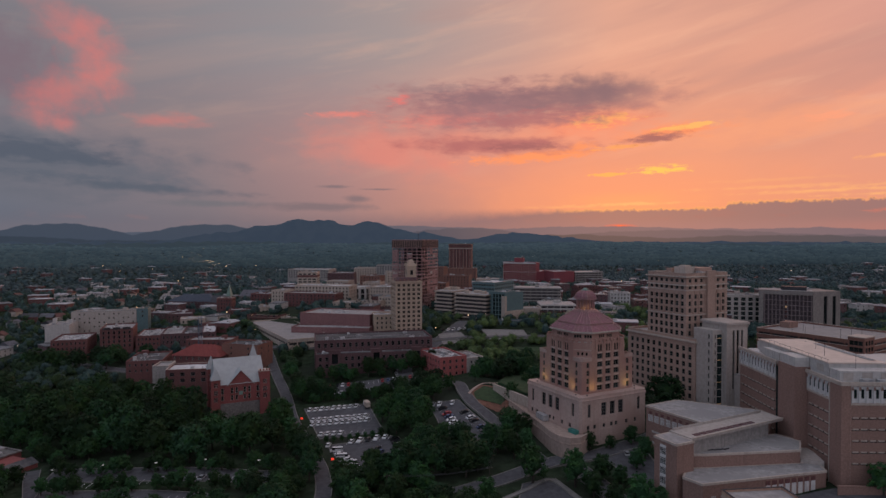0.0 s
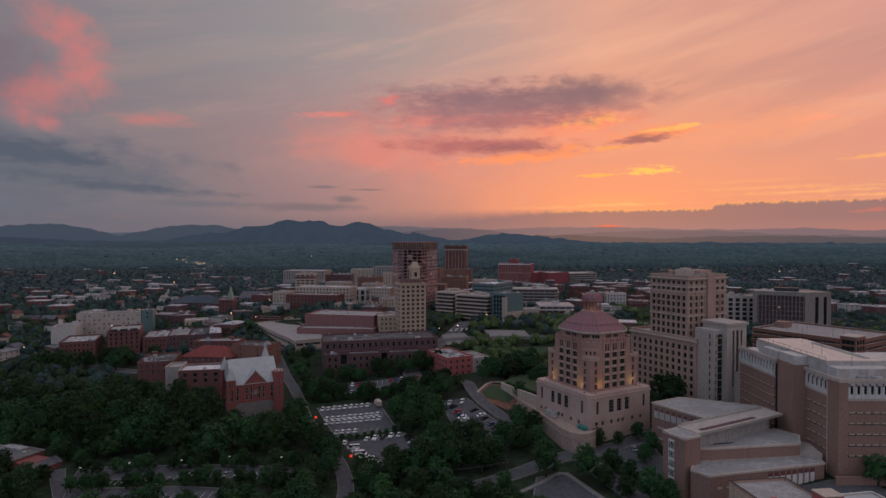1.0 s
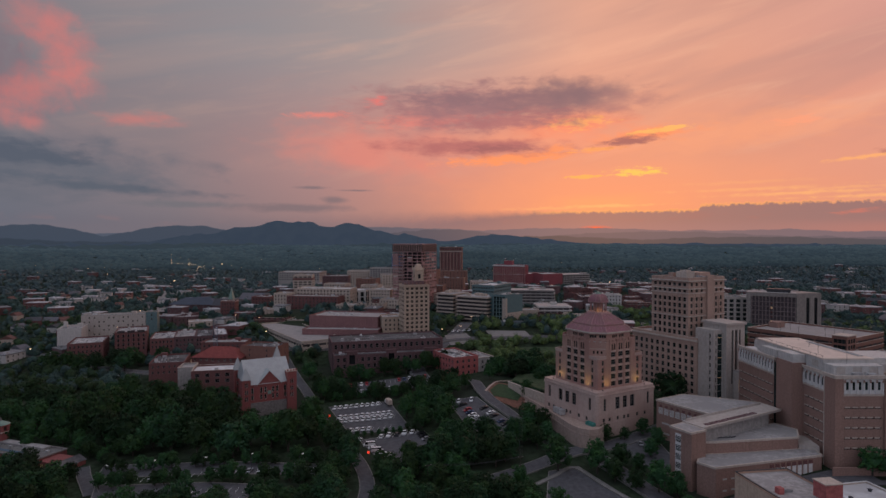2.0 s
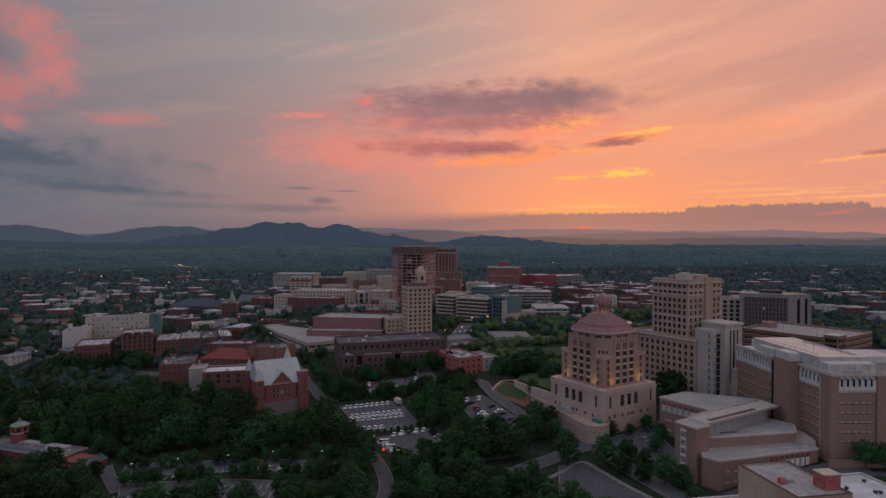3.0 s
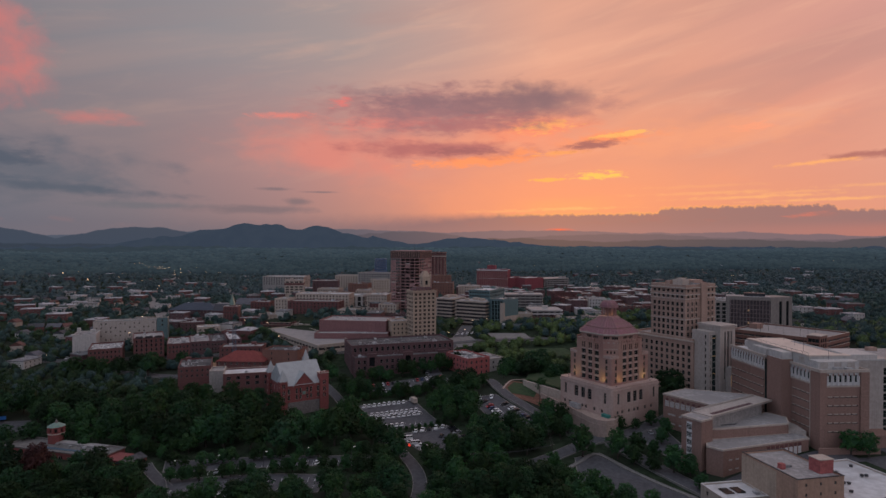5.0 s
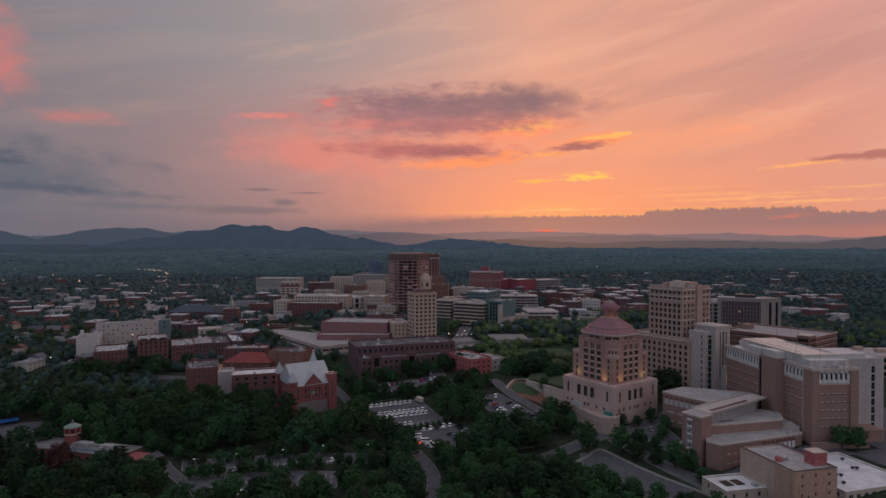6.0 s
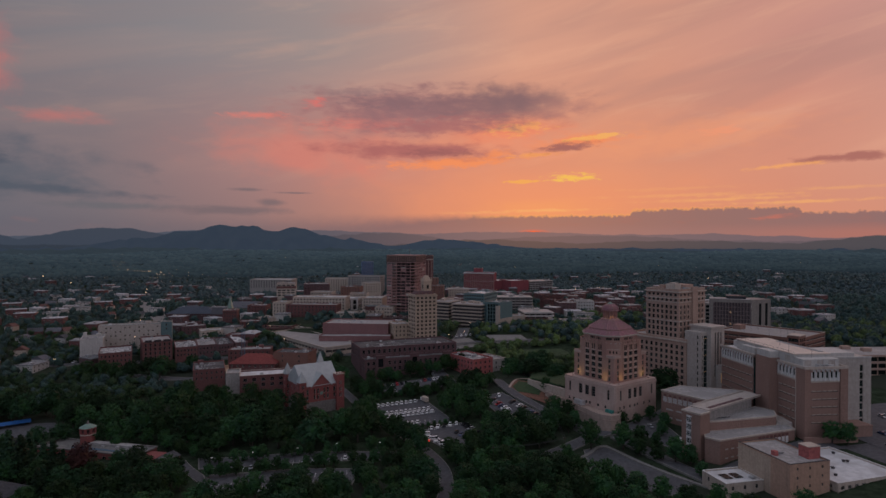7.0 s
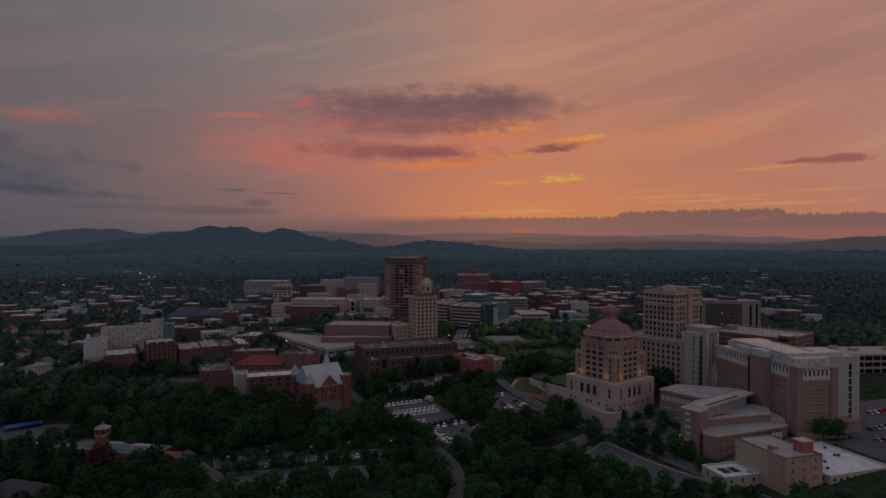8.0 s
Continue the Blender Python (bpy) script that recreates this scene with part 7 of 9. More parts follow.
def brick_church():
    z0 = -5.0
    e = thing("brick_church", "red brick church with a pale metal roof and corner turrets", "church", pose(-117, 303.5, z0, 0, 0, 27))
    FOOT.append((-120, 298, 27, 34, 34))
    W, D, He = 24.0, 27.0, 14.0
    sh = Shape()
    cols = [(2.2, 3.6), (7.0, 8.3), (9.3, 10.6), (13.4, 14.7), (15.7, 17.0), (20, 21.4)]
    facade(sh, pose(0, 0, 0), W, 0, He, cols, [(5.6, 8.2), (9.0, 12.2)], e, FRAME_PALE, GLASS_GREEN, 0.35, (0, 1))
    facade(sh, pose(W, 0, 0, 0, 0, 90), D, 0, He, even(D, 5, 1.5), [(5.6, 8.2), (9.0, 12.2)], e, FRAME_PALE, GLASS_GREEN, 0.35, (0, 1))
    facade(sh, pose(0, D, 0, 0, 0, -90), D, 0, He, even(D, 5, 1.5), [(5.6, 8.2), (9.0, 12.2)], e, FRAME_PALE, GLASS_GREEN, 0.35, (0, 1))
    facade(sh, pose(W, D, 0, 0, 0, 180), W, 0, He, [], [], e)
    part("wall", sh, CHURCH_BRICK, e)
    part("stone_base", Shape().box(-0.25, -0.25, -6, W + 0.25, D + 0.25, 4.2), STONE_GREY, e, "rough grey stone base")
    part("roof", gable(Shape(), 0, 0, W, D, He, He + 11.5, along="x", over=0.5), ROOF_METAL, e, "pale metal roof")
    # cross gable on the front
    part("front_gable", Shape().face([(5.6, -0.2, He - 0.3), (18.4, -0.2, He - 0.3), (12, -0.2, He + 6.8)]).face([(5.6, -0.2, He - 0.3), (12, -0.2, He + 6.8), (12, -0.02, He + 6.8), (5.6, -0.02, He - 0.3)]), CHURCH_BRICK, e, "red brick front gable")
    for sx in (-1, 1):
        top, eave = Vector((12, 0, He + 7.1)), Vector((12 + sx * 6.9, 0, He - 0.55))
        s = Shape()
        for dz in (0, -0.3):
            s.face([(eave.x, -0.6, eave.z + dz), (top.x, -0.6, top.z + dz), (top.x, 8.6, top.z + dz), (eave.x, 0.4, eave.z + dz)])
        s.face([(eave.x, -0.6, eave.z - 0.3), (eave.x, -0.6, eave.z), (top.x, -0.6, top.z), (top.x, -0.6, top.z - 0.3)])
        part("gable_roof", s, ROOF_METAL, e)
    part("rose_window", Shape().box(11, -0.12, 8, 13, -0.003, 10), METAL_GREEN, e)
    for x, y, w, h, tip in ((-2.6, -1.0, 4.4, 17, 23.5), (21.5, -1.6, 5.2, 19.5, 0), (20.5, D - 2, 4.4, 20, 30), (-2.2, D - 3, 4.0, 18, 25)):
        t = Shape()
        for at, L in sides(w, w):
            facade(t, pose(x, y, 0) @ at, L, -6, h, [(L / 2 - 0.9, L / 2 - 0.1), (L / 2 + 0.1, L / 2 + 0.9)], [(5.5, 8), (9, 11.6), (13, 15.4)], e, FRAME_PALE, GLASS, 0.25, (0, 1))
        tw = part("turret", t, CHURCH_BRICK, e, "square brick corner turret")
        if tip:
            c = (x + w / 2, y + w / 2)
            part("turret_roof", Shape().prism([(x - 0.4, y - 0.4), (x + w + 0.4, y - 0.4), (x + w + 0.4, y + w + 0.4), (x - 0.4, y + w + 0.4)], h, tip, scale=0.03, centre=c, bottom=True), ROOF_METAL, tw)
        else:
            part("turret_cap", Shape().box(x - 0.2, y - 0.2, h, x + w + 0.2, y + w + 0.2, h + 0.4), TRIM, tw)
            for a in (0, 1.6, 3.2, 4.6):
                part("merlon", Shape().box(x + a - 0.1, y - 0.2, h + 0.4, x + a + 0.7, y + 0.4, h + 1.3), CHURCH_BRICK, tw)


brick_church()


def spire_church(x, y, ang, wall, roof, spire_h, W, D, name, label, spire_mat):
    z0 = ground(x, y) - 0.5
    e = thing(name, label, "church", pose(x, y, z0, 0, 0, ang))
    FOOT.append((x, y, ang, W, D))
    sh = Shape()
    for k, (at, L) in enumerate(sides(W, D)):
        facade(sh, at, L, 0, 8, even(L, 4, 1.4), [(2.5, 6.5)], e, FRAME, GLASS, 0.3, (0, 2))
    part("wall", sh, wall, e)
    part("roof", gable(Shape(), 0, 0, W, D, 8, 15, along="x"), roof, e)
    part("gable_wall", Shape().face([(-0.3, -0.1, 8), (-0.3, D + 0.1, 8), (-0.3, D / 2, 14.6)]).face([(W + 0.3, -0.1, 8), (W + 0.3, D + 0.1, 8), (W + 0.3, D / 2, 14.6)]), wall, e)
    t = part("bell_tower", Shape().box(W, -2, 0, W + 5, 3, 15), wall, e)
    if spire_h:
        part("spire", Shape().prism([(W - 0.3, -2.3), (W + 5.3, -2.3), (W + 5.3, 3.3), (W - 0.3, 3.3)], 15, 15 + spire_h, scale=0.03, bottom=True), spire_mat, t)
    else:
        for a in (0, 2, 4.2):
            part("merlon", Shape().box(W + a, -2, 15, W + a + 0.8, -1.4, 16.2), wall, t)
    return e


spire_church(-250, 632, -10, BRICK_DARK, ROOF_SLATE, 13, 20, 14, "spire_church", "dark brick church with a green copper spire", METAL_GREEN)
spire_church(-242, 700, -10, STONE_GREY, ROOF_SLATE, 0, 34, 20, "stone_church", "grey stone church with a square tower", STONE_GREY)


def hip_house(name, label, x, y, ang, W, D, z_eave, z_ridge, wall, roof, category="building"):
    z0 = ground(x, y) - 2
    FOOT.append((x, y, ang, W, D))
    e = thing(name, label, category, pose(x, y, z0, 0, 0, ang))
    H = z_eave - z0
    sh = Shape()
    for k, (at, L) in enumerate(sides(W, D)):
        facade(sh, at, L, 0, H, even(L, max(2, int(L / 4)), 1.3), [(H - 2.6, H - 0.9)], e, FRAME_PALE, GLASS, 0.2, (0, 1))
    part("wall", sh, wall, e)
    o, R = 0.7, z_ridge - z0
    x0, y0, x1, y1 = -o, -o, W + o, D + o
    k = min(W, D) / 2
    a, b = ((k, D / 2, R), (W - k, D / 2, R)) if W >= D else ((W / 2, k, R), (W / 2, D - k, R))
    s = Shape()
    if W >= D:
        s.face([(x0, y0, H), (x1, y0, H), b, a]).face([(x1, y1, H), (x0, y1, H), a, b]).face([(x0, y1, H), (x0, y0, H), a]).face([(x1, y0, H), (x1, y1, H), b])
    else:
        s.face([(x0, y1, H), (x0, y0, H), a, b]).face([(x1, y0, H), (x1, y1, H), b, a]).face([(x0, y0, H), (x1, y0, H), a]).face([(x1, y1, H), (x0, y1, H), b])
    s.face([(x0, y1, H), (x1, y1, H), (x1, y0, H), (x0, y0, H)])
    part("roof", s, roof, e)
    return e


hip_house("red_roof_hall", "brick hall under a bright red hip roof", -178, 386, -8, 34, 20, 8.5, 14.5, BRICK_RED, ROOF_RED)
lot("brick_plaza", "warm brick-paved court among the shops", [(-196, 410), (-176, 412), (-174, 428), (-194, 428)], mat("warm_brick_paving", (0.30, 0.17, 0.10), var=0.3, scale=0.8), category="plaza", lift=0.3)
hip_house("blue_roof_hall", "long hall under a slate blue roof", -300, 640, -6, 54, 26, 17, 24, BRICK_DARK, ROOF_BLUE)
hip_house("tent_shed", "small white tent roof among shops", -190, 372, 0, 9, 7, 4.5, 6.5, WHITE_WALL, ROOF_WHITE)


def arch_face(s, cx, z, r0, r1, y, steps=10):
    """A half ring of trim standing on the plane y."""
    for k in range(steps):
        a, b = math.pi * k / steps, math.pi * (k + 1) / steps
        p = [(cx + r * math.cos(t), y, z + r * math.sin(t)) for r, t in ((r0, a), (r1, a), (r1, b), (r0, b))]
        s.face(p)
        s.face([(x, y + 0.25, h) for x, _, h in p][::-1])
        s.face([p[1], p[2], (p[2][0], y + 0.25, p[2][2]), (p[1][0], y + 0.25, p[1][2])])
    return s


def fire_station():
    z0 = -14.6
    e = thing("fire_station", "red brick fire station with a flat pale roof", "fire station", pose(-249.5, 269.5, z0, 0, 0, -21))
    FOOT.extend([(-252, 269, -21, 68, 17), (-192, 246, -21, 22, 14)])
    L, D, H = 61.0, 14.0, 5.0
    w = Shape()
    cols = even(L, 11, 2.4, 1.2)
    facade(w, pose(0, 0, 0), L, 0, H, cols, [(1.2, 3.4)], e, FRAME_PALE, GLASS, 0.25, (1, 0))
    facade(w, pose(L, 0, 0, 0, 0, 90), D, 0, H, [(2, 4), (6, 8), (10, 12)], [(1.0, 3.4)], e, FRAME_PALE, GLASS, 0.25, (1, 0), lit=0.5)
    facade(w, pose(L, D, 0, 0, 0, 180), L, 0, H, [], [], e)
    facade(w, pose(0, D, 0, 0, 0, -90), D, 0, H, [], [], e)
    part("wall", w, CHURCH_BRICK, e)
    part("roof", Shape().box(0.5, 0.5, H - 0.3, L - 0.5, D - 0.5, H), mat("tan_gravel_roof", (0.16, 0.155, 0.145), var=0.25, scale=0.5), e)
    part("coping", Shape().box(-0.3, -0.3, H, L + 0.3, 0.5, H + 0.6).box(-0.3, D - 0.5, H, L + 0.3, D + 0.3, H + 0.6).box(-0.3, 0.5, H, 0.5, D - 0.5, H + 0.6).box(L - 0.5, 0.5, H, L + 0.3, D - 0.5, H + 0.6), STONE_GREY, e)
    part("walkway", Shape().box(18, 3.2, H, 46, 5.0, H + 0.15), mat("dull_blue_roofing", (0.07, 0.12, 0.17), var=0.25, scale=0.6), e, "dull blue roofing strip")
    part("upper_roof", Shape().box(20, 9.5, H, 52, 13.2, H + 1.0), ROOF_GREY, e)
    for x, y in ((24, 7.5), (33, 6.8), (41, 7.8), (50, 5), (55, 8)):
        part("roof_unit", Shape().box(x, y, H, x + 1.6, y + 1.1, H + 0.9), UNIT, e)
    # gabled porch with two white arches beside the end wall
    part("link_wing", Shape().box(L + 0.05, 0.5, 0, L + 9, 10, 4.0).box(L + 0.05, 0.3, 4.0, L + 9.1, 10.2, 4.4), CHURCH_BRICK, e)
    # the middle pane has its lamplight put in as plain peach colour
    for k in range(3):
        part("lit_window", Shape().box(L + 1.2 + 2.6 * k, 0.42, 1.2, L + 2.6 + 2.6 * k, 0.497, 3.0), CREAM_ORANGE if k % 2 else GLASS_LIT, e, "warm lit window")
    px = L + 9.1
    part("porch", Shape().box(px, -1.5, 0, px + 8, 9.5, 4.0), CHURCH_BRICK, e)
    part("porch_roof", gable(Shape(), px, -1.5, px + 8, 9.5, 4.0, 6.0, along="y"), ROOF_DARK, e)
    for k in range(2):
        cx = px + 2.2 + 3.7 * k
        part("arch_trim", arch_face(Shape(), cx, 1.9, 1.15, 1.55, -1.8), WHITE_TRIM, e, "white arch trim")
        # dark sheet on the wall, for the shade under the arch
        part("arch_opening", Shape().box(cx - 1.1, -1.56, 0.2, cx + 1.1, -1.503, 2.9), DARK_GLAZING_SHADE, e)
    # octagonal hose tower
    cx, cy = 20.0, 12.0

    def oct_ring(r):
        return [(cx + r * math.cos(a), cy + r * math.sin(a)) for a in np.linspace(math.pi / 8, math.tau + math.pi / 8, 9)[:-1]]
    t = part("bell_tower", Shape().prism(oct_ring(3.9), 0, 10.4), CHURCH_BRICK, e, "octagonal red brick tower")
    part("belt", Shape().prism(oct_ring(4.1), 9.6, 10.1, bottom=True), TRIM, t)
    # dark fill behind the pillars stands for shade in the lantern
    part("lantern_core", Shape().prism(oct_ring(2.7), 10.4, 13.2), DARK_GLAZING_SHADE, t)
    for x, y in oct_ring(3.5):
        part("pillar", Shape().tube((x, y, 10.4), (x, y, 13.0), 0.75, 0.75, 6), CHURCH_BRICK, t)
    part("lintel", Shape().prism(oct_ring(4.0), 12.6, 13.3, bottom=True), CHURCH_BRICK, t)
    part("tower_roof", Shape().prism(oct_ring(4.3), 13.3, 14.9, scale=0.3, bottom=True), METAL_GREEN, t, "low green copper roof")
    part("cupola", Shape().prism(oct_ring(0.8), 14.8, 16.0, scale=0.7).prism(oct_ring(0.5), 16.0, 17.0, scale=0.1), STONE_GREY, t)


fire_station()

hip_house("brick_clinic", "low red brick house under a dark hip roof", -250, 207, -26, 24, 15, -7.6, -3.6, BRICK_RED, ROOF_SLATE)
lot("yard_left", "asphalt yard with parked cars behind the trees", [(-310, 290), (-262, 292), (-254, 304), (-262, 314), (-310, 312)])


def lattice_mast(x, y, z0, z1):
    e = thing("lattice_mast", "blue-grey steel lattice mast above the brick shops", "mast", pose(x, y, z0, 0, 0, 20))
    H, w = z1 - z0, 1.3
    for sx in (-1, 1):
        for sy in (-1, 1):
            part("leg", Shape().tube((sx * w, sy * w, 0), (sx * w * 0.8, sy * w * 0.8, H), 0.13, 0.1, 5), STEEL_BLUE, e)
    n = int(H / 2.4)
    for i in range(n):
        z = H * i / n
        for k in range(4):
            m = pose(0, 0, 0, 0, 0, 90 * k)
            part("brace", Shape().tube(m @ Vector((-w, -w, z)), m @ Vector((w, -w, z + H / n)), 0.07, 0.07, 4), STEEL_BLUE, e)
            part("rung", Shape().tube(m @ Vector((-w, -w, z)), m @ Vector((w, -w, z)), 0.06, 0.06, 4), STEEL_BLUE, e)


lattice_mast(-175, 424, 2, 29)


# ------------------------------------------------------------------ trees
def in_foot(x, y, pad=0.0):
    for fx, fy, a, W, D in FOOT:
        if abs(x - fx) > 140 or abs(y - fy) > 140:
            continue
        c, s = math.cos(radians(a)), math.sin(radians(a))
        u, v = (x - fx) * c + (y - fy) * s, -(x - fx) * s + (y - fy) * c
        if -pad < u < W + pad and -pad < v < D + pad:
            return True
    return False


def in_paved(x, y, pad=0.0):
    return any((x - a) ** 2 + (y - b) ** 2 < (r + pad) ** 2 for a, b, r in PAVED)


def broad_tree(name, label, seed, height, spread, leaves, boughs=40, per=44, size=0.45, low=0.28):
    rnd = random.Random(seed)
    e = thing(name, label, "tree", pose(0, 0, -500))
    t = Shape()
    r0 = 0.022 * height + 0.08
    t.tube((0, 0, -1.5), (0, 0, height * 0.22), r0 * 1.2, r0 * 0.85, 7)
    t.tube((0, 0, height * 0.22), (rnd.uniform(-0.4, 0.4), rnd.uniform(-0.4, 0.4), height * 0.72), r0 * 0.85, r0 * 0.3, 6)
    cs = []
    for i in range(boughs):
        f = (i + 0.5) / boughs
        z = height * (low + (0.93 - low) * f)
        # widest a little below the middle, domed on top
        prof = math.sqrt(max(0.03, 1 - ((f - 0.38) / 0.66) ** 2))
        a = i * 2.4 + rnd.uniform(-0.5, 0.5)
        rr = spread * prof * rnd.uniform(0.45, 0.86)
        b = spread * rnd.uniform(0.17, 0.31) * (0.7 + 0.3 * prof)
        cs.append((rr * math.cos(a), rr * math.sin(a), z, b))
        if i % 2 == 0:
            t.tube((0, 0, z * 0.55), (rr * 0.8 * math.cos(a), rr * 0.8 * math.sin(a), z), r0 * 0.38, r0 * 0.1, 4)
    part("trunk", t, BARK, e)
    part("crown", leaf_cloud(rnd, cs, per, size, 0.75, (height * 0.56, spread * 0.62, height * 0.30)), leaves, e)
    return e


def conifer(name, label, seed, height, spread):
    rnd = random.Random(seed)
    e = thing(name, label, "tree", pose(0, 0, -500))
    part("trunk", Shape().tube((0, 0, -1.5), (0, 0, height * 0.97), 0.02 * height, 0.03, 6), BARK, e)
    cs = []
    for i in range(34):
        f = (i + 0.5) / 34
        r = spread * (1 - f) ** 0.85 * rnd.uniform(0.5, 0.85)
        a = i * 2.4
        cs.append((r * math.cos(a), r * math.sin(a), height * (0.10 + 0.88 * f), spread * (0.16 + 0.26 * (1 - f))))
    part("crown", leaf_cloud(rnd, cs, 34, 0.45, 0.55, (height * 0.4, spread * 0.4, height * 0.32)), NEEDLE, e)
    return e


BROAD = [broad_tree("broadleaf_tree", "full green broadleaf tree in summer leaf", 11 + i, h, r, m, b, p, s)
         for i, (h, r, m, b, p, s) in enumerate(((15, 6.4, LEAF, 44, 30, 0.44), (13, 6.0, LEAF, 42, 29, 0.42), (17, 7.0, LEAF_DARK, 48, 30, 0.46), (11, 5.2, LEAF, 38, 28, 0.40), (14, 7.4, LEAF_DARK, 48, 30, 0.46), (18, 6.2, LEAF, 46, 30, 0.44)))]
STREET = [broad_tree("street_tree", "small round street tree in summer leaf", 31 + i, h, r, LEAF, 30, 34, 0.26, 0.22) for i, (h, r) in enumerate(((6.5, 2.7), (7.5, 3.1), (5.6, 2.3)))]
CONIFER = [conifer("conifer_tree", "dark pointed conifer tree beside the woods", 51, 14, 3.6), conifer("conifer_tree", "dark pointed conifer tree beside the woods", 52, 10, 2.8)]
COPPER = broad_tree("copper_tree", "copper-red leaved tree at the wood edge", 61, 13, 5.0, LEAF_RED, 44, 40, 0.38)

MAPLE = [broad_tree("maple_tree", "wide dark maple tree in full leaf", 71 + i, h, r, m, 46, 30, 0.44) for i, (h, r, m) in enumerate(((15, 6.8, LEAF_DARK), (13, 6.4, LEAF)))]
PLANTED = []
rnd = random.Random(5)


def plant(src, x, y, s=1.0):
    PLANTED.append((x, y))
    m = pose(x, y, ground(x, y) - 0.2, 0, 0, rnd.uniform(0, 360))
    c = copy_thing(src, m)
    c.scale = (s * rnd.uniform(0.9, 1.1), s * rnd.uniform(0.9, 1.1), s * rnd.uniform(0.88, 1.15))
    return c


def wood(ring, spacing, kinds, lo=0.85, hi=1.2, pad=3.5):
    """Trees over a polygon of the plan, kept off streets and houses."""
    xs, ys = [p[0] for p in ring], [p[1] for p in ring]
    y = min(ys)
    while y < max(ys):
        x = min(xs)
        while x < max(xs):
            px, py = x + rnd.uniform(-0.42, 0.42) * spacing, y + rnd.uniform(-0.42, 0.42) * spacing
            c = False
            for (x0, y0), (x1, y1) in zip(ring, ring[1:] + ring[:1]):
                if (y0 > py) != (y1 > py) and px < (x1 - x0) * (py - y0) / (y1 - y0) + x0:
                    c = not c
            if c and not in_foot(px, py, pad) and not in_paved(px, py, pad * 0.7):
                if kinds:
                    plant(rnd.choice(kinds), px, py, rnd.uniform(lo, hi))
                else:
                    LOOSE.append((px, py, ground(px, py)))
            x += spacing
        y += spacing


LOOSE = []         # trees too far to be told apart


def loose(ring, spacing):
    wood(ring, spacing, None)


wood([(-300, 335), (-235, 325), (-180, 336), (-128, 318), (-118, 290), (-88, 294), (-74, 274), (-53, 243), (-108, 246.5), (-150, 252), (-168, 256), (-180, 268), (-215, 283), (-250, 292), (-300, 300)], 12.2, BROAD, 0.92, 1.28, pad=3.0)
wood([(-34, 284), (-40, 320), (-6, 318), (-2, 300), (4, 278), (12, 254), (36, 248), (22, 230), (-4, 218), (-40, 220), (-26, 232), (-16, 250), (-22, 277)], 9.6, BROAD, 0.75, 1.05, pad=1.6)
wood([(-66, 323), (-14, 332), (-10, 314), (-40, 323)], 6.0, BROAD, 0.36, 0.55, pad=0.6)
wood([(-235, 190), (-110, 194), (-62, 190), (-46, 198), (0, 203), (22, 188), (44, 164), (68, 150), (84, 136), (100, 118), (40, 140), (-60, 158), (-235, 174)], 8.6, BROAD, 0.62, 0.9, pad=1.5)
wood([(-300, 232), (-262, 238), (-240, 234), (-214, 232), (-190, 238), (-172, 224), (-164, 194), (-206, 192), (-270, 194), (-300, 210)], 8.2, MAPLE + MAPLE + CONIFER[:1], 0.68, 0.95, pad=1.5)
wood([(-176, 244), (-160, 258), (-172, 274), (-190, 262)], 7.0, BROAD, 0.5, 0.7, pad=1.0)
wood([(-62, 226), (-54, 232), (-50, 206), (-62, 196), (-84, 196)], 7.5, BROAD, 0.5, 0.75, pad=0.8)
wood([(-40, 228), (-30, 224), (-20, 226), (0, 212), (20, 206), (24, 190), (-38, 190)], 8.0, BROAD, 0.55, 0.8, pad=0.8)
for x, y, k in ((-243, 232, 1.5), (-235, 227, 1.45), (-251, 233, 1.5), (-258, 236, 1.35), (-266, 230, 1.4), (-229, 234, 1.3), (-222, 228, 1.25), (-238, 240, 1.3)):
    plant(CONIFER[0], x, y, k)
for i in range(11):
    plant(BROAD[i % 4], -75 + 6.9 * i + rnd.uniform(-1.5, 1.5), 358.5 + 1.6 * i + rnd.uniform(-1, 1), rnd.uniform(0.62, 0.9))
for x, y, k in ((-82, 335, 0.75), (-86, 346, 0.8), (-74, 330, 0.7), (-68, 340, 0.65), (-95, 366, 0.8), (-62, 329, 0.55), (-50, 331, 0.6), (-38, 333, 0.6), (-27, 335, 0.65)):
    plant(BROAD[int(-x) % 5], x, y, k)
wood([(30, 242), (44, 246), (36, 262), (28, 268), (22, 254)], 8.5, BROAD, 0.6, 0.8, pad=1.0)
wood([(16, 335), (64, 325), (62, 345), (20, 352)], 9.0, BROAD, 0.6, 0.85, pad=2)
wood([(-92, 318), (-78, 346), (-62, 350), (-70, 322)], 8.0, BROAD, 0.6, 0.8, pad=2)
wood([(-14, 340), (-8, 350), (-24, 366), (-60, 362), (-62, 352)], 8.0, BROAD, 0.55, 0.75, pad=1.0)
loose([(-420, 440), (-240, 405), (-215, 350), (-300, 345), (-420, 345)], 10.0)
loose([(20, 350), (70, 345), (80, 420), (40, 470), (-20, 470), (-10, 430), (20, 400)], 8.5)
loose([(26, 362), (150, 340), (160, 470), (110, 515), (40, 512), (-10, 470)], 10.5)
loose([(150, 480), (260, 470), (300, 560), (150, 580)], 11.0)
loose([(-135, 372), (-105, 430), (-92, 425), (-98, 372)], 8.0)
loose([(-310, 470), (-150, 470), (-150, 500), (-230, 560), (-340, 600), (-420, 600), (-420, 470)], 13.0)
loose([(150, 300), (205, 300), (230, 380), (160, 380)], 10.0)
loose([(-60, 470), (0, 470), (20, 540), (-20, 560)], 9.0)
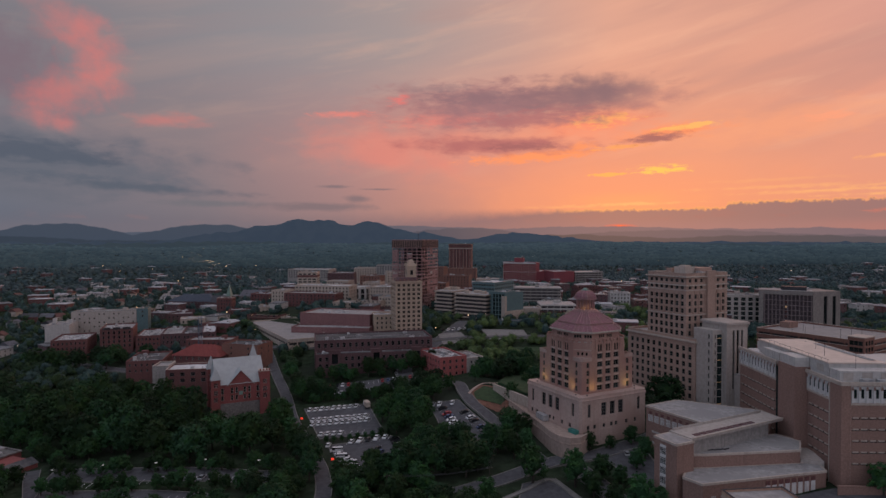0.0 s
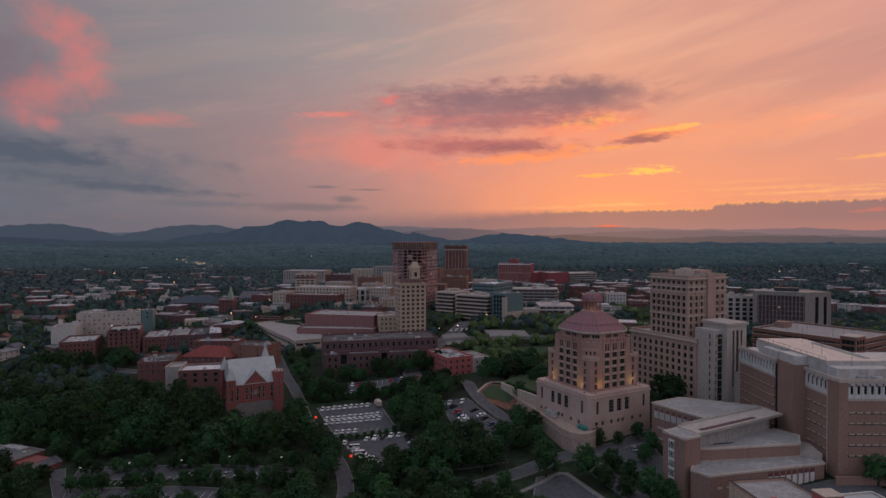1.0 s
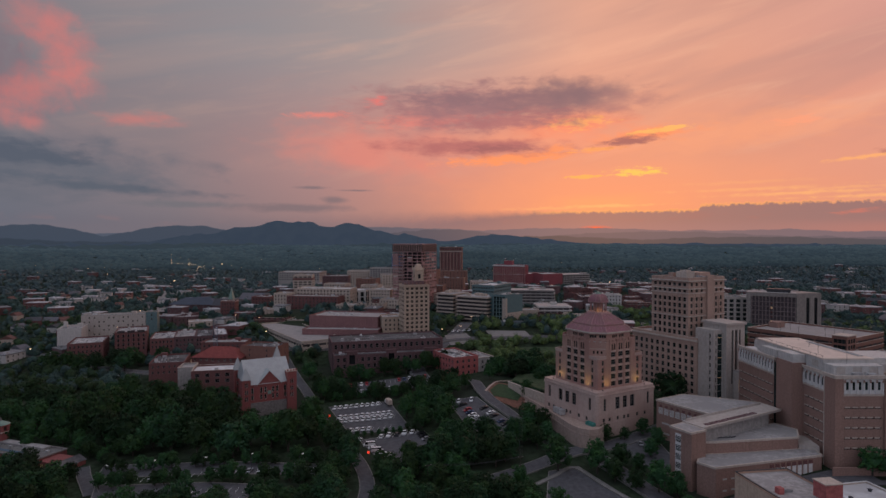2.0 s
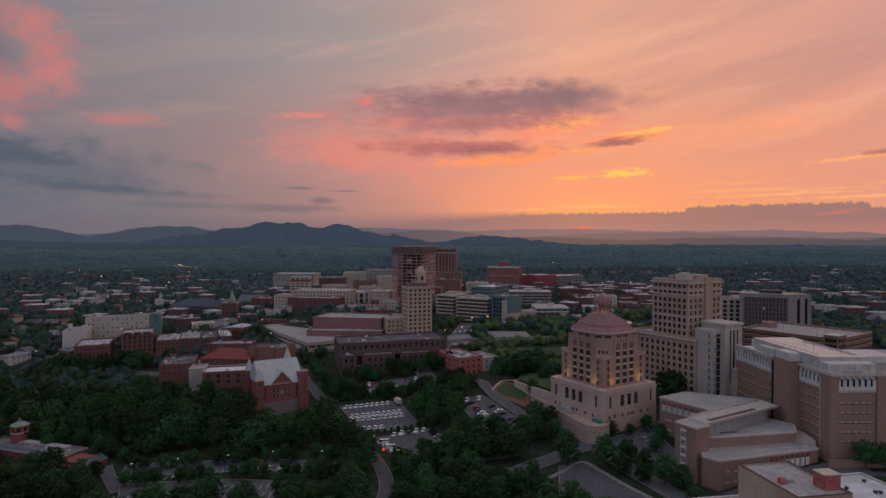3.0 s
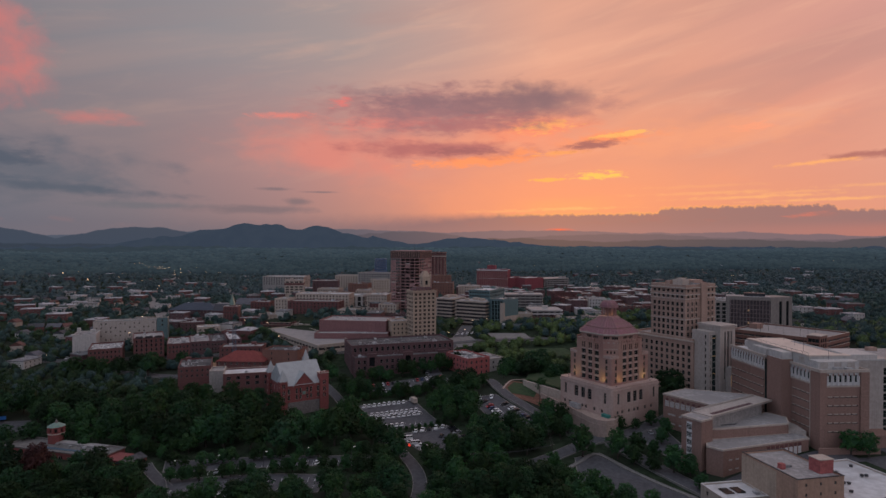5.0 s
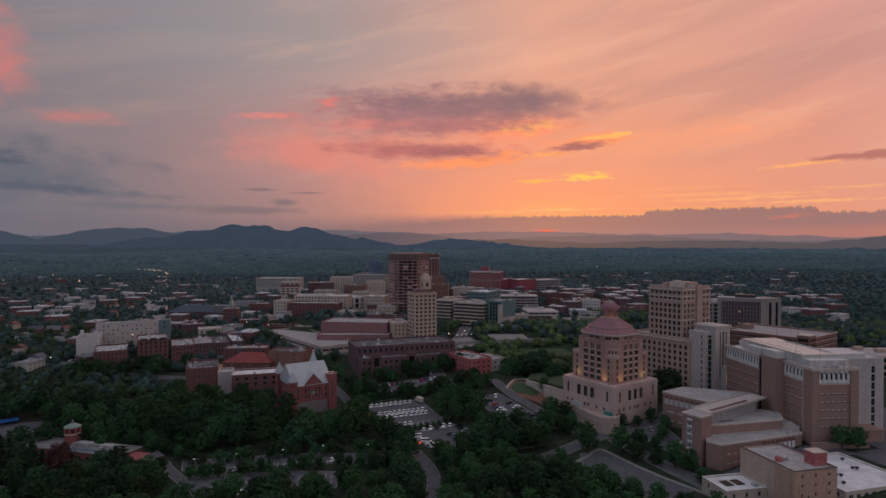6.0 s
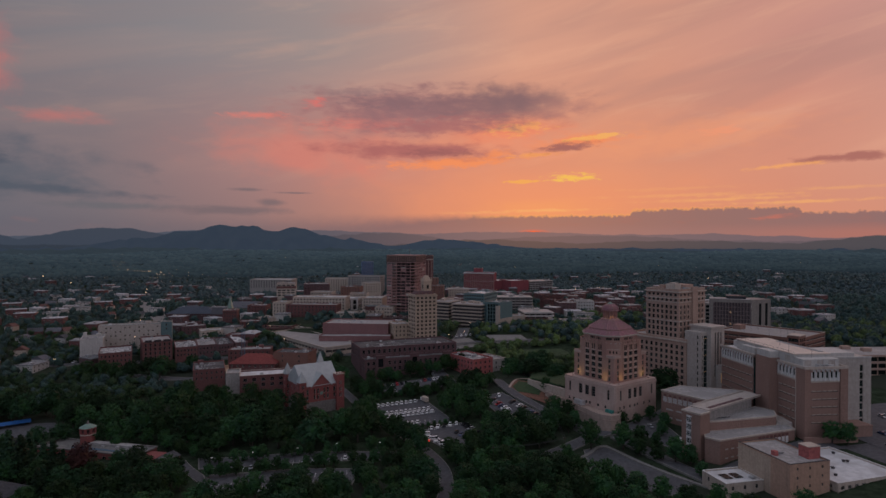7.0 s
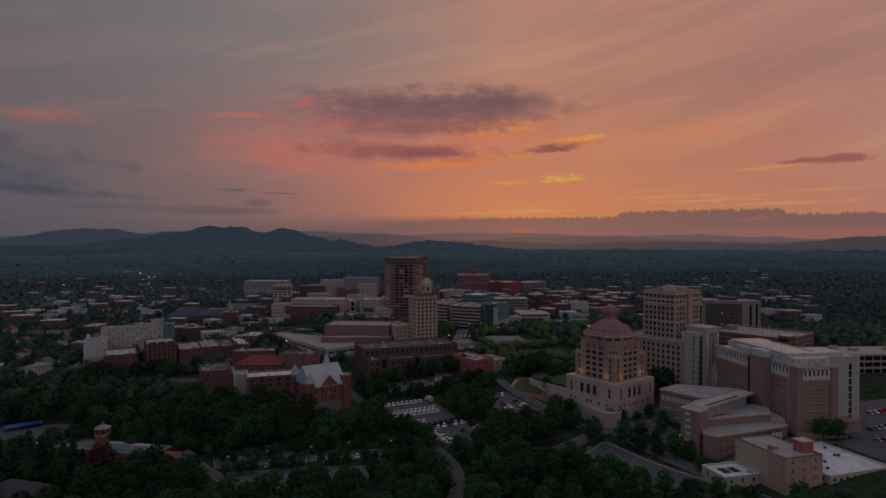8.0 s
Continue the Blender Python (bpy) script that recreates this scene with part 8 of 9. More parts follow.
loose([(262, 296), (430, 320), (430, 470), (300, 450), (275, 380)], 11.0)
loose([(300, 240), (420, 250), (420, 300), (310, 285)], 11.0)
loose([(-170, 380), (-140, 372), (-100, 384), (-120, 410), (-200, 420)], 11.0)
wood([(160, 190), (195, 200), (200, 215), (165, 198)], 9.0, BROAD, 0.7, 0.9)
for x, y, s in ((112, 262, 0.7), (146, 194, 0.95), (151, 190, 0.85), (35, 300, 0.7), (30, 268, 0.9), (36, 262, 0.8)):
    plant(BROAD[1], x, y, s)
for i in range(22):
    for row, y in ((0, 222.5 - 0.16 * i), (1, 240.5 - 0.12 * i)):
        if (i * 7 + row) % 5:
            plant(STREET[(i + row) % 3], -157 + i * 4.5 + rnd.uniform(-1.0, 1.0), y + rnd.uniform(-0.5, 0.5), rnd.uniform(0.95, 1.25))
for x, y, s in ((34, 222, 1.75), (49, 217, 1.7), (60, 221, 1.35), (54, 210, 1.35), (65, 214, 1.4), (60, 203, 1.25), (67.5, 200, 1.4), (72.5, 195, 1.4), (29.5, 263, 1.6), (35, 248, 1.75), (61, 244, 1.0), (70, 245, 0.8), (80, 249, 1.25), (81, 235, 1.2), (75, 227, 1.0), (71, 183, 1.2)):
    plant(STREET[int(x) % 3], x, y, 1.15 * s)
for x, y, s in ((-286, 412, 1.1), (-276, 414, 1.0), (-266, 410, 1.1), (-256, 414, 0.9), (-244, 418, 1.15), (-236, 424, 1.1), (-228, 418, 1.0), (-214, 424, 0.9), (-296, 418, 0.9), (-252, 404, 1.0), (-232, 405, 1.0)):
    plant(BROAD[int(-x) % 5], x, y, s)
plant(BROAD[4], 106, 281, 1.35)
for i in range(15):
    plant(STREET[i % 3], -76 + 3.3 * i + rnd.uniform(-0.6, 0.6), 325.5 + 0.62 * i + rnd.uniform(-0.5, 0.5), rnd.uniform(0.75, 1.05))
for i in range(9):
    plant(STREET[i % 3], -54 + 3.5 * i, 270.8 + 0.95 * i + rnd.uniform(-0.3, 0.3), rnd.uniform(0.45, 0.6))
for x, y, s in ((18, 330, 0.8), (34, 332, 0.85), (46, 322, 0.7), (26, 346, 0.9), (44, 342, 0.9), (-16, 326, 0.7), (-4, 332, 0.8), (6, 328, 0.75), (-58, 214, 0.8), (-64, 226, 0.8), (-70, 238, 0.9), (-36, 214, 0.9), (-22, 222, 0.85), (-8, 222, 0.9), (8, 224, 0.85), (22, 214, 0.7)):
    if not in_paved(x, y, 1.0):
        plant(BROAD[int(abs(x)) % 5], x, y, s)
for x, y, s in ((-66, 262, 0.85), (-71, 273, 0.9), (-76, 284, 0.85), (-80, 295, 0.8), (-85, 306, 0.6), (-59, 250, 0.85), (-54, 239, 0.8), (-52, 228, 0.7), (-36, 226, 0.7)):
    plant(BROAD[int(-x) % 5], x, y, s)
plant(COPPER, -207, 221, 1.5)
# round the fire station and along the near lots
for x, y, s in ((-176, 217, 0.85), (-171, 224, 0.8), (-167, 214, 0.8), (-161, 208, 0.75), (-172, 208, 0.85), (-181, 212, 0.9), (-169, 231, 0.55), (-206, 275, 0.75), (-196, 272, 0.7), (-186, 268, 0.7), (-178, 262, 0.6), (-171, 257, 0.5), (-166, 250, 0.42), (-216, 278, 0.8), (-162, 246, 0.4), (-255, 309, 0.8), (-238, 293, 0.8), (-247, 303, 0.85), (-252, 274, 0.75), (-244, 282, 0.8), (-232, 284, 0.8), (-224, 277, 0.75), (-210, 268, 0.6), (-262, 262, 0.7), (-266, 270, 0.7), (-258, 254, 0.7)):
    plant(BROAD[int(-x) % 5], x, y, s)
# tall trees between the church, the corner lots and the red house
for x, y, s in ((-116, 316, 0.62), (-107, 312, 0.6), (-98, 312, 0.6), (-122, 324, 0.7), (-94, 322, 0.75), (-86, 333, 0.7), (-76, 342, 0.75), (-64, 347, 0.7), (-52, 349, 0.7), (-46, 326, 0.75), (-33, 329, 0.8), (-23, 333, 0.9), (-12, 322, 0.85), (-5, 312, 0.9), (3, 320, 0.8), (24, 350, 0.9), (33, 342, 0.85), (42, 352, 0.95), (50, 336, 0.8), (38, 366, 0.9), (52, 360, 0.85)):
    if not in_paved(x, y, 0.5) and not in_foot(x, y, 1.0):
        plant(BROAD[int(abs(x)) % 5], x, y, s)


# ------------------------------------------------------------------ the far woods
def crown_form(level):
    """Points and faces of a rough crown, open below."""
    bm = bmesh.new()
    bmesh.ops.create_icosphere(bm, subdivisions=level, radius=1.0)
    V = np.array([v.co[:] for v in bm.verts])
    T = np.array([[v.index for v in f.verts] for f in bm.faces if f.calc_center_median().z > -0.45])
    bm.free()
    return V, T


def clumps(name, label, pts, level, sprays, spread_lo, spread_hi, leaf, material, seed, flat=1.0):
    """Far woodland: every tree a lobed crown with leaf sprays standing out of it, all in one mesh."""
    r = np.random.RandomState(seed)
    n = len(pts)
    P = np.array(pts)[:, None, :]
    S = r.uniform(spread_lo, spread_hi, (n, 1, 1))
    tall = r.uniform(0.95, 1.5, (n, 1, 1)) * flat
    up = np.array([0.0, 0.0, 1.0])
    V, T = crown_form(level)
    lobes = r.normal(size=(n, 7, 3))
    lobes[..., 2] = np.abs(lobes[..., 2]) * 0.8
    lobes /= np.linalg.norm(lobes, axis=2, keepdims=True)

    def reach(d):
        near = np.max(np.einsum("nvk,nlk->nvl", d, lobes), axis=2, keepdims=True)
        return 0.62 + 0.44 * np.clip(near, 0, 1) ** 6

    def place(d, f):
        return P + d * f * S * np.concatenate([np.ones_like(tall), np.ones_like(tall), tall], axis=2) + up * S * 0.7 * flat
    d = np.repeat(V[None], n, axis=0)
    body = place(d, reach(d) * r.uniform(0.66, 1.06, (n, len(V), 1))).reshape(-1, 3)
    tris = (T[None] + (np.arange(n) * len(V))[:, None, None]).reshape(-1, 3)
    d = r.normal(size=(n, max(1, sprays), 3))
    d[..., 2] = np.abs(d[..., 2]) * 0.9 - 0.1
    d /= np.linalg.norm(d, axis=2, keepdims=True)
    c = place(d, reach(d) * r.uniform(0.86, 1.22, (n, d.shape[1], 1)))
    nrm = d + r.normal(size=d.shape) * 0.4
    nrm /= np.linalg.norm(nrm, axis=2, keepdims=True)
    u = np.cross(nrm, r.normal(size=d.shape))
    u /= np.linalg.norm(u, axis=2, keepdims=True)
    v = np.cross(nrm, u)
    k = S * leaf * r.uniform(0.6, 1.3, (n, d.shape[1], 1))
    q = np.stack([c - u * k, c - v * k, c + u * k, c + v * k], axis=2).reshape(-1, 3)
    if not sprays:
        q = q[:0]
    f = len(q) // 4
    me = bpy.data.meshes.new(name)
    me.vertices.add(len(body) + len(q))
    me.vertices.foreach_set("co", np.concatenate([body, q]).ravel())
    me.loops.add(len(tris) * 3 + f * 4)
    me.loops.foreach_set("vertex_index", np.concatenate([tris.ravel(), len(body) + np.arange(f * 4)]))
    me.polygons.add(len(tris) + f)
    me.polygons.foreach_set("loop_start", np.concatenate([np.arange(len(tris)) * 3, len(tris) * 3 + np.arange(f) * 4]))
    me.update(calc_edges=True)
    me.polygons.foreach_set("use_smooth", np.ones(len(tris) + f, dtype=bool))
    me.materials.append(material)
    tagged(new(name, me), label, "woods", kind="stuff")


def town_gap(x, y):
    """Where the built-up quarters leave few trees."""
    return noise.noise(Vector((x * 0.006, y * 0.006, 2.0)))


HOUSE_SPOTS = []


def far_points(r0, r1, step, seed, keep):
    r = random.Random(seed)
    out = []
    y = -200
    while y < r1:
        x = -0.80 * y - 140
        while x < 1.06 * y + 60:
            px, py = x + r.uniform(-0.5, 0.5) * step, y + r.uniform(-0.5, 0.5) * step
            dist = math.hypot(px, py)
            if r0 < dist < r1 and r.random() < keep(px, py):
                out.append((px, py, ground(px, py)))
            x += step
        y += step
    return out


def mid_keep(x, y):
    if in_foot(x, y, 3) or in_paved(x, y, 2) or y < 200:
        return 0
    if y < 560 and -330 < x < 220:
        return 0.6
    core = math.exp(-((x - 20) / 330) ** 2 - ((y - 720) / 330) ** 2)
    return max(0.38, 0.95 - 0.75 * core - 0.4 * max(0, town_gap(x, y)))


def houses():
    """Far houses and sheds among the trees."""
    STORE_ROOF = mat("weathered_flat_roof", (0.30, 0.30, 0.31), var=0.3, scale=0.5, per_object=0.6, blotch=0.15)
    kinds = []
    r = random.Random(77)
    for i, (W, D, h, rise, wall, roof, nm, lb) in enumerate(((11, 8, 5, 3, WHITE_WALL, ROOF_SLATE, "house", "white gabled house among trees"), (13, 9, 5.5, 3.5, BRICK_RED, ROOF_SLATE, "house", "brick gabled house among trees"),
                                                            (10, 8, 5, 3.2, CREAM, ROOF_RUST, "house", "cream house with a dull red roof"), (18, 13, 6, 0, WHITE_WALL, STORE_ROOF, "store", "low white store with a flat roof"),
                                                            (21, 14, 7.5, 0, BRICK_RED, STORE_ROOF, "store", "low brick store with a pale flat roof"), (16, 13, 10, 0, BRICK_DARK, STORE_ROOF, "office", "small brown brick office with a grey roof"))):
        e = thing(nm, lb, "house" if rise else "building", pose(0, 0, -600))
        sh, JOIN[0] = Shape(), Shape()
        for k, (at, L) in enumerate(sides(W, D)):
            facade(sh, at, L, -3, h, even(L, max(2, int(L / 4.5)), 1.3), floors(1.0, 3.0, max(1, int(h / 3)), 1.4), e, FRAME_PALE, GLASS, 0.15, (0, 0)) if k == 0 else facade(sh, at, L, -3, h, [], [], e)
        part("wall", sh, wall, e)
        part("glazing", JOIN[0], (FRAME_PALE, GLASS), e)["kind"] = "stuff"
        JOIN[0] = None
        if rise:
            part("roof", gable(Shape(), 0, 0, W, D, h, h + rise, along="x" if i % 2 else "y"), roof, e)
        else:
            part("roof", Shape().box(-0.3, -0.3, h, W + 0.3, D + 0.3, h + 0.6), roof, e)
            part("roof_unit", Shape().box(3, 3, h + 0.6, 6, 5, h + 2), UNIT, e)
        kinds.append((e, W, D))
    # pale roofs and stores along the valley road and across the plain
    for x, y, k in ((-572, 1178, 3), (-484, 982, 3), (-462, 975, 4), (-769, 1533, 3), (-640, 1850, 4), (-700, 1930, 3), (-469, 1211, 4), (-416, 1243, 3), (-402, 976, 4), (-538, 906, 3), (-454, 768, 3), (-455, 831, 4), (-477, 758, 3), (-1255, 1941, 3), (-1301, 2093, 3), (-1002, 1800, 3),
                    (-835, 1397, 3), (-411, 574, 1), (-383, 580, 2), (937, 1270, 3), (1790, 2090, 3), (510, 712, 3), (540, 705, 4), (388, 529, 4), (397, 488, 3), (229, 786, 4), (256, 816, 4), (292, 867, 5), (330, 890, 4), (326, 847, 4), (241, 703, 4), (275, 745, 5), (200, 760, 4), (360, 850, 3), (300, 800, 3)):
        e, W, D = kinds[k]
        HOUSE_SPOTS.append((x, y))
        copy_thing(e, pose(x, y, ground(x, y), 0, 0, r.choice((-12, 20, -40)) + r.uniform(-6, 6)))
        FOOT.append((x - 6, y - 14, 0, W + 10, D + 16))
    west = ((-484, 688, 4), (-462, 706, 3), (-517, 733, 4), (-478, 790, 3), (-486, 844, 3), (-582, 968, 3), (-557, 1067, 4), (-500, 1014, 3), (-395, 778, 2), (-352, 736, 3), (-424, 1040, 2), (-597, 1201, 4), (-371, 543, 0), (-410, 552, 0),
            (-393, 572, 1), (-384, 500, 2), (-346, 516, 4), (-352, 466, 0), (-606, 1078, 3), (-623, 880, 4), (-584, 881, 0), (-512, 932, 3), (-388, 879, 3), (-304, 738, 1), (-539, 1282, 4), (-440, 1234, 4), (-453, 613, 2), (-430, 640, 4))
    east = ((254, 966, 4), (232, 822, 5), (335, 1057, 3), (304, 900, 4), (351, 957, 3), (318, 821, 4), (424, 1031, 4), (231, 640, 5), (228, 590, 4), (253, 732, 4), (266, 673, 5), (259, 1075, 3), (532, 759, 4), (858, 1164, 3),
            (387, 552, 3), (393, 520, 4), (456, 569, 4), (550, 815, 3), (616, 1021, 4), (618, 809, 3), (580, 710, 4), (522, 1170, 4), (180, 790, 4), (205, 850, 3), (150, 760, 5), (120, 700, 4), (110, 640, 3))
    for x, y, k in west + east:
        e, W, D = kinds[k]
        HOUSE_SPOTS.append((x, y))
        copy_thing(e, pose(x, y, ground(x, y), 0, 0, r.choice((-12, 8, 20)) + r.uniform(-6, 6)))
        FOOT.append((x - 4, y - 12, 0, W + 6, D + 12))
    n = 0
    for _ in range(9000):
        y = 440 + 1700 * r.random() ** 1.6
        x = r.uniform(-0.85, 0.80) * y + r.uniform(-60, 60)
        if in_foot(x, y, 10) or in_paved(x, y, 8) or (-320 < x < 210 and y < 440) or (-40 < x < 120 and y < 530) or any((x - a) ** 2 + (y - b) ** 2 < 700 for a, b in HOUSE_SPOTS):
            continue
        core = math.exp(-((x - 20) / 330) ** 2 - ((y - 720) / 330) ** 2)
        left = math.exp(-((x + 420) / 260) ** 2 - ((y - 650) / 260) ** 2)
        if r.random() > 0.16 + 0.8 * core + 0.9 * left:
            continue
        e, W, D = kinds[r.randrange(3) if core < 0.3 and r.random() < 0.62 else 3 + r.randrange(3)]
        HOUSE_SPOTS.append((x, y))
        copy_thing(e, pose(x, y, ground(x, y), 0, 0, r.choice((-12, 20, 78, -40)) + r.uniform(-6, 6)))
        FOOT.append((x - 4, y - 4, 0, W + 4, D + 4))
        n += 1
        if n >= 240:
            break


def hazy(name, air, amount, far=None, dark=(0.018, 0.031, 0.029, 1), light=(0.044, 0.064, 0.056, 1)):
    """Distant backdrop of wooded hills, its evening haze put in as emission."""
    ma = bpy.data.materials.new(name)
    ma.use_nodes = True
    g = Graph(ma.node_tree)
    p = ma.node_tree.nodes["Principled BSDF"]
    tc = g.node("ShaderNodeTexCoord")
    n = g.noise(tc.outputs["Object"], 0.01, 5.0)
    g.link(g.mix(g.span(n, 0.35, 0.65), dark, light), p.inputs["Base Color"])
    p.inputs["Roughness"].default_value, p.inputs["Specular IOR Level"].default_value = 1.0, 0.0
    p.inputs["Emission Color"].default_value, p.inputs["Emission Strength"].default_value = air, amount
    # the haze emission grows with distance
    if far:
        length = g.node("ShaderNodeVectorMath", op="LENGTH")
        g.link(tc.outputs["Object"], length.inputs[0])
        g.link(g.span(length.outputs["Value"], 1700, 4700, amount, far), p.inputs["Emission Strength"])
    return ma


houses()
# leaf colour made paler and bluer to hold the evening haze
hazed_mid_leaf = leaf_mat("mid_leaves_with_haze", (0.039, 0.071, 0.070), 0.35, 0.15, 0.45, 0.9, False)
town_leaf = leaf_mat("town_leaves", (0.036, 0.066, 0.034), 0.4, 0.25, 0.45, 1.1, False)
clumps("town_trees", "dense summer trees at the foot of the downtown hill", [p for p in LOOSE if p[1] < 440 and p[0] < 0], 2, 150, 3.0, 5.2, 0.085, leaf_mat("hillside_leaves", (0.028, 0.056, 0.028), 0.4, 0.25, 0.4, 1.2, False), 14)
clumps("town_trees", "dense summer street trees between the downtown houses", [p for p in LOOSE if p[1] >= 440 and p[0] < 0], 2, 130, 2.8, 5.0, 0.09, town_leaf, 4)
clumps("town_trees", "yellow-green summer park trees round the square", [p for p in LOOSE if p[0] >= 0], 2, 150, 2.6, 4.8, 0.09, leaf_mat("park_leaves", (0.078, 0.122, 0.052), 0.45, 0.3, 0.5, 1.1, False), 15)
clumps("woods", "summer woods and garden trees between the houses", far_points(430, 640, 8.6, 3, mid_keep), 2, 44, 2.6, 5.2, 0.115, hazed_mid_leaf, 1)
clumps("woods", "summer woods and garden trees beyond the downtown", far_points(640, 1000, 9.6, 8, mid_keep), 1, 20, 2.8, 5.6, 0.14, hazed_mid_leaf, 8)
# the plain's leaves carry still more blue haze in their base colour
clumps("woods", "broad summer woods on the plain beyond the town", far_points(1000, 1700, 12.5, 4, mid_keep), 1, 8, 3.6, 7.4, 0.2, leaf_mat("plain_leaves_with_haze", (0.052, 0.082, 0.090), 0.35, 0.10, 0.4, 0.45, False), 2, 0.8)
paling = hazy("haze_glow_woods", lin(46, 56, 66), 0.55, 1.1)
clumps("distant_woods", "distant woods paled by a haze glow", far_points(1700, 2800, 19, 6, mid_keep), 1, 0, 8, 16, 0.25, paling, 7, 0.7)
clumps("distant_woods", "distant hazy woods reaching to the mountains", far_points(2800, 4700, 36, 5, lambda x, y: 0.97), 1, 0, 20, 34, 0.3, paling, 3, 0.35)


# ------------------------------------------------------------------ mountains
def mountains():
    """The dark range behind the town and lower hills before it; far off, evening haze put in as emission."""
    def ridge(name, label, dist, depth, a0, a1, profile, material, seed):
        sh, cols, rows = Shape(), 260, 7
        v, f = [], []
        for i in range(cols + 1):
            az = a0 + (a1 - a0) * i / cols
            top = profile(az) + 16 * noise.fractal(Vector((az * 0.9, seed, 0)), 0.75, 2.1, 7)
            for j in range(rows + 1):
                t = j / rows
                d = dist - depth * (1 - t)
                wob = 10 * noise.noise(Vector((az * 0.8, t * 3, seed))) * math.sin(math.pi * t)
                z = -10 + (top + 10) * smooth(0, 1, t) + wob
                v.append((d * math.sin(radians(az)), d * math.cos(radians(az)), z))
        for i in range(cols):
            for j in range(rows):
                a = i * (rows + 1) + j
                f.append((a, a + rows + 1, a + rows + 2, a + 1))
        me = bpy.data.meshes.new(name)
        me.from_pydata(v, [], f)
        me.polygons.foreach_set("use_smooth", [True] * len(f))
        me.materials.append(material)
        tagged(new(name, me), label, "mountains", kind="structure")

    def bump(az, c, w, h):
        return h * math.exp(-((az - c) / w) ** 2)

    def main(az):
        az += 0.55
        return 62 + bump(az, -6.5, 2.6, 120) + bump(az, -10.6, 1.6, 92) + bump(az, -13.3, 1.8, 118) + bump(az, -16.6, 1.8, 80) + bump(az, -11.5, 7.0, 60) + bump(az, -20.5, 3.0, 54) + bump(az, -1.5, 3.5, 62) + bump(az, 8.2, 2.6, 62) + bump(az, 5.6, 2.0, 32) + bump(az, 12, 2.4, 34)

    def low(az):
        return 34 + bump(az, -20, 9, 30) + bump(az, -3, 6, 24) + bump(az, 9, 5, 26) + bump(az, 26, 8, 16) + bump(az, -40, 10, 18) + bump(az, 46, 7, 34)
    ridge("mountain_range", "dark blue wooded mountain range with a haze glow", 4880, 260, -62, 62, main, hazy("hazy_mountain", lin(53, 63, 79), 0.85, None, (0.014, 0.020, 0.020, 1), (0.022, 0.028, 0.026, 1)), 3.0)
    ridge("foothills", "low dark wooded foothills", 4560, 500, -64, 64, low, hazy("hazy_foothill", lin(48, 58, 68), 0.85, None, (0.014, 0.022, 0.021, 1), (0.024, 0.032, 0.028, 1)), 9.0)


mountains()


# ------------------------------------------------------------------ cars
def car_kind(kind, paint, colour):
    """A parked car: body with sloped cabin, glass, lamps and four wheels."""
    L, W, H, hood, tail, name = {"sedan": (4.7, 1.82, 1.45, 1.15, 0.75, "car"), "van": (5.6, 2.0, 2.2, 0.75, 0.05, "van"), "truck": (5.6, 1.95, 1.8, 1.3, 1.9, "pickup_truck")}[kind]
    e = thing(name, colour + " parked " + {"sedan": "saloon car", "van": "van", "truck": "pickup truck"}[kind] + " on asphalt", "car", pose(0, 0, -700))
    belt = 0.92 if kind == "sedan" else 1.1
    b = Shape()
    ring = [(-L / 2, 0.42), (-L / 2 + 0.08, belt - 0.1), (-L / 2 + tail * 0.4, belt), (L / 2 - hood, belt), (L / 2 - 0.15, belt - 0.2), (L / 2, 0.5), (L / 2 - 0.05, 0.3), (-L / 2 + 0.05, 0.3)]
    n = len(ring)
    for s, w in ((-1, W / 2), (1, W / 2)):
        b.face([(x, s * w, z) for x, z in (ring if s < 0 else ring[::-1])][::-1])
    for (x0, z0), (x1, z1) in zip(ring, ring[1:] + ring[:1]):
        b.face([(x0, -W / 2, z0), (x1, -W / 2, z1), (x1, W / 2, z1), (x0, W / 2, z0)][::-1])
    part("body", b, paint, e)
    x0, x1 = -L / 2 + tail, L / 2 - hood + 0.1
    if kind == "truck":
        x0 = -0.6
    i0, i1, t = x0 + (0.5 if kind == "sedan" else 0.12), x1 - (0.8 if kind != "van" else 0.55), 0.16
    lo = [(x0, -W / 2 + 0.06), (x1, -W / 2 + 0.06), (x1, W / 2 - 0.06), (x0, W / 2 - 0.06)]
    hi = [(i0, -W / 2 + t + 0.1), (i1, -W / 2 + t + 0.1), (i1, W / 2 - t - 0.1), (i0, W / 2 - t - 0.1)]
    c = Shape()
    for k in range(4):
        j = (k + 1) % 4
        c.face([(*lo[k], belt), (*lo[j], belt), (*hi[j], H - 0.06), (*hi[k], H - 0.06)])
    part("glass", c, GLASS, e)
    part("roof", Shape().box(i0 - 0.05, -W / 2 + t + 0.06, H - 0.06, i1 + 0.05, W / 2 - t - 0.06, H), paint, e)
    if kind == "van":
        part("side_panel", Shape().box(-L / 2 + 0.12, -W / 2 + 0.03, belt, i1 - 1.0, W / 2 - 0.03, H - 0.62), paint, e)
    for x in (-L / 2 + 0.9, L / 2 - 0.95):
        for s in (-1, 1):
            part("wheel", Shape().tube((x, s * (W / 2 - 0.2), 0.33), (x, s * (W / 2 + 0.01), 0.33), 0.33, 0.33, 8), TYRE, e)
    for s in (-1, 1):
        part("headlight", Shape().box(L / 2 - 0.06, s * W * 0.36 - 0.18, 0.6, L / 2 + 0.01, s * W * 0.36 + 0.18, 0.75), FRAME_PALE, e)
    return e


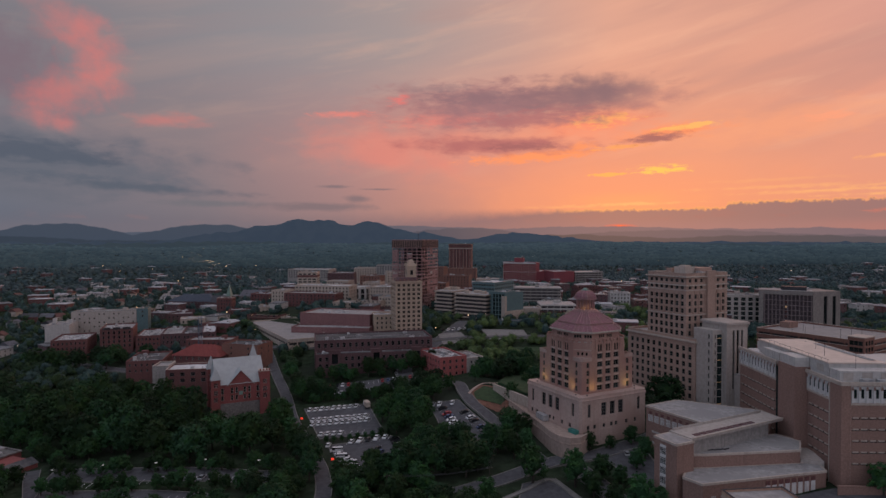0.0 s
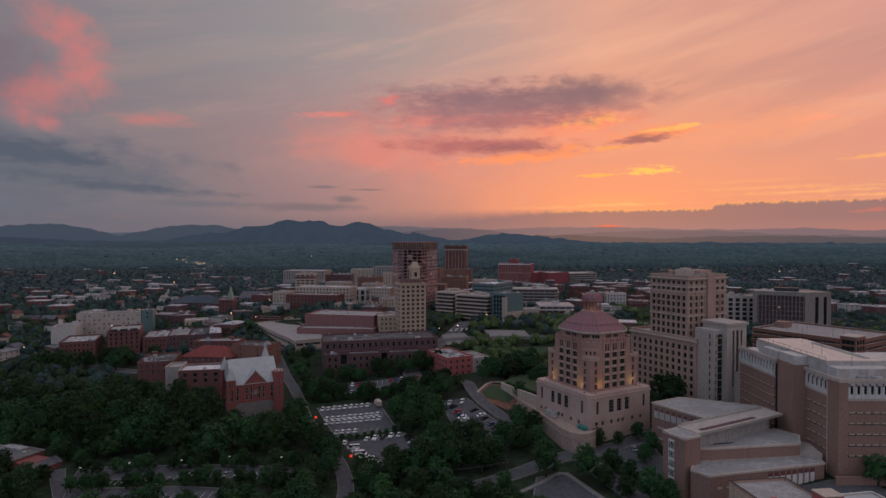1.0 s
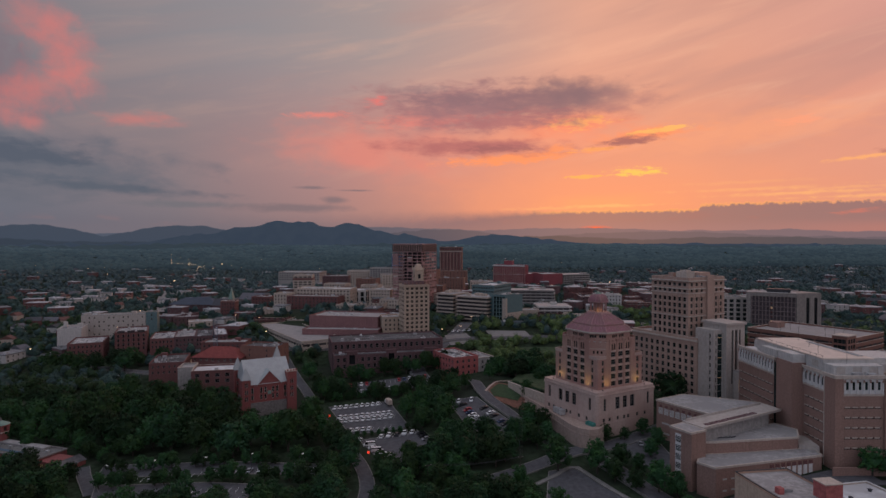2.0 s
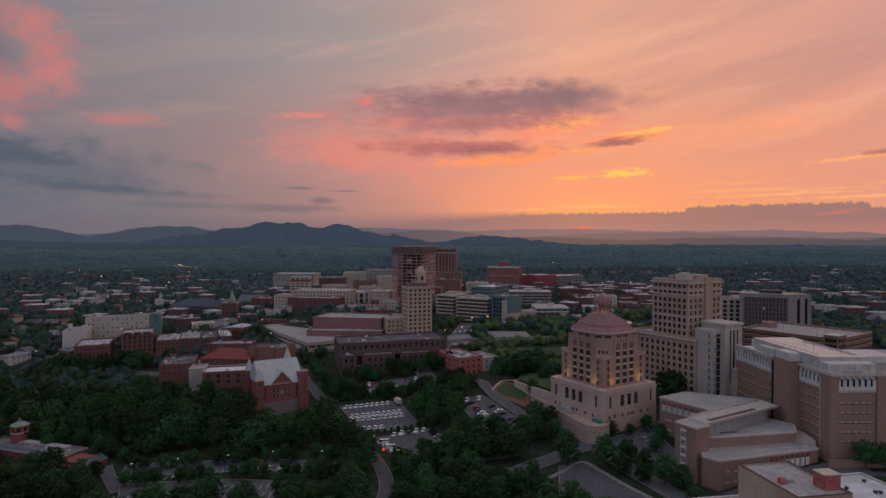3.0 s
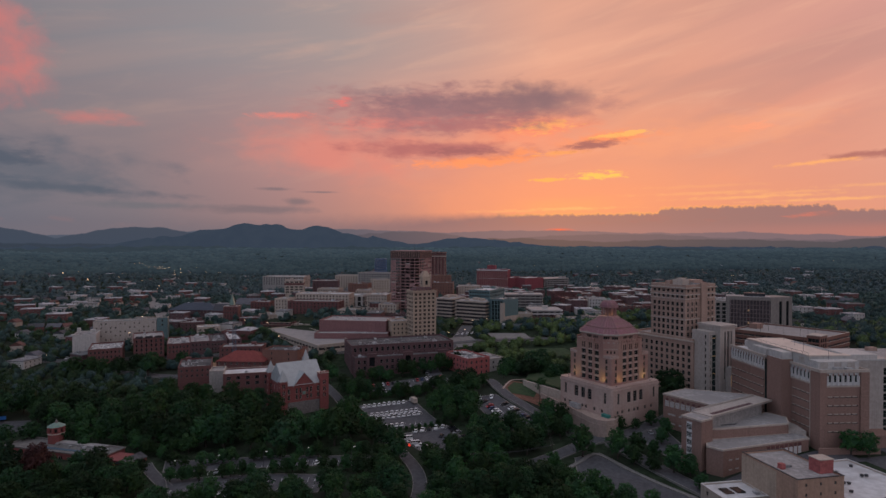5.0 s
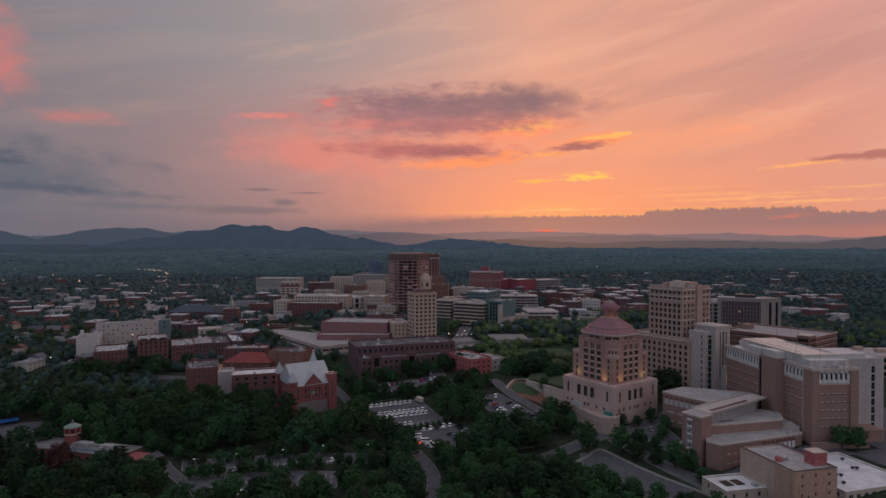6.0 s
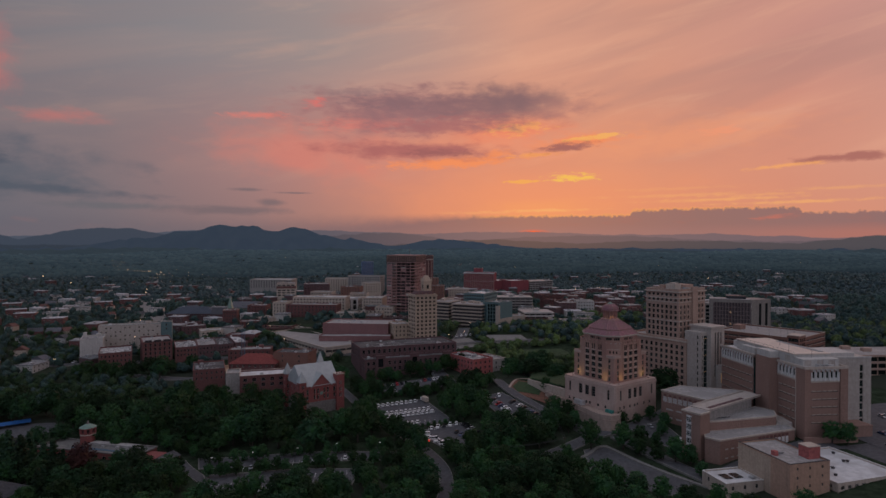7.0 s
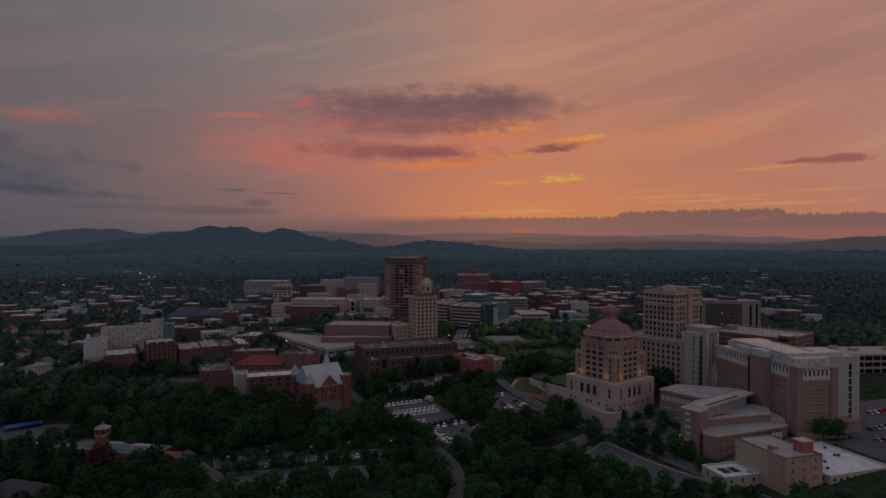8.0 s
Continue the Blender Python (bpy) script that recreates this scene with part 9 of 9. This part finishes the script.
CARS = {k: car_kind(*v) for k, v in {"w": ("sedan", CAR_WHITE, "white"), "v": ("van", CAR_WHITE, "white"), "t": ("truck", CAR_WHITE, "white"), "s": ("sedan", CAR_SILVER, "silver"), "k": ("sedan", CAR_BLACK, "black"), "r": ("sedan", CAR_RED, "red"), "b": ("sedan", CAR_BLUE, "dark blue")}.items()}
park = random.Random(9)


def park_row(x0, y0, x1, y1, n, kinds, turn, skip=0.0, lift=0.14):
    for i in range(n):
        if park.random() < skip:
            continue
        t = i / max(1, n - 1)
        x, y = x0 + (x1 - x0) * t, y0 + (y1 - y0) * t
        e = 1.2
        gx, gy = (ground(x + e, y) - ground(x - e, y)) / (2 * e), (ground(x, y + e) - ground(x, y - e)) / (2 * e)
        q = Vector((-gx, -gy, 1)).normalized().to_track_quat("Z", "Y").to_matrix().to_4x4()
        m = Matrix.Translation((x, y, ground(x, y) + lift)) @ Vector((0, 0, 1)).rotation_difference(Vector((-gx, -gy, 1))).to_matrix().to_4x4() @ pose(0, 0, 0, 0, 0, turn + park.uniform(-3, 3) + (180 if park.random() < 0.3 else 0))
        c = copy_thing(CARS[park.choice(kinds)], m)
        c["group"] = "parked cars"


def bays(lot_name, x0, y0, x1, y1, n, turn, length=5.0, lift=0.128):
    """White lines between the bays of one row."""
    s = Shape()
    c, d = math.cos(radians(turn)) * length / 2, math.sin(radians(turn)) * length / 2
    w = Vector((-d, c)).normalized() * 0.09
    for i in range(n + 1):
        x, y = x0 + (x1 - x0) * (i - 0.5) / (n - 1), y0 + (y1 - y0) * (i - 0.5) / (n - 1)
        p, q = (x - c, y - d), (x + c, y + d)
        zp, zq = ground(*p) + lift + 0.03, ground(*q) + lift + 0.03
        s.face([(p[0] - w.x, p[1] - w.y, zp), (q[0] - w.x, q[1] - w.y, zq), (q[0] + w.x, q[1] + w.y, zq), (p[0] + w.x, p[1] + w.y, zp)])
    part("bay_marking", s, PAINT_LINE, bpy.data.objects[lot_name])


bays("car_park_upper", -71, 314, -47, 318, 9, 84)
bays("car_park_upper", -66, 299.5, -40, 303.5, 10, 80)
bays("car_park_upper", -65, 293.5, -38.5, 297.5, 10, 80)
bays("car_park_upper", -58, 280, -40, 283, 7, 80)
bays("car_park_lower", -42, 270, -27, 274, 5, 78)
bays("car_park_lower", -47, 259, -36.5, 240, 6, 8)
bays("car_park_hill", 0, 297, 9, 267, 10, 18, lift=0.33)
bays("car_park_hill", 10.5, 289, 22, 264, 9, 25, lift=0.33)
bays("car_park_brick", -70, 350, -20, 360, 18, 95)
bays("car_park_brick", -62, 339, -18, 347, 16, 95)
bays("car_park_near", -148, 199, -90, 203, 21, 90)
bays("car_park_near", -150, 210, -90, 212, 22, 90)
bays("car_park_field", -154, 228, -70, 231, 30, 90)
park_row(-71, 314, -47, 318, 9, "wwwww", 84)
park_row(-66, 299.5, -40, 303.5, 10, "wwww", 80)
park_row(-65, 293.5, -38.5, 297.5, 10, "wwww", 80)
park_row(-58, 280, -49, 281.5, 4, "www", 80)
park_row(-52, 266, -50, 266, 1, "w", 90)
park_row(-42, 270, -27, 274, 5, "wwtk", 78, 0.1)
park_row(-47, 259, -36.5, 240, 6, "vwtv", 8)
park_row(-29, 261, -24, 248, 4, "kskb", 70)
park_row(-22.5, 271, -18, 257, 5, "kswk", 25, 0.1)
park_row(-20, 248, -24, 238, 3, "wsw", 30)
park_row(-5, 304, 5, 301, 4, "wskb", 80, 0.1, 0.32)
park_row(0, 297, 9, 267, 10, "kswrb", 18, 0.25, 0.32)
park_row(10.5, 289, 22, 264, 9, "kswb", 25, 0.3, 0.32)
park_row(-70, 350, -20, 360, 16, "kswrb", 95, 0.2)
park_row(-62, 339, -18, 347, 14, "kswsb", 95, 0.25)
park_row(-30, 372, -24, 345, 7, "kswr", 100, 0.3)
park_row(70, 238, 80, 240, 3, "kws", 80, 0.2)
park_row(74, 218, 82, 220, 3, "ksw", 80, 0.3)
park_row(-148, 199, -90, 203, 14, "ksw", 90, 0.75)
park_row(-154, 228, -70, 231, 18, "ksw", 90, 0.8)
park_row(-300, 270, -262, 284, 8, "wswk", 60, 0.2)
park_row(-255, 402, -225, 395, 8, "kswr", 60, 0.2)
park_row(-330, 470, -290, 462, 9, "kswb", 80, 0.3)
park_row(0, 462, 30, 466, 8, "kswr", 70, 0.2)
park_row(166, 186, 200, 186, 10, "kwbs", 90, 0.4, 0.32)
park_row(172, 200, 222, 206, 13, "kwsb", 90, 0.4, 0.32)
park_row(176, 218, 226, 226, 13, "wsrk", 90, 0.35, 0.32)


# ------------------------------------------------------------------ street lamps, poles and small things
def street_lamp(name, label, h, colour, power):
    e = thing(name, label, "street lamp", pose(0, 0, -800))
    part("pole", Shape().tube((0, 0, -0.5), (0, 0, h), 0.12, 0.07, 6), DARK_METAL, e)
    part("arm", Shape().tube((0, 0, h - 0.1), (1.2, 0, h + 0.1), 0.06, 0.05, 5), DARK_METAL, e)
    part("lamp_head", Shape().box(0.9, -0.22, h, 1.8, 0.22, h + 0.22), glow(name + "_glow", colour, power), e, "lamp head")
    return e


LAMP_DIM = street_lamp("street_lamp", "tall grey car park lamp", 7.0, (0.75, 0.72, 0.68), 0.1)
LAMP_WARM = street_lamp("lit_street_lamp", "street lamp glowing warm at dusk", 7.0, (1.0, 0.66, 0.36), 3.0)
for i, x in enumerate((-154, -134, -114, -94, -74)):
    copy_thing(LAMP_DIM, pose(x, 229 + i * 0.6, ground(x, 229) - 0.1, 0, 0, 90 * (i % 2)))
for x, y in ((-7, 445), (8, 452), (22, 486), (35, 500), (-258, 462), (-330, 455), (-150, 466), (-170, 520), (-190, 640), (-315, 610), (-20, 545), (150, 930), (165, 905), (200, 480), (250, 520)):
    copy_thing(LAMP_WARM, pose(x, y, ground(x, y), 0, 0, rnd.uniform(0, 360)))
for x, y, k in ((-1094, 2598, 3), (-1395, 3448, 4), (-1179, 2679, 3), (-762, 1856, 2.6), (-663, 1622, 2.4), (-775, 1997, 3), (-579, 1480, 2.2), (-712, 1791, 2.4), (-1194, 2883, 3), (-630, 1141, 3.4), (-427, 953, 2), (-279, 492, 1.2), (-188, 508, 1.2), (-722, 1995, 2.4), (-605, 2069, 2), (-519, 1520, 2), (-820, 2100, 2.6), (-640, 1690, 2), (-690, 1720, 2)):
    c = copy_thing(LAMP_WARM, pose(x, y, ground(x, y) + 7, 0, 0, rnd.uniform(0, 360)))
    c.scale = (k, k, 1)
for x, y in ((-636, 1155), (-448, 1008), (-976, 2453), (-833, 2122), (-692, 1771), (-610, 1571), (-573, 1495), (-1055, 2640), (-1203, 2920), (-848, 2372), (-653, 1893), (-549, 1633), (-675, 2186), (-722, 2610), (-715, 2840), (-584, 2780), (-501, 2831), (-491, 1536), (-763, 1329), (1683, 2100), (650, 1094), (-486, 3217)):
    c = copy_thing(LAMP_WARM, pose(x, y, ground(x, y) + 8, 0, 0, rnd.uniform(0, 360)))
    c.scale = (2.4, 2.4, 1)
for i in range(34):
    d = rnd.uniform(1350, 3000)
    x, y = -579 - (d - 1480) * 0.46 + rnd.uniform(-40, 40), d
    c = copy_thing(LAMP_WARM, pose(x, y, ground(x, y) + 8, 0, 0, rnd.uniform(0, 360)))
    c.scale = (2.6, 2.6, 1)
for i in range(46):
    d = rnd.uniform(700, 2600)
    x = rnd.uniform(-0.8, 0.75) * d
    copy_thing(LAMP_WARM, pose(x, d, ground(x, d) + 7, 0, 0, rnd.uniform(0, 360)))


def utility_pole(x, y, turn):
    e = thing("utility_pole", "wooden utility pole with a cross arm", "utility pole", pose(x, y, ground(x, y), 0, 0, turn))
    part("pole", Shape().tube((0, 0, -1), (0, 0, 11), 0.16, 0.12, 6), BARK, e)
    part("cross_arm", Shape().box(-1.2, -0.08, 10, 1.2, 0.08, 10.18), BARK, e)
    for s in (-1, 0, 1):
        part("insulator", Shape().tube((s, 0, 10.18), (s, 0, 10.45), 0.06, 0.05, 5), FRAME_PALE, e)


utility_pole(17, 214, 20)
utility_pole(30, 285, 10)
utility_pole(-20, 208, 20)


def wire_span(a, b, sag):
    """Three sagging wires between two pole heads."""
    e = thing("power_line", "three thin dark power wires slung between wooden poles", "power line", pose(0, 0, 0))
    for k in (-1, 0, 1):
        s = Shape()
        for t in range(11):
            p = Vector(a).lerp(Vector(b), t / 10) + Vector((0.7 * k, 0.7 * k, -sag * 4 * t / 10 * (1 - t / 10)))
            s.v += [(p.x + dx, p.y - dx, p.z + dz) for dx, dz in ((0.025, 0), (0, 0.035), (-0.025, 0), (0, -0.035))]
            if t:
                n = 4 * t
                s.f += [(n - 4 + i, n - 4 + (i + 1) % 4, n + (i + 1) % 4, n + i) for i in range(4)]
                s.m += [0] * 4
        part("wire", s, DARK_METAL, e)


for (ax, ay), (bx, by) in (((-20, 208), (17, 214)), ((17, 214), (30, 285))):
    wire_span((ax, ay, ground(ax, ay) + 10.4), (bx, by, ground(bx, by) + 10.4), 1.2)


def red_sign(x, y):
    e = thing("red_sign", "bright red lit sign on a short post", "sign", pose(x, y, ground(x, y)))
    part("post", Shape().tube((0, 0, -0.3), (0, 0, 1.6), 0.06, 0.06, 5), DARK_METAL, e)
    part("panel", Shape().box(-0.55, -0.08, 1.2, 0.55, 0.08, 2.2), glow("red_sign_glow", (1.0, 0.06, 0.03), 0.8), e)


for x, y in ((-46.4, 246.5), (-72, 299)):
    red_sign(x, y)


def box_truck(x, y, turn):
    e = thing("box_truck", "white box truck beside the fleet cars", "truck", pose(x, y, ground(x, y) + 0.12, 0, 0, turn))
    part("cargo_box", Shape().box(-3.4, -1.2, 0.9, 2.2, 1.2, 3.5), CREAM, e)
    part("cab", Shape().box(2.3, -1.1, 0.6, 4.0, 1.1, 2.4), CAR_WHITE, e)
    for a in (-2.2, 3.0):
        for s in (-1, 1):
            part("wheel", Shape().tube((a, s * 0.9, 0.45), (a, s * 1.15, 0.45), 0.45, 0.45, 8), TYRE, e)


box_truck(-41, 316, 110)
tent = thing("tarpaulin_shelter", "bright blue tarpaulin shelter in the yard", "shelter", pose(-290, 303, ground(-290, 303), 0, 0, 30))
part("cover", gable(Shape(), 0, 0, 18, 5, 2.2, 3.6), TARP, tent)
for a in (0.3, 9, 17.6):
    part("post", Shape().tube((a, 0.4, -0.5), (a, 0.4, 2.2), 0.08, 0.08, 5), DARK_METAL, tent)
    part("post", Shape().tube((a, 4.6, -0.5), (a, 4.6, 2.2), 0.08, 0.08, 5), DARK_METAL, tent)

# the models that were copied from stay out of the finished place
for src in BROAD + MAPLE + STREET + CONIFER + [COPPER] + list(CARS.values()) + [LAMP_DIM, LAMP_WARM] + [o for o in scene.objects if o.parent is None and o.type == "EMPTY" and o.location.z < -400]:
    try:
        kids = list(src.children_recursive)
    except ReferenceError:
        continue
    for o in kids + [src]:
        bpy.data.objects.remove(o)
